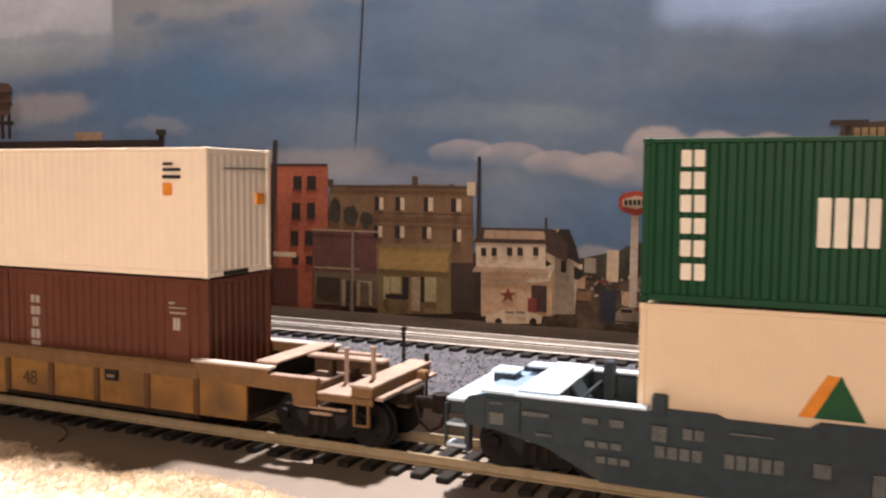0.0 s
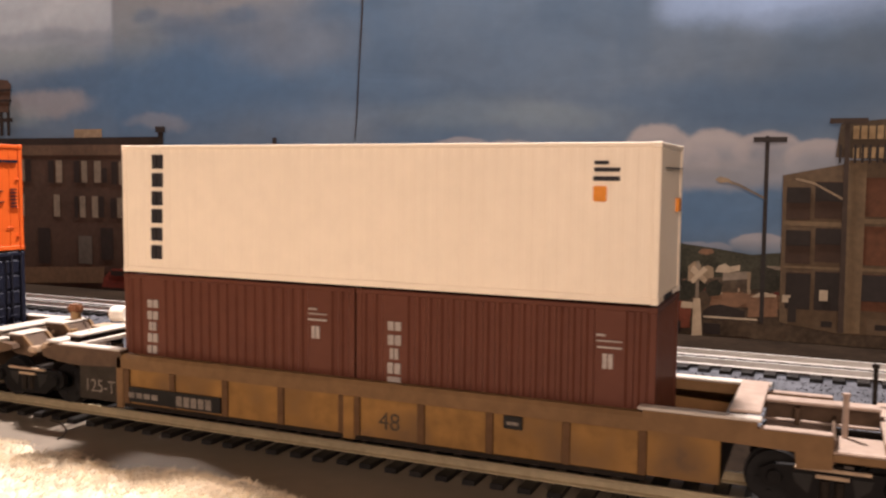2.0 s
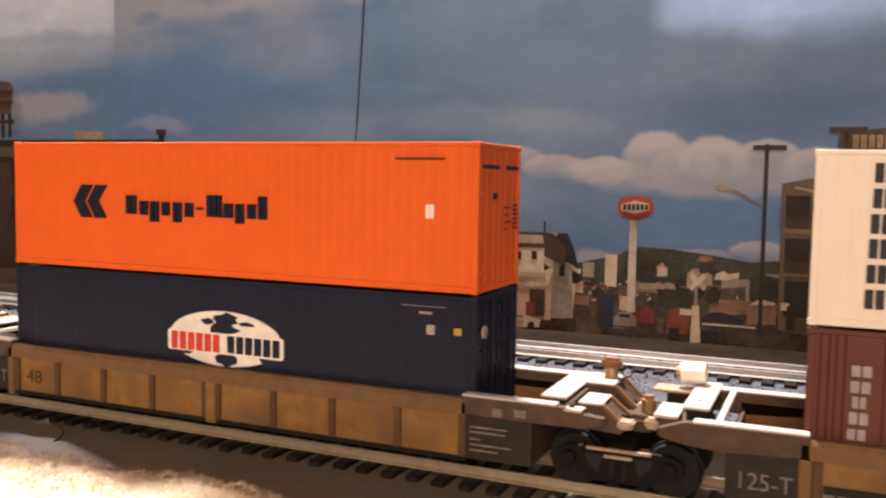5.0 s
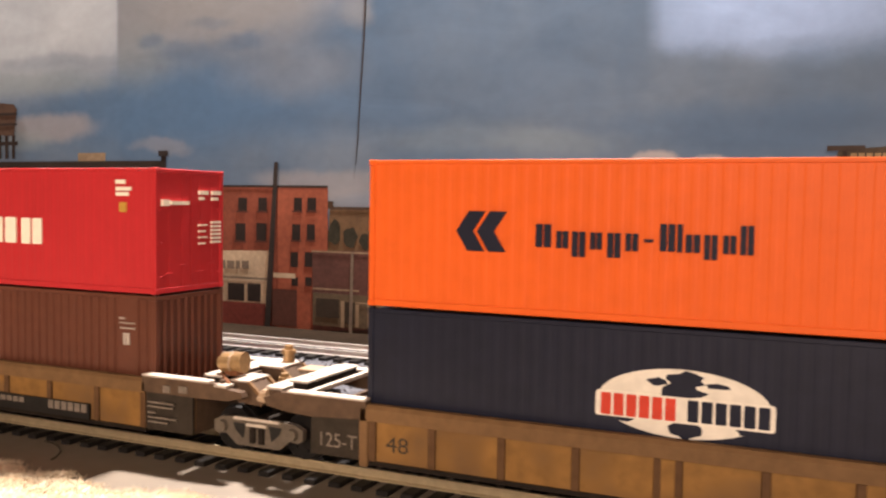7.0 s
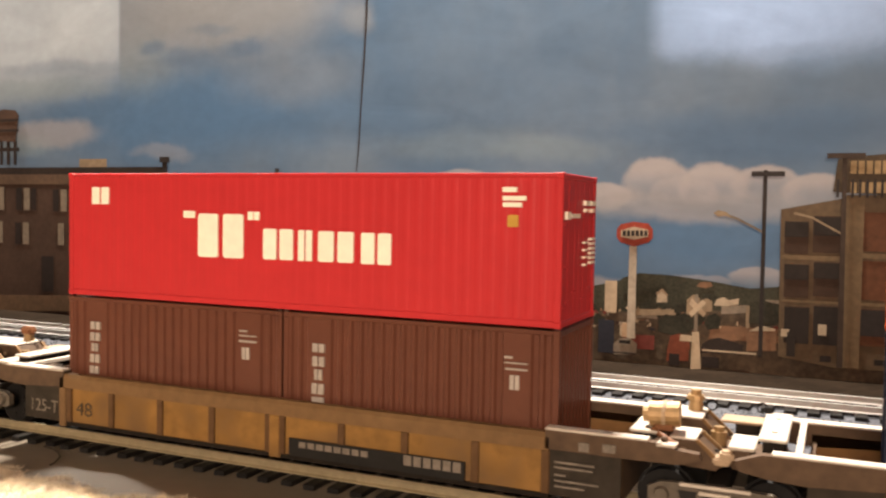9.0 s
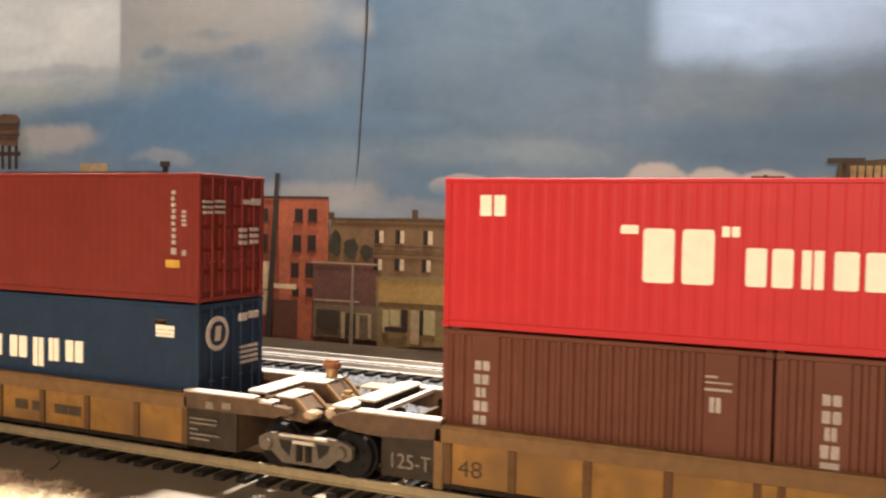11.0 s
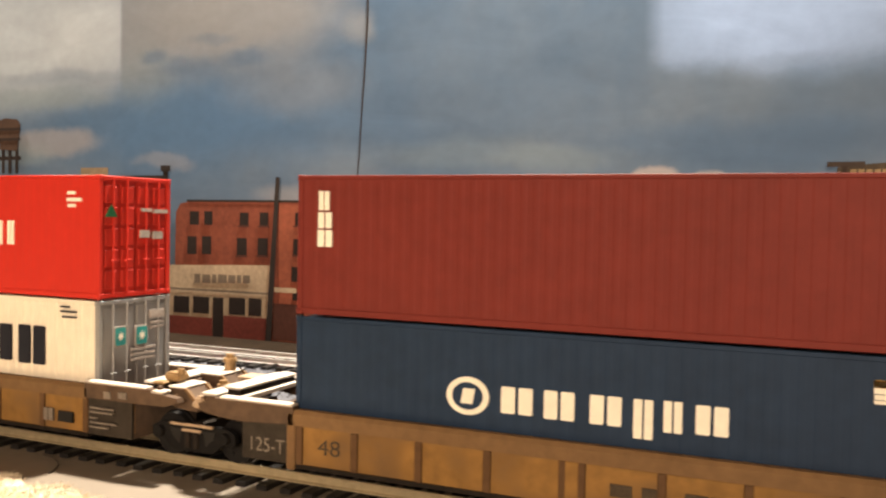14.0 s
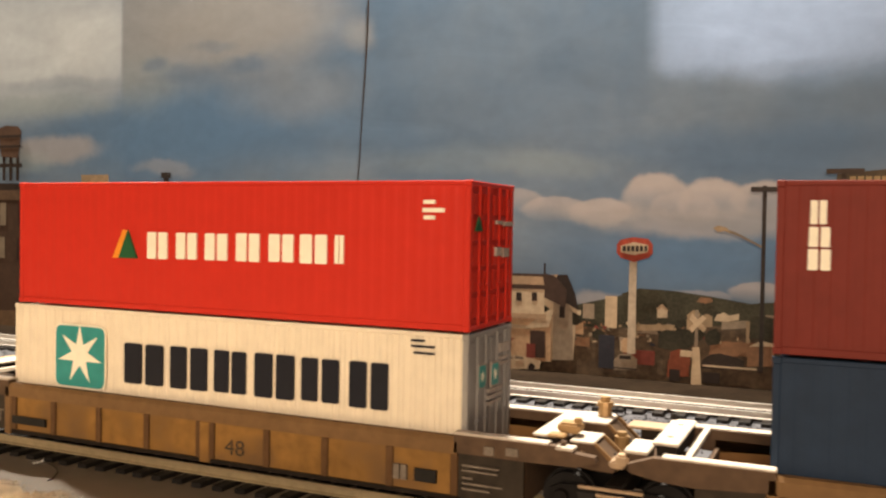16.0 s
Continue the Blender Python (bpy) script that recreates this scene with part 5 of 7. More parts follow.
UNITS = (0.0, -0.2077, -0.4108, -0.6192, -0.8225)
UPPER, LOWER = "upper containers of the train", "lower containers of the train"
JOIN, TOP, WELL = 0.0440, 0.0773, 0.0143
container(0.0, 0.14, JOIN - 0.0008, TOP - 0.0010, P_WHITE, "cream-white smooth-sided shipping container stacked on brown ones", 0.0028, 0.0001, "ribs", [("dark", -0.1300, -0.1263, 0.0703, 0.0739), ("dark", -0.1301, -0.1264, 0.0656, 0.0692),
    ("dark", -0.1303, -0.1266, 0.0609, 0.0645), ("dark", -0.1304, -0.1267, 0.0563, 0.0599),
    ("dark", -0.1306, -0.1268, 0.0517, 0.0551), ("dark", -0.1307, -0.1270, 0.0469, 0.0505),
    ("dark", -0.0137, -0.0108, 0.0718, 0.0725), ("dark", -0.0137, -0.0084, 0.0703, 0.0711),
    ("dark", -0.0139, -0.0084, 0.0684, 0.0693), ("orange", -0.0138, -0.0111, 0.0641, 0.0673)], [("dark", -0.0067, 0.0116, 0.0710, 0.0713), ("orange", 0.0070, 0.0104, 0.0615, 0.0646)], group=UPPER)


def twenty_footers(x):
    rows = [("pale", -0.1322, -0.1284, 0.0340, 0.0361), ("pale", -0.1323, -0.1285, 0.0309, 0.0331),
    ("pale", -0.1318, -0.1292, 0.0280, 0.0302), ("pale", -0.1323, -0.1287, 0.0249, 0.0272),
    ("pale", -0.1324, -0.1290, 0.0219, 0.0240), ("pale", -0.0615, -0.0578, 0.0334, 0.0355),
    ("pale", -0.0615, -0.0578, 0.0300, 0.0324), ("pale", -0.0609, -0.0585, 0.0267, 0.0293),
    ("pale", -0.0616, -0.0579, 0.0233, 0.0259), ("pale", -0.0614, -0.0580, 0.0209, 0.0226),
    ("pale", -0.0828, -0.0804, 0.0368, 0.0372), ("pale", -0.0828, -0.0777, 0.0357, 0.0360),
    ("pale", -0.0829, -0.0777, 0.0342, 0.0347), ("pale", -0.0820, -0.0796, 0.0299, 0.0329),
    ("pale", -0.0125, -0.0106, 0.0360, 0.0365), ("pale", -0.0124, -0.0071, 0.0349, 0.0352),
    ("pale", -0.0122, -0.0071, 0.0335, 0.0339), ("pale", -0.0112, -0.0088, 0.0292, 0.0324)]
    near = [r for r in rows if r[1] > -0.07]
    far = [(k, a + 0.0702, b + 0.0702, c, e) for k, a, b, c, e in rows if r_back(a)]
    for shift, marks in ((0.0, near), (-0.0702, far)):
        container(x + shift, 0.0697, WELL, JOIN - 0.0010, P_BROWN, "brown corrugated twenty-foot container low in the well", 0.0028, 0.0006, "ribs", marks,
                  flats=((0.006, 0.0115), (0.0545, 0.0605)), group=LOWER)


def r_back(a):
    return a < -0.07


twenty_footers(0.0)
container(UNITS[1], 0.14, JOIN + 0.0003, TOP + 0.0006, P_ORANGE, "bright orange corrugated shipping container on a navy one", 0.0030, 0.00006, "smooth", [("navy", -0.1180, -0.1057, 0.0578, 0.0666), ("navy", -0.0997, -0.0960, 0.0592, 0.0641),
    ("navy", -0.0951, -0.0923, 0.0591, 0.0627), ("navy", -0.0917, -0.0886, 0.0574, 0.0627),
    ("navy", -0.0878, -0.0851, 0.0591, 0.0626), ("navy", -0.0842, -0.0812, 0.0575, 0.0626),
    ("navy", -0.0804, -0.0776, 0.0590, 0.0626), ("navy", -0.0765, -0.0747, 0.0609, 0.0615),
    ("navy", -0.0735, -0.0702, 0.0592, 0.0647), ("navy", -0.0699, -0.0689, 0.0591, 0.0647),
    ("navy", -0.0684, -0.0653, 0.0591, 0.0627), ("navy", -0.0648, -0.0620, 0.0578, 0.0627),
    ("navy", -0.0612, -0.0585, 0.0591, 0.0627), ("navy", -0.0580, -0.0552, 0.0590, 0.0647),
    ("navy", -0.0205, -0.0084, 0.0740, 0.0743), ("cream", -0.0128, -0.0106, 0.0608, 0.0639)], end_print(TOP + 0.0006, "navy", ((0.0049, -0.0112, -0.0012, 0.0009), (0.0049, 0.0036, 0.0120, 0.0009), (0.0112, -0.0044, -0.0028, 0.0016), (0.0146, 0.0030, 0.0064, 0.0004), (0.0163, 0.0030, 0.0048, 0.0004), (0.0180, 0.0030, 0.0068, 0.0004), (0.0196, 0.0030, 0.0046, 0.0004)) + tuple((0.0140 + 0.0011 * k, 0.0092, 0.0114, 0.0005) for k in range(6))), group=UPPER)
container(UNITS[1], 0.14, WELL, JOIN, P_NAVY, "dark navy shipping container with a cream globe emblem", 0.0030, 0.00004, "panels", [("globe", -0.0852, -0.0510, 0.0215, 0.0355), ("plate", -0.0857, -0.0503, 0.0246, 0.0299),
    ("red", -0.0848, -0.0690, 0.0249, 0.0295), ("navy", -0.0672, -0.0510, 0.0251, 0.0295),
    ("pale", -0.0184, -0.0074, 0.0408, 0.0409), ("pale", -0.0139, -0.0108, 0.0391, 0.0396),
    ("pale", -0.0120, -0.0101, 0.0345, 0.0367), ("yellow", -0.0053, -0.0035, 0.0348, 0.0364)], [("ring", -0.0118, -0.0072, 0.0338, 0.0368)], group=LOWER)
container(UNITS[2], 0.14, JOIN - 0.0008, TOP - 0.0010, P_RED, "bright red corrugated shipping container on brown ones", 0.0030, 0.00007, "smooth", [("cream", -0.1004, -0.0968, 0.0649, 0.0667), ("cream", -0.0965, -0.0810, 0.0551, 0.0661),
    ("cream", -0.0806, -0.0769, 0.0647, 0.0668), ("cream", -0.0763, -0.0667, 0.0552, 0.0627),
    ("cream", -0.0659, -0.0616, 0.0552, 0.0626), ("cream", -0.0606, -0.0499, 0.0552, 0.0625),
    ("cream", -0.0488, -0.0401, 0.0551, 0.0624), ("cream", -0.1318, -0.1253, 0.0680, 0.0726),
    ("cream", -0.0136, -0.0103, 0.0721, 0.0732), ("cream", -0.0135, -0.0082, 0.0703, 0.0713),
    ("cream", -0.0135, -0.0091, 0.0689, 0.0699), ("yellow", -0.0123, -0.0099, 0.0646, 0.0672)], end_print(TOP - 0.0010, "cream", ((0.0082, -0.0118, -0.0090, 0.0018), (0.0086, -0.0086, -0.0012, 0.0011), (0.0056, 0.0032, 0.0070, 0.0012), (0.0074, 0.0034, 0.0052, 0.0009), (0.0056, 0.0086, 0.0124, 0.0012), (0.0074, 0.0086, 0.0112, 0.0010)) + tuple((0.0150 + 0.0017 * k, 0.0030, 0.0064 - 0.0008 * (k % 2), 0.0005) for k in range(4)) + tuple((0.0142 + 0.0011 * k, 0.0084, 0.0124, 0.0007) for k in range(6))), group=UPPER)
twenty_footers(UNITS[2])
container(UNITS[3], 0.14, JOIN + 0.0004, TOP + 0.0004, P_RUST, "rust-red ribbed shipping container on a dark blue one", 0.0029, 0.00007, "panels", [("cream", -0.1342, -0.1310, 0.0694, 0.0739), ("cream", -0.1344, -0.1303, 0.0651, 0.0689),
    ("cream", -0.1345, -0.1301, 0.0607, 0.0647), ("pale", -0.0088, -0.0077, 0.0721, 0.0732),
    ("pale", -0.0089, -0.0080, 0.0705, 0.0716), ("pale", -0.0089, -0.0077, 0.0689, 0.0700),
    ("pale", -0.0087, -0.0076, 0.0673, 0.0684), ("pale", -0.0088, -0.0076, 0.0657, 0.0668),
    ("pale", -0.0088, -0.0078, 0.0641, 0.0651), ("pale", -0.0086, -0.0075, 0.0625, 0.0635),
    ("pale", -0.0087, -0.0075, 0.0608, 0.0619), ("pale", -0.0087, -0.0074, 0.0592, 0.0603),
    ("pale", -0.0089, -0.0073, 0.0566, 0.0583), ("yellow", -0.0107, -0.0061, 0.0532, 0.0552),
    ("pale", -0.0055, -0.0042, 0.0673, 0.0681), ("pale", -0.0055, -0.0042, 0.0662, 0.0669),
    ("pale", -0.0055, -0.0042, 0.0651, 0.0658), ("pale", -0.0055, -0.0041, 0.0640, 0.0647),
    ("pale", -0.0053, -0.0041, 0.0564, 0.0578)], [("pale", -0.0125, -0.0089, 0.0672, 0.0713), ("pale", -0.0077, -0.0039, 0.0673, 0.0715),
    ("pale", 0.0037, 0.0072, 0.0699, 0.0713), ("pale", 0.0080, 0.0119, 0.0697, 0.0717),
    ("pale", 0.0027, 0.0057, 0.0589, 0.0641), ("pale", 0.0076, 0.0110, 0.0591, 0.0642)], group=UPPER)
container(UNITS[3], 0.14, WELL, JOIN + 0.0002, P_BLUE, "dark blue ribbed shipping container with cream lettering blocks", 0.0031, 0.00005, "plain", [("ring", -0.1000, -0.0898, 0.0244, 0.0329), ("cream", -0.0874, -0.0794, 0.0257, 0.0315),
    ("cream", -0.0776, -0.0702, 0.0255, 0.0316), ("cream", -0.0676, -0.0602, 0.0255, 0.0316),
    ("cream", -0.0583, -0.0539, 0.0235, 0.0316), ("cream", -0.0522, -0.0481, 0.0254, 0.0318),
    ("cream", -0.0460, -0.0390, 0.0257, 0.0316), ("yellow", -0.0139, -0.0106, 0.0380, 0.0394),
    ("cream", -0.0139, -0.0106, 0.03805, 0.03935), ("cream", -0.0139, -0.0078, 0.0369, 0.0380), ("cream", -0.0138, -0.0078, 0.0358, 0.0367),
    ("cream", -0.0138, -0.0078, 0.0350, 0.0356)], [("ring", -0.0119, -0.0014, 0.0313, 0.0404), ("pale", 0.0030, 0.0062, 0.0380, 0.0402), ("pale", 0.0074, 0.0114, 0.0384, 0.0404),
    ("pale", 0.0036, 0.0074, 0.0262, 0.0318), ("pale", 0.0080, 0.0112, 0.0262, 0.0318)], group=LOWER)
container(UNITS[4], 0.1385, JOIN + 0.0004, TOP + 0.0008, P_SCARLET, "scarlet shipping container with a panelled door end", 0.0030, 0.00005, "panels", [("tri", -0.1037, -0.0951, 0.0579, 0.0655), ("cream", -0.0921, -0.0847, 0.0580, 0.0650),
    ("cream", -0.0825, -0.0752, 0.0582, 0.0650), ("cream", -0.0733, -0.0656, 0.0582, 0.0650),
    ("cream", -0.0636, -0.0558, 0.0582, 0.0652), ("cream", -0.0538, -0.0459, 0.0584, 0.0652),
    ("cream", -0.0448, -0.0364, 0.0583, 0.0653), ("cream", -0.0348, -0.0321, 0.0585, 0.0653),
    ("cream", -0.0116, -0.0087, 0.0728, 0.0737), ("cream", -0.0118, -0.0064, 0.0709, 0.0719),
    ("cream", -0.0115, -0.0087, 0.0693, 0.0702)], [("tri", -0.0122, -0.0077, 0.0668, 0.0702), ("pale", 0.0018, 0.0058, 0.0684, 0.0694),
    ("pale", 0.0068, 0.0123, 0.0680, 0.0692), ("pale", 0.0012, 0.0049, 0.0609, 0.0631),
    ("pale", 0.0064, 0.0103, 0.0605, 0.0628)], group=UPPER)
container(UNITS[4], 0.14, WELL, JOIN + 0.0002, P_SILVER, "off-white corrugated container with teal star emblem and grey doors", 0.0031, 0.0004, "plain", [("star", -0.1240, -0.1062, 0.0220, 0.0387), ("black", -0.1000, -0.0856, 0.0246, 0.0353),
    ("black", -0.0844, -0.0713, 0.0246, 0.0355), ("black", -0.0702, -0.0593, 0.0249, 0.0355),
    ("black", -0.0579, -0.0451, 0.0248, 0.0357), ("black", -0.0441, -0.0326, 0.0252, 0.0356),
    ("black", -0.0308, -0.0193, 0.0249, 0.0358), ("black", -0.0141, -0.0107, 0.0415, 0.0420),
    ("black", -0.0141, -0.0084, 0.0402, 0.0407), ("black", -0.0135, -0.0084, 0.0387, 0.0392)], [("teal", -0.0083, -0.0044, 0.0310, 0.0360), ("teal", -0.0002, 0.0040, 0.0305, 0.0355),
    ("pale", -0.0019, 0.0073, 0.0259, 0.0303), ("pale", 0.0054, 0.0113, 0.0375, 0.0398),
    ("pale", 0.0059, 0.0109, 0.0345, 0.0371)], end_paint=P_GREY, group=LOWER)
container(0.249, 0.14, JOIN + 0.0004, TOP, P_GREEN, "dark green corrugated shipping container with cream lettering blocks", 0.0034, 0.0005, "ribs", [("cream", -0.1327, -0.1277, 0.0716, 0.0749), ("cream", -0.1328, -0.1276, 0.0672, 0.0706),
    ("cream", -0.1327, -0.1274, 0.0626, 0.0660), ("cream", -0.1326, -0.1273, 0.0583, 0.0614),
    ("cream", -0.1325, -0.1273, 0.0537, 0.0570), ("cream", -0.1323, -0.1271, 0.0490, 0.0523),
    ("cream", -0.1074, -0.1015, 0.0564, 0.0658), ("cream", -0.1013, -0.0961, 0.0566, 0.0658)], group=UPPER)
container(0.249, 0.14, WELL + 0.002, JOIN + 0.0002, P_BEIGE, "beige smooth container with an orange and green triangle", 0.003, 0.00005, "ribs", [("tri", -0.1092, -0.0973, 0.0237, 0.0322)], group=LOWER)

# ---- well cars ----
# pale colour carries the light from above on plates, caps and flanges
LIT_TOP = surface("lit_top", (0.52, 0.46, 0.39), 0.6, vary=0.15, grain=500)
PALE_TAN = surface("pale_tan", (0.36, 0.26, 0.17), 0.65, vary=0.25, grain=600)
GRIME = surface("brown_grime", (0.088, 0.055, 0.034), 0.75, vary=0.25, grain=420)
BRASSY = surface("worn_brass", (0.30, 0.19, 0.085), 0.45, 0.4, vary=0.25, grain=700)
RUSTY = surface("rusty_brown", (0.17, 0.072, 0.032), 0.6, vary=0.25, grain=700)
TRUCK = surface("truck_grey", (0.105, 0.086, 0.066), 0.6, vary=0.25, grain=600)
STEEL = surface("wheel_steel", (0.009, 0.008, 0.0075), 0.6, 0.0, vary=0.1, grain=600)
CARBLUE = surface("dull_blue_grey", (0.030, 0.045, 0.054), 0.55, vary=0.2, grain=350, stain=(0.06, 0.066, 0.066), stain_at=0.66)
# tops blown out by the lamp: that glare is put in the colour
LIT_BLUE_TOP = surface("lit_blue_top", (0.55, 0.68, 0.8), 0.5, vary=0.06, grain=300)
FADED = surface("faded_white", (0.18, 0.15, 0.12), 0.7, vary=0.3, grain=1500)
FADED_BLACK = surface("faded_black", (0.062, 0.045, 0.028), 0.7, vary=0.3, grain=1500)
SIDE = 0.0172
WHEELS = []


def words(body, x0, z0, height, y, material, owner, width=None):
    """Built-in letters as a mesh, flat on the near side."""
    curve = bpy.data.curves.new("words", "FONT")
    curve.body, curve.size, curve.extrude = body, 1.0, 0.0
    tmp = bpy.data.objects.new("words", curve)
    scene.collection.objects.link(tmp)
    me = bpy.data.meshes.new_from_object(tmp)
    bpy.data.objects.remove(tmp)
    xs, zs = [v.co.x for v in me.vertices], [v.co.y for v in me.vertices]
    k = height / (max(zs) - min(zs))
    kx = (width / (max(xs) - min(xs))) if width else k
    me.transform(Matrix(((kx, 0, 0, x0 - min(xs) * kx), (0, 0, -1, y), (0, k, 0, z0 - min(zs) * k), (0, 0, 0, 1))))
    me.materials.append(material)
    ob = new("lettering", me)
    ob.parent = owner
    return ob


def bars(owner, rows, y, material, panel_material=None):
    for kind, x0, x1, z0, z1 in rows:
        if kind == "panel":
            part("sign_plate", flat([(x0, z0), (x1, z0), (x1, z1), (x0, z1)], y - 0.0007, 0.0002), PLATE_BLACK, owner)
        elif kind == "48":
            words("48", x0 + 0.0004, z0 + 0.0003, z1 - z0 - 0.0006, y - 0.0002, FADED_BLACK, owner, x1 - x0 - 0.0008)
        else:
            z0, z1 = min(z0, z1 - 0.0004), z1
            n = max(1, round((x1 - x0) / 0.0024)) if z1 - z0 > 0.001 else 1
            for k in range(n):
                a = x0 + (x1 - x0) * k / n
                part("lettering", flat([(a, z0), (a + (x1 - x0) / n * (0.78 if n > 1 else 1), z0), (a + (x1 - x0) / n * (0.78 if n > 1 else 1), z1), (a, z1)], y - 0.0007, 0.0003), material, owner)


def truck(owner, x, z=0.0113, tone=None):
    """A freight truck: two side frames with openings, springs and bearing caps, a bolster and two wheelsets."""
    tone = tone or TRUCK
    for s in (-1, 1):
        y = s * 0.0128
        a, b = min(y, y + s * 0.0016), max(y, y + s * 0.0016)
        frame_pts = [(-0.0132, z - 0.0012), (-0.0118, z - 0.0022), (-0.0095, z - 0.0018), (-0.0062, z - 0.0044), (0.0062, z - 0.0044), (0.0095, z - 0.0018), (0.0118, z - 0.0022), (0.0132, z - 0.0012),
                     (0.0132, z + 0.0012), (0.0108, z + 0.0024), (0.0066, z + 0.0026), (-0.0066, z + 0.0026), (-0.0108, z + 0.0024), (-0.0132, z + 0.0012)]
        f = part("truck_frame", prism_y([(x + p, q) for p, q in frame_pts], a, b), tone, owner)
        out = y + s * 0.0016
        for c in (-1, 1):
            # no cut-out: a black plate gives the dark of the opening
            hole = [(x + c * 0.0034, z + 0.0012), (x + c * 0.0072, z + 0.0012), (x + c * 0.0066, z - 0.0006), (x + c * 0.0042, z - 0.0026)]
            part("frame_opening", prism_y(hole, min(out, out + s * 0.00015), max(out, out + s * 0.00015)), PLATE_BLACK, f)
            part("bearing_cap", rod(bmesh.new(), (x + c * 0.0104, out - s * 0.0004, z), (x + c * 0.0104, out + s * 0.0011, z), 0.0017, 12, 0.0013), tone, f)
            part("spring", rod(bmesh.new(), (x + c * 0.0013, out + s * 0.0001, z - 0.0034), (x + c * 0.0013, out + s * 0.0001, z + 0.0004), 0.0009, 8), DARK, f)
        part("top_flange", block(x - 0.0068, x + 0.0068, min(out, out + s * 0.0009), max(out, out + s * 0.0009), z + 0.0022, z + 0.0029, 0.00015, 1), LIT_TOP if tone is TRUCK else PALE_TAN, f)
        part("spring_seat", block(x - 0.0030, x + 0.0030, min(out, out + s * 0.0008), max(out, out + s * 0.0008), z + 0.0008, z + 0.0015, 0.0001, 1), LIT_TOP if tone is TRUCK else PALE_TAN, f)
    part("bolster", block(x - 0.002, x + 0.002, -0.0128, 0.0128, z - 0.001, z + 0.0028, 0.0003, 1), DARK, owner)
    for c in (-1, 1):
        bm = bmesh.new()
        rod(bm, (0, -0.0115, 0), (0, 0.0115, 0), 0.0009, 8)
        for s in (-1, 1):
            rod(bm, (0, s * 0.0070, 0), (0, s * 0.0078, 0), 0.0062, 24)
            rod(bm, (0, s * 0.0078, 0), (0, s * 0.0096, 0), 0.0057, 24, 0.0055)
            for k in range(6):
                t = k * math.pi / 3
                rod(bm, (0.0034 * math.cos(t), s * 0.0096, 0.0034 * math.sin(t)), (0.0034 * math.cos(t), s * 0.0099, 0.0034 * math.sin(t)), 0.0007, 6)
        w = part("wheelset", bm, STEEL, owner)
        WHEELS.append((w, x + c * 0.0104, RAIL_TOP + 0.0057))


def side_wall(owner, x0, x1, ribs):
    """Yellow side sheet with a broad top chord, ribs and a blackened bottom flange, on both sides."""
    for s in (-1, 1):
        a, b = min(s * 0.0160, s * 0.0164), max(s * 0.0160, s * 0.0164)
        wall = part("side_sheet", block(x0, x1, a, b, 0.0085, 0.0196), YELLOW, owner)
        part("top_chord", prism_x([(s * 0.0146, 0.0212), (s * 0.0150, 0.0216), (s * 0.0166, 0.0215), (s * 0.0173, 0.0206), (s * 0.0173, 0.0178), (s * 0.0160, 0.0176)], x0, x1), SILL, owner)
        # flange blackened for the shadow gap between car and rail
        part("shaded_flange", block(x0, x1, min(s * 0.0150, s * 0.0168), max(s * 0.0150, s * 0.0168), 0.0074, 0.0085, 0.0001, 1), DARK, owner)
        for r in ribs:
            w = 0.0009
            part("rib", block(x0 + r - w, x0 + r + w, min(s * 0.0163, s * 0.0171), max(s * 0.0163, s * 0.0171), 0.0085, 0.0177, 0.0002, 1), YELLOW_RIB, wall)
    part("well_floor", block(x0, x1, -0.0160, 0.0160, 0.0120, 0.0142), GRIME, owner)


# ribs browner than the sheet: the shade on their flanks is in the colour
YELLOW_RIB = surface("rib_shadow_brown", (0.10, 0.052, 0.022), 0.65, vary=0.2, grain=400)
YELLOW_IN = surface("inner_rust", (0.20, 0.105, 0.04), 0.7, vary=0.25, grain=300)


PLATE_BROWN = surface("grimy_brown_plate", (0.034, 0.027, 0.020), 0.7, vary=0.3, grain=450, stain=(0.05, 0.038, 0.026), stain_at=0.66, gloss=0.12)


def end_side(owner, x0, x1, tip, s_end):
    """Dark end of a car beyond the well: boxed side plates, chords with pale tops, inner walls. s_end: +1 at the front, -1 at the rear."""
    lo, hi = min(x0, x1), max(x0, x1)
    top_end = x0 + s_end * 0.0215
    for s in (-1, 1):
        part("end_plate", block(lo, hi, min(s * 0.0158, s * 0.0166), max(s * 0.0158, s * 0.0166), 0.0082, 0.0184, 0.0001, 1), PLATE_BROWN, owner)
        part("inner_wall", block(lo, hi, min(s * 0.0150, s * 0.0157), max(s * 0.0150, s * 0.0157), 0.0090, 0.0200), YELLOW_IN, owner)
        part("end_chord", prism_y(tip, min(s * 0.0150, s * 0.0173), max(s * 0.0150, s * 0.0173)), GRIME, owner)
        part("chord_top", block(min(x0, top_end), max(x0, top_end), min(s * 0.0146, s * 0.0175), max(s * 0.0146, s * 0.0175), 0.0222, 0.0228, 0.0002, 1), LIT_TOP, owner)
    part("end_bulkhead", block(min(x1, x1 - s_end * 0.001), max(x1, x1 - s_end * 0.001), -0.0157, 0.0157, 0.0082, 0.0184), GRIME, owner)
    # unseen pan, added to stop light falling through the deck
    part("floor_pan", block(lo, hi, -0.0157, 0.0157, 0.0090, 0.0096), GRIME, owner)


FRONT_TIP = [(-0.0018, 0.0182), (-0.0018, 0.0222), (0.0225, 0.0222), (0.0250, 0.0212), (0.0296, 0.0208), (0.0300, 0.0196), (0.0258, 0.0183), (0.0142, 0.0181)]
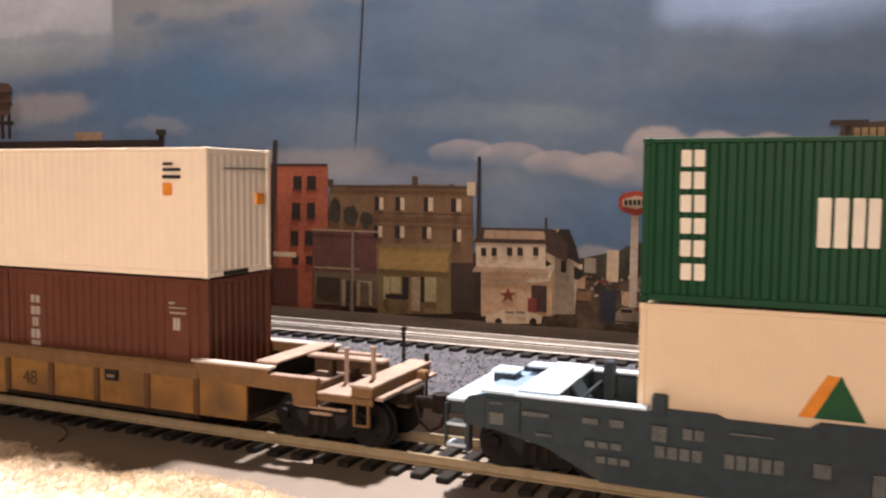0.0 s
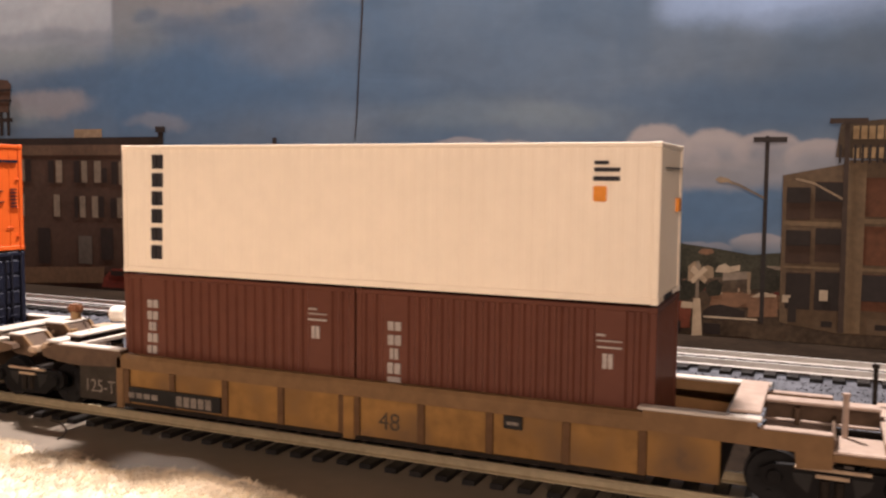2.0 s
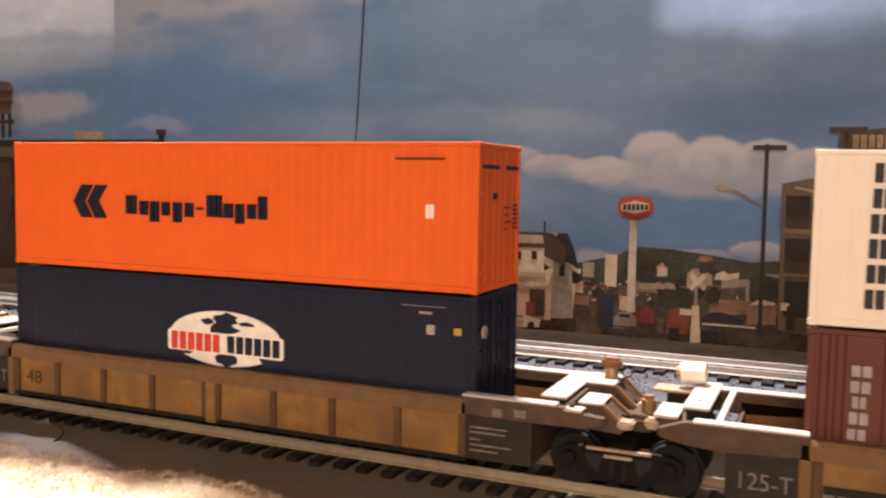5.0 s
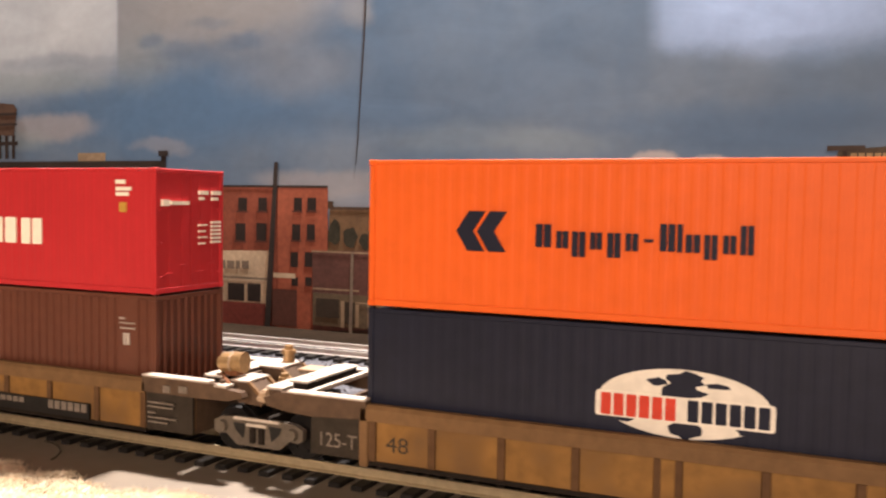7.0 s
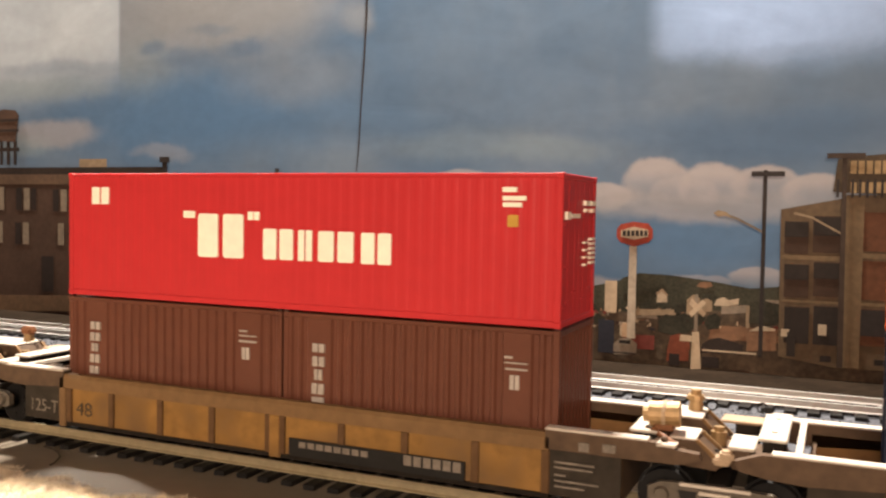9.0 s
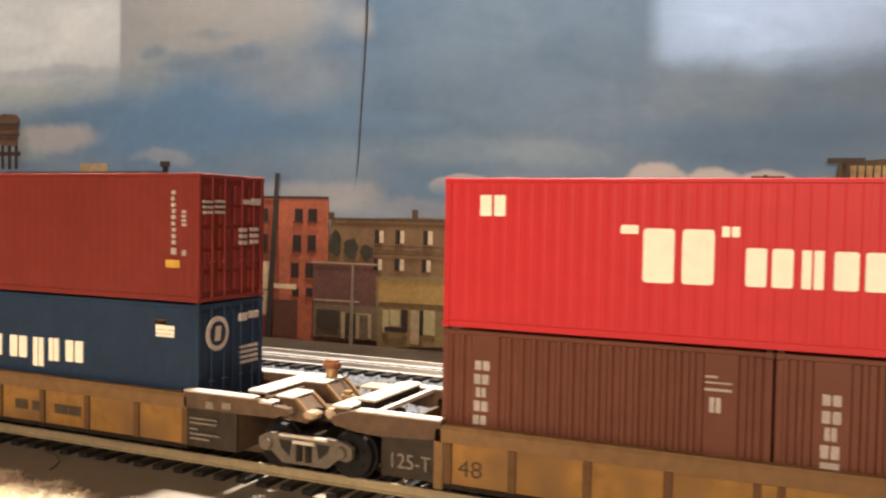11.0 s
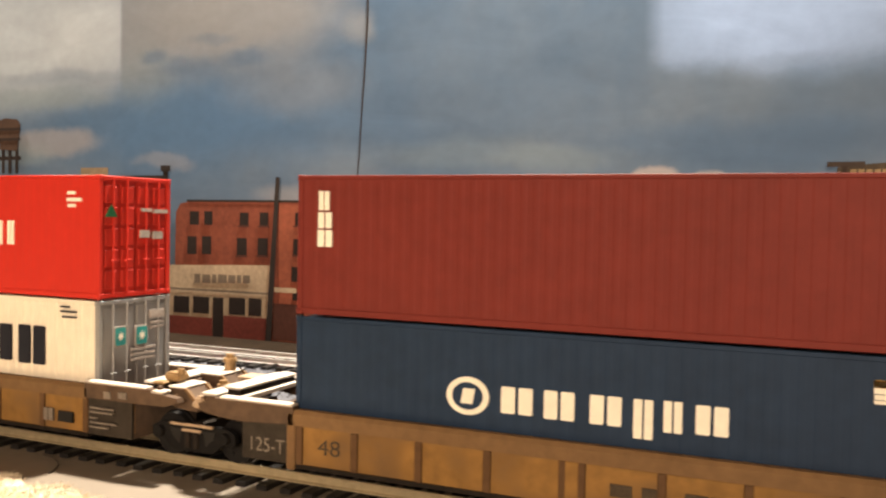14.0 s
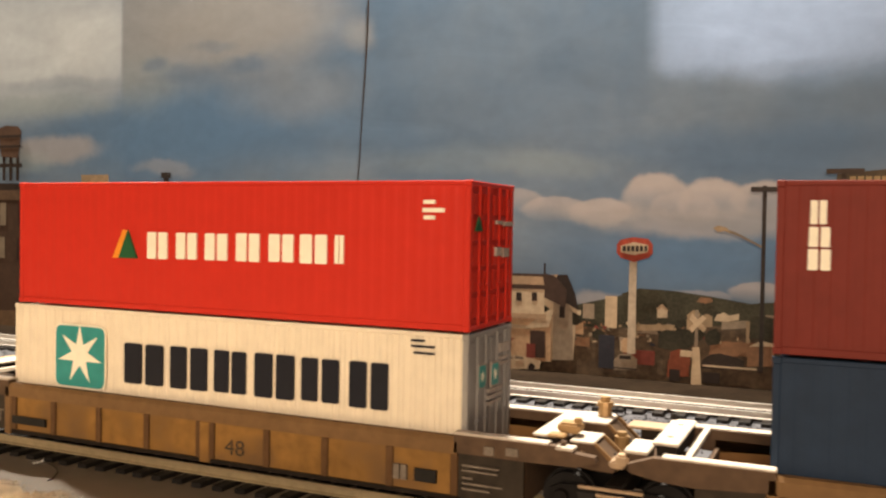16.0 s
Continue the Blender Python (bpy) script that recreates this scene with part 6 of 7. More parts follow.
REAR_TIP = [(-0.1386, 0.0181), (-0.1386, 0.0222), (-0.1618, 0.0222), (-0.1668, 0.0204), (-0.1662, 0.0186), (-0.1605, 0.0176), (-0.1537, 0.0172)]


def gusset(owner, x0, x1, y0, y1, top, foot, gear):
    """Boxed bracket: upright web, pale cap, slope down towards the pivot with two raised edges."""
    span = x1 + 0.0052
    web = part("bracket", prism_y([(x0, 0.0182), (x0, top), (x1, top), (span, foot), (span - 0.001, foot - 0.0012), (x0 + 0.002, 0.0172)], y0, y1), GRIME, owner)
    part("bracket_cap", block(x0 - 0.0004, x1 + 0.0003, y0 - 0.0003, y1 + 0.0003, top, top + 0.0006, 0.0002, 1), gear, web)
    for y in (y0 - 0.0002, y1 - 0.0008):
        part("slope_edge", prism_y([(x1 - 0.0002, top + 0.0002), (x1 + 0.0006, top + 0.0003), (span + 0.0007, foot + 0.0002), (span, foot - 0.0004)], y, y + 0.0010), SILL, web)
    part("bracket_bolt", rod(bmesh.new(), ((x0 + x1) / 2, y0 - 0.0006, (top + 0.0182) / 2), ((x0 + x1) / 2, y0 + 0.0002, (top + 0.0182) / 2), 0.0006, 8), PALE_TAN, web)


def ring(bm, c, r, thick=0.0002, n=12):
    """A small upright wire loop facing along the car."""
    pts = [(c[0] + r * math.cos(2 * math.pi * i / n), c[1], c[2] + r * math.sin(2 * math.pi * i / n)) for i in range(n + 1)]
    for a, b in zip(pts, pts[1:]):
        rod(bm, a, b, thick, 5)
    return bm


def pivot_front(owner, tank, valve_kind):
    """Front articulation: cross deck plate, two sloped brackets and brake gear over the shared truck."""
    part("deck_plate", block(0.0150, 0.0208, -0.0132, 0.0142, 0.0229, 0.0236, 0.0002, 1), LIT_TOP, owner)
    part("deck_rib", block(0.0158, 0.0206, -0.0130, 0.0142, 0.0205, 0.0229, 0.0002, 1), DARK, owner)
    gusset(owner, 0.0236, 0.0282, -0.0128, -0.0040, 0.0224, 0.0180, LIT_TOP)
    gusset(owner, 0.0198, 0.0272, 0.0032, 0.0136, 0.0232, 0.0184, LIT_TOP)
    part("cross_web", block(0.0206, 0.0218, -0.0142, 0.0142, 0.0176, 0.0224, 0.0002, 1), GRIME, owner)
    part("toe_plate", block(0.0212, 0.0252, -0.0174, -0.0140, 0.0214, 0.0222, 0.0002, 1), LIT_TOP, owner)
    part("toe_plate", block(0.0212, 0.0240, 0.0142, 0.0172, 0.0214, 0.0222, 0.0002, 1), LIT_TOP, owner)
    part("toe_step", block(0.0218, 0.0232, -0.0160, -0.0146, 0.0222, 0.0232, 0.0003, 1), GRIME, owner)
    part("centre_arm", prism_y([(0.0205, 0.0158), (0.0205, 0.0188), (0.0300, 0.0186), (0.0372, 0.0182), (0.0385, 0.0172), (0.0372, 0.0160)], -0.0056, 0.0056), GRIME, owner)
    part("arm_lug", block(0.0318, 0.0352, -0.0142, -0.0100, 0.0182, 0.0198, 0.0004, 2), PALE_TAN, owner)
    part("arm_lug", block(0.0322, 0.0350, 0.0040, 0.0075, 0.0182, 0.0196, 0.0004, 2), PALE_TAN, owner)
    valve = part("brake_valve", rod(bmesh.new(), (0.0250, 0.0106, 0.0236), (0.0250, 0.0106, 0.0262), 0.0017, 12, 0.0015), BRASSY, owner, "brass-coloured brake valve")
    if valve_kind:
        part("valve_cap", block(0.0228, 0.0274, 0.0088, 0.0120, 0.0260, 0.0284, 0.0006, 2), RUSTY, valve, "rust-brown valve cover")
    else:
        part("valve_cap", rod(bmesh.new(), (0.0250, 0.0106, 0.0262), (0.0250, 0.0106, 0.0272), 0.0021, 12, 0.0019), BRASSY, valve)
        part("valve_knob", rod(bmesh.new(), (0.0250, 0.0106, 0.0272), (0.0250, 0.0106, 0.0284), 0.0012, 10), BRASSY, valve)
    part("pipe_loop", ring(bmesh.new(), (0.0284, 0.0118, 0.0250), 0.0012), STEEL, owner)
    if tank:
        body = rod(bmesh.new(), (0.0184, -0.0092, 0.0262), (0.0246, -0.0088, 0.0266), 0.0027, 18)
        t = part("brake_cylinder", body, BRASSY, owner, "tan brake cylinder")
        part("cylinder_band", rod(bmesh.new(), (0.0212, -0.0090, 0.0264), (0.0219, -0.0090, 0.0264), 0.0029, 18), PALE_TAN, t)
        part("cylinder_cap", rod(bmesh.new(), (0.0172, -0.0092, 0.0261), (0.0185, -0.0092, 0.0262), 0.0017, 12), BRASSY, t)
        part("cylinder_foot", block(0.0196, 0.0236, -0.0112, -0.0068, 0.0232, 0.0246, 0.0003, 1), RUSTY, t)
        part("brake_pipe", rod(bmesh.new(), (0.0196, -0.0118, 0.0236), (0.0246, -0.0150, 0.0218), 0.0006, 8), RUSTY, t)
    elif valve_kind == 0:
        t = part("brake_lever", block(0.0196, 0.0246, -0.0106, -0.0062, 0.0236, 0.0258, 0.0005, 2), BRASSY, owner, "brass-coloured brake rigging")
        part("lever_pin", rod(bmesh.new(), (0.0238, -0.0086, 0.0254), (0.0238, -0.0086, 0.0268), 0.0009, 10), BRASSY, t)
        part("lever_foot", block(0.0182, 0.0222, -0.0136, -0.0104, 0.0230, 0.0238, 0.0003, 1), BRASSY, t)
    for y in (-0.0135, 0.0135):
        part("safety_chain", rod(bmesh.new(), (0.0220, y, 0.0212), (0.0335, y * 0.45, 0.0190), 0.0004, 6), STEEL, owner)


def pivot_rear(owner):
    """Rear articulation: ladder-like deck of cross plates, long strips and knobs."""
    part("deck_plate", block(-0.1630, -0.1576, -0.0122, 0.0132, 0.0236, 0.0243, 0.0002, 1), LIT_TOP, owner)
    part("deck_support", block(-0.1622, -0.1580, -0.0116, 0.0130, 0.0206, 0.0236, 0.0002, 1), DARK, owner)
    part("cross_bar", block(-0.1560, -0.1547, -0.0148, 0.0148, 0.0216, 0.0227, 0.0001, 1), LIT_TOP, owner)
    part("step_plate", block(-0.1684, -0.1634, -0.0142, -0.0030, 0.0217, 0.0225, 0.0002, 1), LIT_TOP, owner)
    part("step_web", block(-0.1676, -0.1640, -0.0138, -0.0034, 0.0178, 0.0217, 0.0002, 1), GRIME, owner)
    part("step_plate", block(-0.1720, -0.1632, 0.0056, 0.0118, 0.0226, 0.0233, 0.0002, 1), PALE_TAN, owner)
    part("step_web", block(-0.1690, -0.1640, 0.0062, 0.0110, 0.0178, 0.0226, 0.0002, 1), DARK, owner)
    part("centre_arm", prism_y([(-0.1580, 0.0160), (-0.1580, 0.0192), (-0.1660, 0.0190), (-0.1745, 0.0194), (-0.1758, 0.0184), (-0.1745, 0.0162)], -0.0046, 0.0046), GRIME, owner)
    pin = part("pivot_pin", rod(bmesh.new(), (-0.1716, -0.0010, 0.0190), (-0.1716, -0.0010, 0.0222), 0.0017, 14), BRASSY, owner, "brass-coloured pivot pin")
    part("pin_head", rod(bmesh.new(), (-0.1716, -0.0010, 0.0220), (-0.1716, -0.0010, 0.0232), 0.0011, 10), BRASSY, pin)
    part("hook_block", block(-0.1700, -0.1672, -0.0150, -0.0118, 0.0192, 0.0214, 0.0005, 2), PALE_TAN, owner)
    part("hand_valve", rod(bmesh.new(), (-0.1627, 0.0124, 0.0243), (-0.1627, 0.0124, 0.0256), 0.0008, 10), STEEL, owner)
    part("pipe_loop", ring(bmesh.new(), (-0.1640, 0.0126, 0.0252), 0.0011), STEEL, owner)
    for y in (-0.0060, 0.0070):
        part("deck_bolt", rod(bmesh.new(), (-0.1603, y, 0.0242), (-0.1603, y, 0.0246), 0.0006, 8), LIT_TOP, owner)


def well_unit(k, label, marks, has_tank=False, lead=False):
    u = thing("well_car", label, "railway car", "yellow articulated well cars")
    side_wall(u, -0.1400, -0.0010, (0.0030, 0.0180, 0.0345, 0.0510, 0.0680, 0.0720, 0.0885, 0.1050, 0.1222, 0.1382))
    part("centre_post", block(-0.0716, -0.0684, -0.0172, -0.0163, 0.0074, 0.0178, 0.0003, 1), YELLOW, u)
    part("end_post", block(-0.1404, -0.1380, -0.0173, -0.0163, 0.0070, 0.0185, 0.0003, 1), SILL, u)
    end_side(u, -0.1386, -0.1537, REAR_TIP, -1)
    pivot_rear(u)
    words("125-T", -0.1510, 0.0104, 0.0034, -0.01675, FADED, u, 0.0098)
    bars(u, marks, -0.0165, FADED)
    if k == 0:
        tank = part("air_tank", rod(bmesh.new(), (-0.1664, 0.0098, 0.0266), (-0.1610, 0.0098, 0.0270), 0.0024, 16), INK["plate"], u, "cream air tank")
        part("tank_cap", rod(bmesh.new(), (-0.1674, 0.0098, 0.0265), (-0.1663, 0.0098, 0.0266), 0.0016, 12), BRASSY, tank)
    if lead:
        lead_end(u)
        truck(u, 0.0338, tone=TRUCK_BLACK)
    else:
        end_side(u, -0.0018, 0.0142, FRONT_TIP, 1)
        pivot_front(u, has_tank, 1 if k == 3 else 2 if k == 1 else 0)
        truck(u, 0.0325, tone=TRUCK_BLACK if k in (1, 4) else TRUCK)
        bars(u, [("line", 0.0004, 0.0089, 0.0162, 0.0159), ("line", 0.0004, 0.0086, 0.0152, 0.0148),
    ("line", 0.0005, 0.0029, 0.0129, 0.0132), ("line", 0.0005, 0.0099, 0.0124, 0.0120),
    ("line", 0.0005, 0.0069, 0.0109, 0.0108), ("line", 0.0055, 0.0077, 0.0186, 0.0204),
    ("line", 0.0105, 0.0132, 0.0190, 0.0207)], -0.0167, FADED)
    MOVERS.append((u, UNITS[k]))
    return u


def lead_end(u):
    """The train unit's own leading end: stepped sill over a truck, deck plates, end beam, steps, brake staff and coupler."""
    sill = [(-0.0018, 0.0182), (-0.0018, 0.0222), (0.0200, 0.0222), (0.0202, 0.0209), (0.0337, 0.0209), (0.0337, 0.0146), (0.0274, 0.0142), (0.0270, 0.0173), (0.0134, 0.0176)]
    for s in (-1, 1):
        def slab(name, x0, x1, ya, yb, z0, z1, paint_of, owner=u):
            return part(name, block(x0, x1, min(s * ya, s * yb), max(s * ya, s * yb), z0, z1, 0.0002, 1), paint_of, owner)
        slab("end_plate", -0.0010, 0.0134, 0.0158, 0.0166, 0.0085, 0.0184, YELLOW)
        part("end_chord", prism_y(sill, min(s * 0.0150, s * 0.0171), max(s * 0.0150, s * 0.0171)), SILL, u)
        slab("chord_top", -0.0029, 0.0209, 0.0146, 0.0175, 0.0222, 0.0229, LIT_TOP)
        slab("sill_top", 0.0205, 0.0336, 0.0148, 0.0171, 0.0209, 0.0213, WEATHERED_LIT)
        slab("inner_wall", -0.0010, 0.0134, 0.0150, 0.0157, 0.0090, 0.0200, YELLOW_IN)
        side = slab("side_step", 0.0434, 0.0440, 0.0156, 0.0168, 0.0108, 0.0178, SILL)
        slab("step_rung", 0.0440, 0.0471, 0.0156, 0.0168, 0.0108, 0.0114, SILL, side)
        slab("step_rail", 0.0471, 0.0477, 0.0156, 0.0168, 0.0108, 0.0178, SILL, side)
    part("end_bulkhead", block(0.0124, 0.0134, -0.0157, 0.0157, 0.0085, 0.0184), DARK, u)
    # pan added out of sight as a light stop under the lead end
    part("floor_pan", block(-0.0010, 0.0134, -0.0157, 0.0157, 0.0090, 0.0096), GRIME, u)
    part("deck_plate", block(0.0146, 0.0206, -0.0140, 0.0146, 0.0229, 0.0236, 0.0002, 1), WEATHERED_LIT, u)
    part("deck_rib", block(0.0152, 0.0166, -0.0130, 0.0142, 0.0180, 0.0229, 0.0002, 1), DARK, u)
    part("long_bar", block(0.0200, 0.0425, 0.0006, 0.0046, 0.0222, 0.0230, 0.0002, 1), WEATHERED_LIT, u)
    part("bar_web", block(0.0206, 0.0425, 0.0036, 0.0044, 0.0184, 0.0222, 0.0001, 1), GRIME, u)
    part("platform", block(0.0337, 0.0428, -0.0168, -0.0050, 0.0176, 0.0182, 0.0002, 1), WEATHERED_LIT, u)
    part("inner_platform", block(0.0200, 0.0425, 0.0046, 0.0160, 0.0174, 0.0180, 0.0002, 1), WEATHERED_LIT, u)
    part("inner_platform", block(0.0206, 0.0335, -0.0040, 0.0036, 0.0170, 0.0178, 0.0002, 1), WEATHERED_LIT, u)
    part("platform_skirt", block(0.0337, 0.0486, -0.0166, -0.0156, 0.0160, 0.0176, 0.0002, 1), SILL, u)
    part("cross_web", block(0.0334, 0.0342, -0.0150, 0.0150, 0.0150, 0.0200, 0.0002, 1), GRIME, u)
    part("gear_box", block(0.0300, 0.0334, 0.0058, 0.0092, 0.0180, 0.0212, 0.0003, 1), GRIME, u)
    part("gear_post", block(0.0262, 0.0274, 0.0010, 0.0036, 0.0178, 0.0214, 0.0002, 1), GRIME, u)
    part("centre_sill", block(0.0200, 0.0520, -0.0050, 0.0050, 0.0140, 0.0172, 0.0003, 1), DARK, u)
    part("end_beam", block(0.0424, 0.0488, -0.0166, 0.0166, 0.0200, 0.0208, 0.0002, 1), WEATHERED_LIT, u)
    part("beam_web", block(0.0428, 0.0484, -0.0164, 0.0164, 0.0176, 0.0200, 0.0002, 1), SILL, u)
    part("beam_lip", block(0.0484, 0.0505, -0.0150, 0.0160, 0.0170, 0.0180, 0.0002, 1), WEATHERED_LIT, u)
    part("striker", block(0.0484, 0.0520, -0.0040, 0.0040, 0.0130, 0.0172, 0.0003, 1), GRIME, u)
    part("end_bracket", block(0.0486, 0.0512, 0.0070, 0.0098, 0.0172, 0.0200, 0.0003, 1), SILL, u)
    for x, y, z0, z1 in ((0.0358, -0.0060, 0.0182, 0.0265), (0.0452, -0.0096, 0.0208, 0.0282)):
        post = part("grab_post", rod(bmesh.new(), (x, y, z0), (x, y, z1), 0.0006, 8), WEATHERED_LIT, u)
        part("post_cap", rod(bmesh.new(), (x, y, z1), (x, y, z1 + 0.0006), 0.0008, 8), WEATHERED_LIT, post)
    staff = part("brake_staff", rod(bmesh.new(), (0.0418, 0.0138, 0.0180), (0.0418, 0.0138, 0.0290), 0.0005, 8), DARK, u, "dark upright brake staff")
    part("staff_cap", rod(bmesh.new(), (0.0418, 0.0138, 0.0288), (0.0418, 0.0138, 0.0297), 0.0008, 8), DARK, staff)
    part("corner_staff", rod(bmesh.new(), (0.0476, 0.0158, 0.0208), (0.0476, 0.0158, 0.0228), 0.0007, 8), DARK, u)
    knuckle = part("coupler", block(0.0515, 0.0580, -0.0014, 0.0014, 0.0128, 0.0154, 0.0004, 2), DARK, u, "dark knuckle coupler")
    part("knuckle", rod(bmesh.new(), (0.0586, 0.0008, 0.0120), (0.0586, 0.0008, 0.0164), 0.0024, 12), DARK, knuckle)
    hose = bmesh.new()
    pts = [(0.0535, -0.0035, 0.0150), (0.0548, -0.0038, 0.0105), (0.0575, -0.0038, 0.0082), (0.0602, -0.0035, 0.0095), (0.0615, -0.0032, 0.0135)]
    for a, b in zip(pts, pts[1:]):
        rod(hose, a, b, 0.0005, 6)
    part("air_hose", hose, DARK, u, "dark curved air hose")


# worn, stained tan, made lighter for the lamplight on the lead end's tops
WEATHERED_LIT = surface("weathered_lit_plate", (0.34, 0.255, 0.20), 0.6, vary=0.2, grain=380, stain=(0.28, 0.2, 0.145), stain_at=0.68)

panel_m = [("panel", -0.1358, -0.1066, 0.0092, 0.0132)]
well_unit(0, "weathered yellow well car carrying white and brown containers", panel_m + [("panel", -0.1367, -0.1066, 0.0127, 0.0128), ("pale", -0.1359, -0.1257, 0.0104, 0.0118),
    ("pale", -0.1202, -0.1088, 0.0097, 0.0123), ("48", -0.0627, -0.0565, 0.0104, 0.0150),
    ("panel", -0.0316, -0.0274, 0.0148, 0.0176), ("pale", -0.0309, -0.0281, 0.0157, 0.0164)][1:], lead=True)
well_unit(1, "weathered yellow well car carrying orange and navy containers", [("48", -0.1340, -0.1275, 0.0108, 0.0150)])
well_unit(2, "weathered yellow well car with a black nameboard on its side", [("panel", -0.0656, -0.0200, 0.0086, 0.0128)] + [m for m in [("48", -0.1350, -0.1285, 0.0103, 0.0146), ("panel", -0.0659, -0.0518, 0.0118, 0.0131),
    ("pale", -0.0627, -0.0435, 0.0108, 0.0122), ("pale", -0.0348, -0.0203, 0.0103, 0.0126)] if m[0] != "panel"], has_tank=True)
unit_blue = well_unit(3, "weathered yellow well car carrying rust-red and blue containers", [("48", -0.1323, -0.1254, 0.0112, 0.0155), ("smear", -0.0622, -0.0368, 0.0113, 0.0140)][:1])
for x in (-0.0620, -0.0555, -0.0470, -0.0420):
    part("faded_mark", flat([(x, 0.0116), (x + 0.0045, 0.0116), (x + 0.0045, 0.0142), (x, 0.0142)], -0.0165, 0.0002), FADED_BLACK, unit_blue)
well_unit(4, "weathered yellow well car carrying scarlet and off-white containers", [("48", -0.0644, -0.0577, 0.0099, 0.0143), ("panel", -0.1372, -0.1245, 0.0104, 0.0125),
    ("panel", -0.0113, -0.0059, 0.0107, 0.0136), ("pale", -0.0165, -0.0128, 0.0106, 0.0140)], has_tank=False)


def blue_car():
    """The blue-grey well car ahead: side sheet with a cut over its truck, stepped top, coupler end and a deck coloured
    pale for lamp glare.
    """
    c = thing("blue_well_car", "dull blue-grey well car, its end deck coloured pale for lamp glare", "railway car")
    x0, x1 = -0.1765, 0.012
    for s in (-1, 1):
        a, b = min(s * 0.0160, s * 0.0170), max(s * 0.0160, s * 0.0170)
        pts = [(x0, 0.0150), (x0 + 0.006, 0.0145), (x0 + 0.018, 0.0120), (x0 + 0.030, 0.0062), (x1, 0.0062), (x1, 0.0235), (-0.105, 0.0235), (-0.107, 0.0222), (-0.122, 0.0222), (-0.124, 0.0230), (-0.134, 0.0230), (-0.136, 0.0222), (x0 + 0.004, 0.0222), (x0, 0.0212)]
        side = part("side_sheet", prism_y(pts, a, b), CARBLUE, c)
        part("chord_top", block(-0.1656, -0.1372, min(s * 0.0146, s * 0.0174), max(s * 0.0146, s * 0.0174), 0.0223, 0.0230, 0.0002, 1), LIT_BLUE_TOP, side)
        part("stake", block(-0.1365, -0.1335, min(s * 0.0150, s * 0.0174), max(s * 0.0150, s * 0.0174), 0.0215, 0.0258, 0.0003, 1), CARBLUE, side)
        part("inner_wall", block(-0.1560, x1, min(s * 0.0153, s * 0.0159), max(s * 0.0153, s * 0.0159), 0.0100, 0.0215), CARBLUE, c)
        part("ladder_rail", block(x0 - 0.001, x0 + 0.0002, min(s * 0.0140, s * 0.0166), max(s * 0.0140, s * 0.0166), 0.0085, 0.0205, 0.0002, 1), CARBLUE, c)
    part("deck_plate", block(-0.1656, -0.1562, -0.0158, 0.0160, 0.0231, 0.0238, 0.0002, 1), LIT_BLUE_TOP, c)
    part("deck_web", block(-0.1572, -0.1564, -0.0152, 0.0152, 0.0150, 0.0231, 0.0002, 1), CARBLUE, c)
    part("deck_strip", block(-0.1736, -0.1656, -0.0172, -0.0128, 0.0225, 0.0232, 0.0002, 1), LIT_BLUE_TOP, c)
    part("deck_strip", block(-0.1722, -0.1656, 0.0118, 0.0168, 0.0225, 0.0232, 0.0002, 1), LIT_BLUE_TOP, c)
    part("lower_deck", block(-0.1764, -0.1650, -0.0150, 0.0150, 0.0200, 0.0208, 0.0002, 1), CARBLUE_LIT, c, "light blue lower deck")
    part("raised_plate", block(-0.1790, -0.1726, 0.0042, 0.0108, 0.0221, 0.0228, 0.0002, 1), LIT_BLUE_TOP, c)
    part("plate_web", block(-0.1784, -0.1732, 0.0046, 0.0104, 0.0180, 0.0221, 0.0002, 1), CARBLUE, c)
    part("end_platform", block(-0.1826, -0.1762, -0.0148, 0.0150, 0.0192, 0.0200, 0.0002, 1), LIT_BLUE_TOP, c)
    part("platform_beam", block(-0.1818, -0.1766, -0.0145, 0.0145, 0.0165, 0.0192, 0.0002, 1), CARBLUE, c)
    for z in (0.0095, 0.0142):
        part("step_plate", block(-0.1816, -0.1770, -0.0168, -0.0128, z, z + 0.0007, 0.0001, 1), LIT_BLUE_TOP, c)
    part("step_rail", block(-0.1822, -0.1815, -0.0168, -0.0156, 0.0090, 0.0192, 0.0002, 1), CARBLUE, c)
    part("side_box", block(-0.1724, -0.1642, -0.0175, -0.0168, 0.0146, 0.0216, 0.0002, 1), CARBLUE, c)
    part("slope_plate", prism_y([(-0.1562, 0.0236), (-0.1530, 0.0190), (-0.1534, 0.0186), (-0.1566, 0.0230)], -0.0060, 0.0020), CARBLUE, c)
    part("end_post", block(-0.1528, -0.1502, 0.0100, 0.0128, 0.0150, 0.0262, 0.0003, 1), CARBLUE, c)
    part("cross_strut", block(-0.1545, -0.1538, -0.0150, 0.0150, 0.0196, 0.0206, 0.0001, 1), CARBLUE, c)
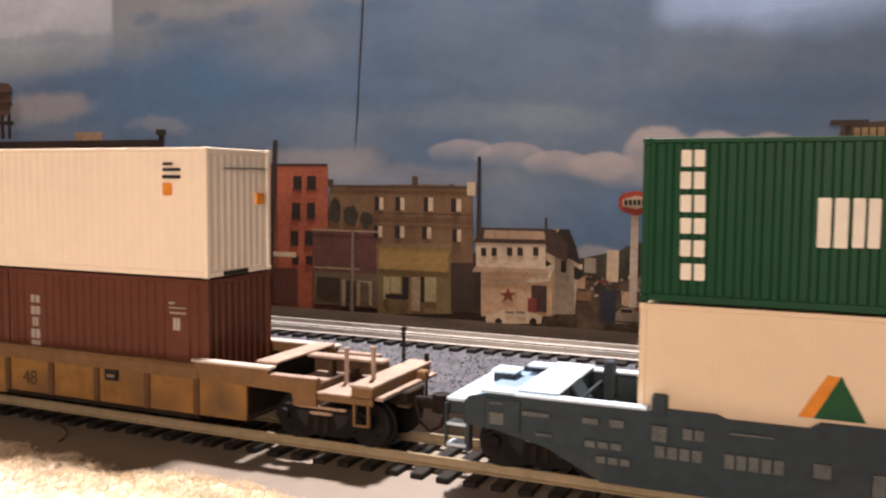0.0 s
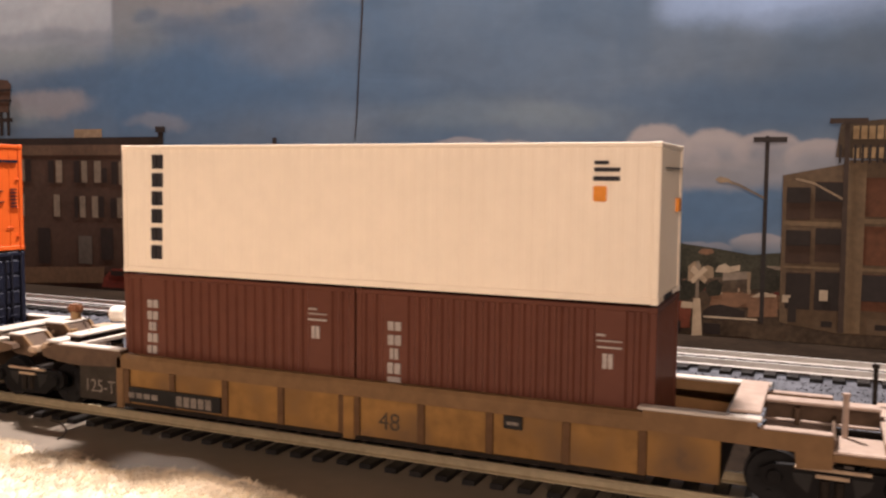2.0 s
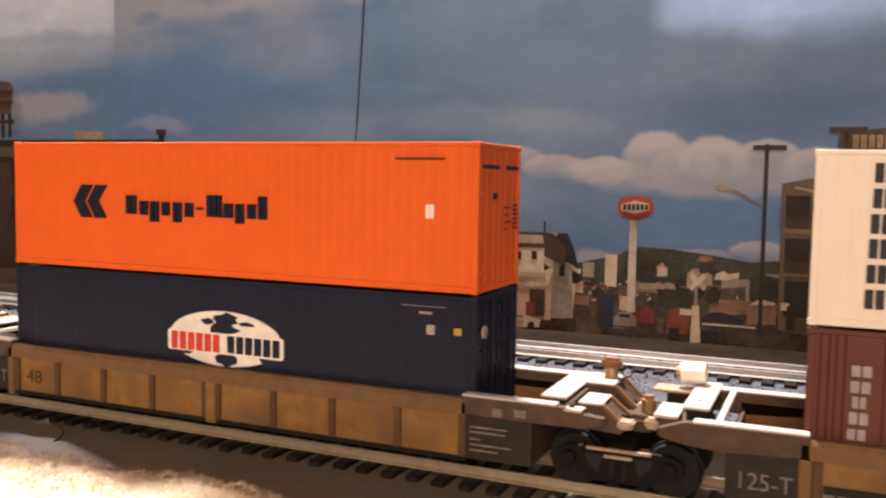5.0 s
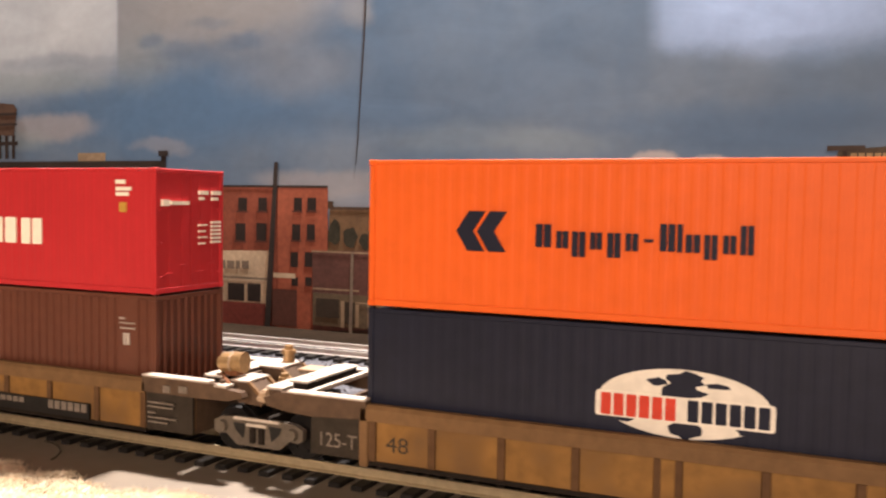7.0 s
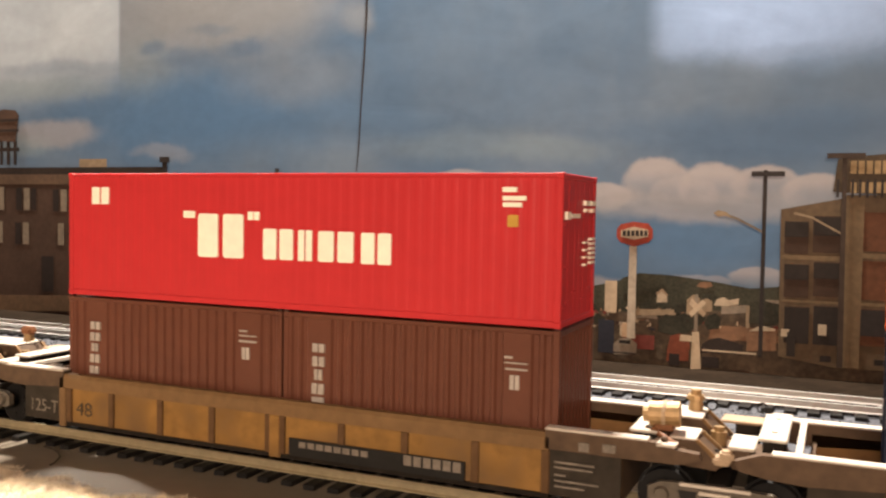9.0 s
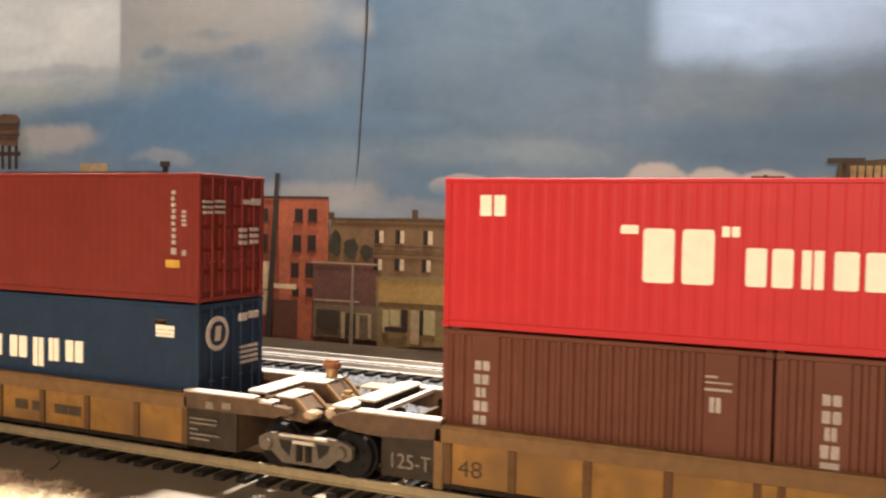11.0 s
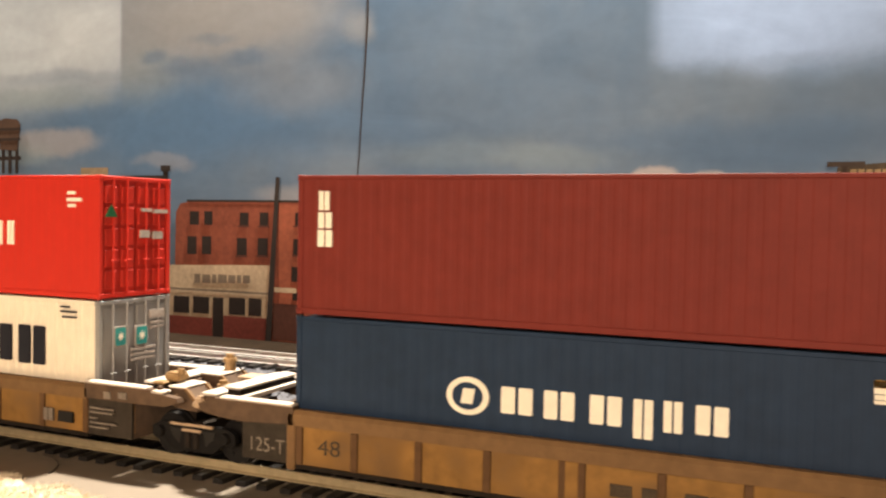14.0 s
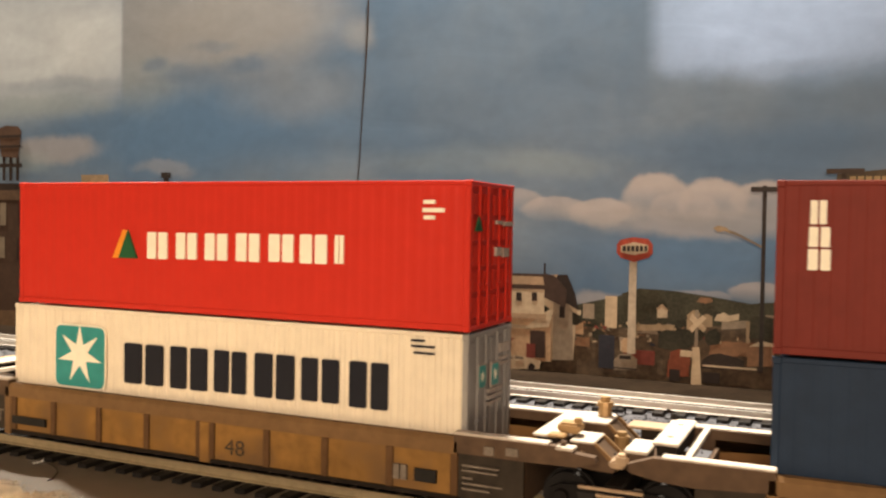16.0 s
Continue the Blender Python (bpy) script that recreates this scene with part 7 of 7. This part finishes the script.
    # unseen pan, added to keep light from passing through the open end
    part("floor_pan", block(-0.1570, -0.1460, -0.0153, 0.0153, 0.0104, 0.0110), CARBLUE, c)
    part("well_floor", block(x0 + 0.03, x1, -0.0153, 0.0153, 0.0110, 0.0162), DARK, c)
    part("coupler", block(x0 - 0.0140, x0 - 0.006, -0.0012, 0.0012, 0.0125, 0.0152, 0.0004, 2), DARK, c)
    truck(c, x0 + 0.016, tone=TRUCK_BLACK)
    bars(c, [("pale", -0.1711, -0.1682, 0.0203, 0.0208), ("pale", -0.1637, -0.1578, 0.0186, 0.0195),
    ("pale", -0.1711, -0.1679, 0.0159, 0.0185), ("pale", -0.1605, -0.1570, 0.0146, 0.0151),
    ("pale", -0.1505, -0.1472, 0.0184, 0.0196), ("pale", -0.1448, -0.1419, 0.0183, 0.0198),
    ("pale", -0.1362, -0.1333, 0.0165, 0.0197), ("pale", -0.1301, -0.1255, 0.0175, 0.0197),
    ("pale", -0.1499, -0.1418, 0.0136, 0.0149), ("pale", -0.1475, -0.1400, 0.0105, 0.0119),
    ("pale", -0.1355, -0.1258, 0.0132, 0.0156), ("pale", -0.1221, -0.1107, 0.0128, 0.0156),
    ("pale", -0.1213, -0.1132, 0.0198, 0.0200), ("pale", -0.1060, -0.1030, 0.0132, 0.0159),
    ("pale", -0.0959, -0.0936, 0.0110, 0.0151)], -0.0168, FADED_BLUE)
    MOVERS.append((c, 0.249))


# brighter copy of the car's blue, for the deck under the lamp
CARBLUE_LIT = surface("lit_blue_deck", (0.20, 0.30, 0.42), 0.5, vary=0.1, grain=350)
FADED_BLUE = surface("faded_blue_white", (0.115, 0.125, 0.12), 0.7, vary=0.3, grain=1500)
blue_car()


def motions():
    for ob, x in MOVERS:
        walk(ob, [(t, pose(x + s, TRACK, 0)) for t, s in TRAIN])
    times = [k / 10 for k in range(161)]
    way = np.interp(times, [t for t, _ in TRAIN], [s for _, s in TRAIN])
    for w, x, z in WHEELS:
        walk(w, [(t, pose(x, 0, z, 0, math.degrees(s / 0.0057), 0)) for t, s in zip(times, way)])


motions()
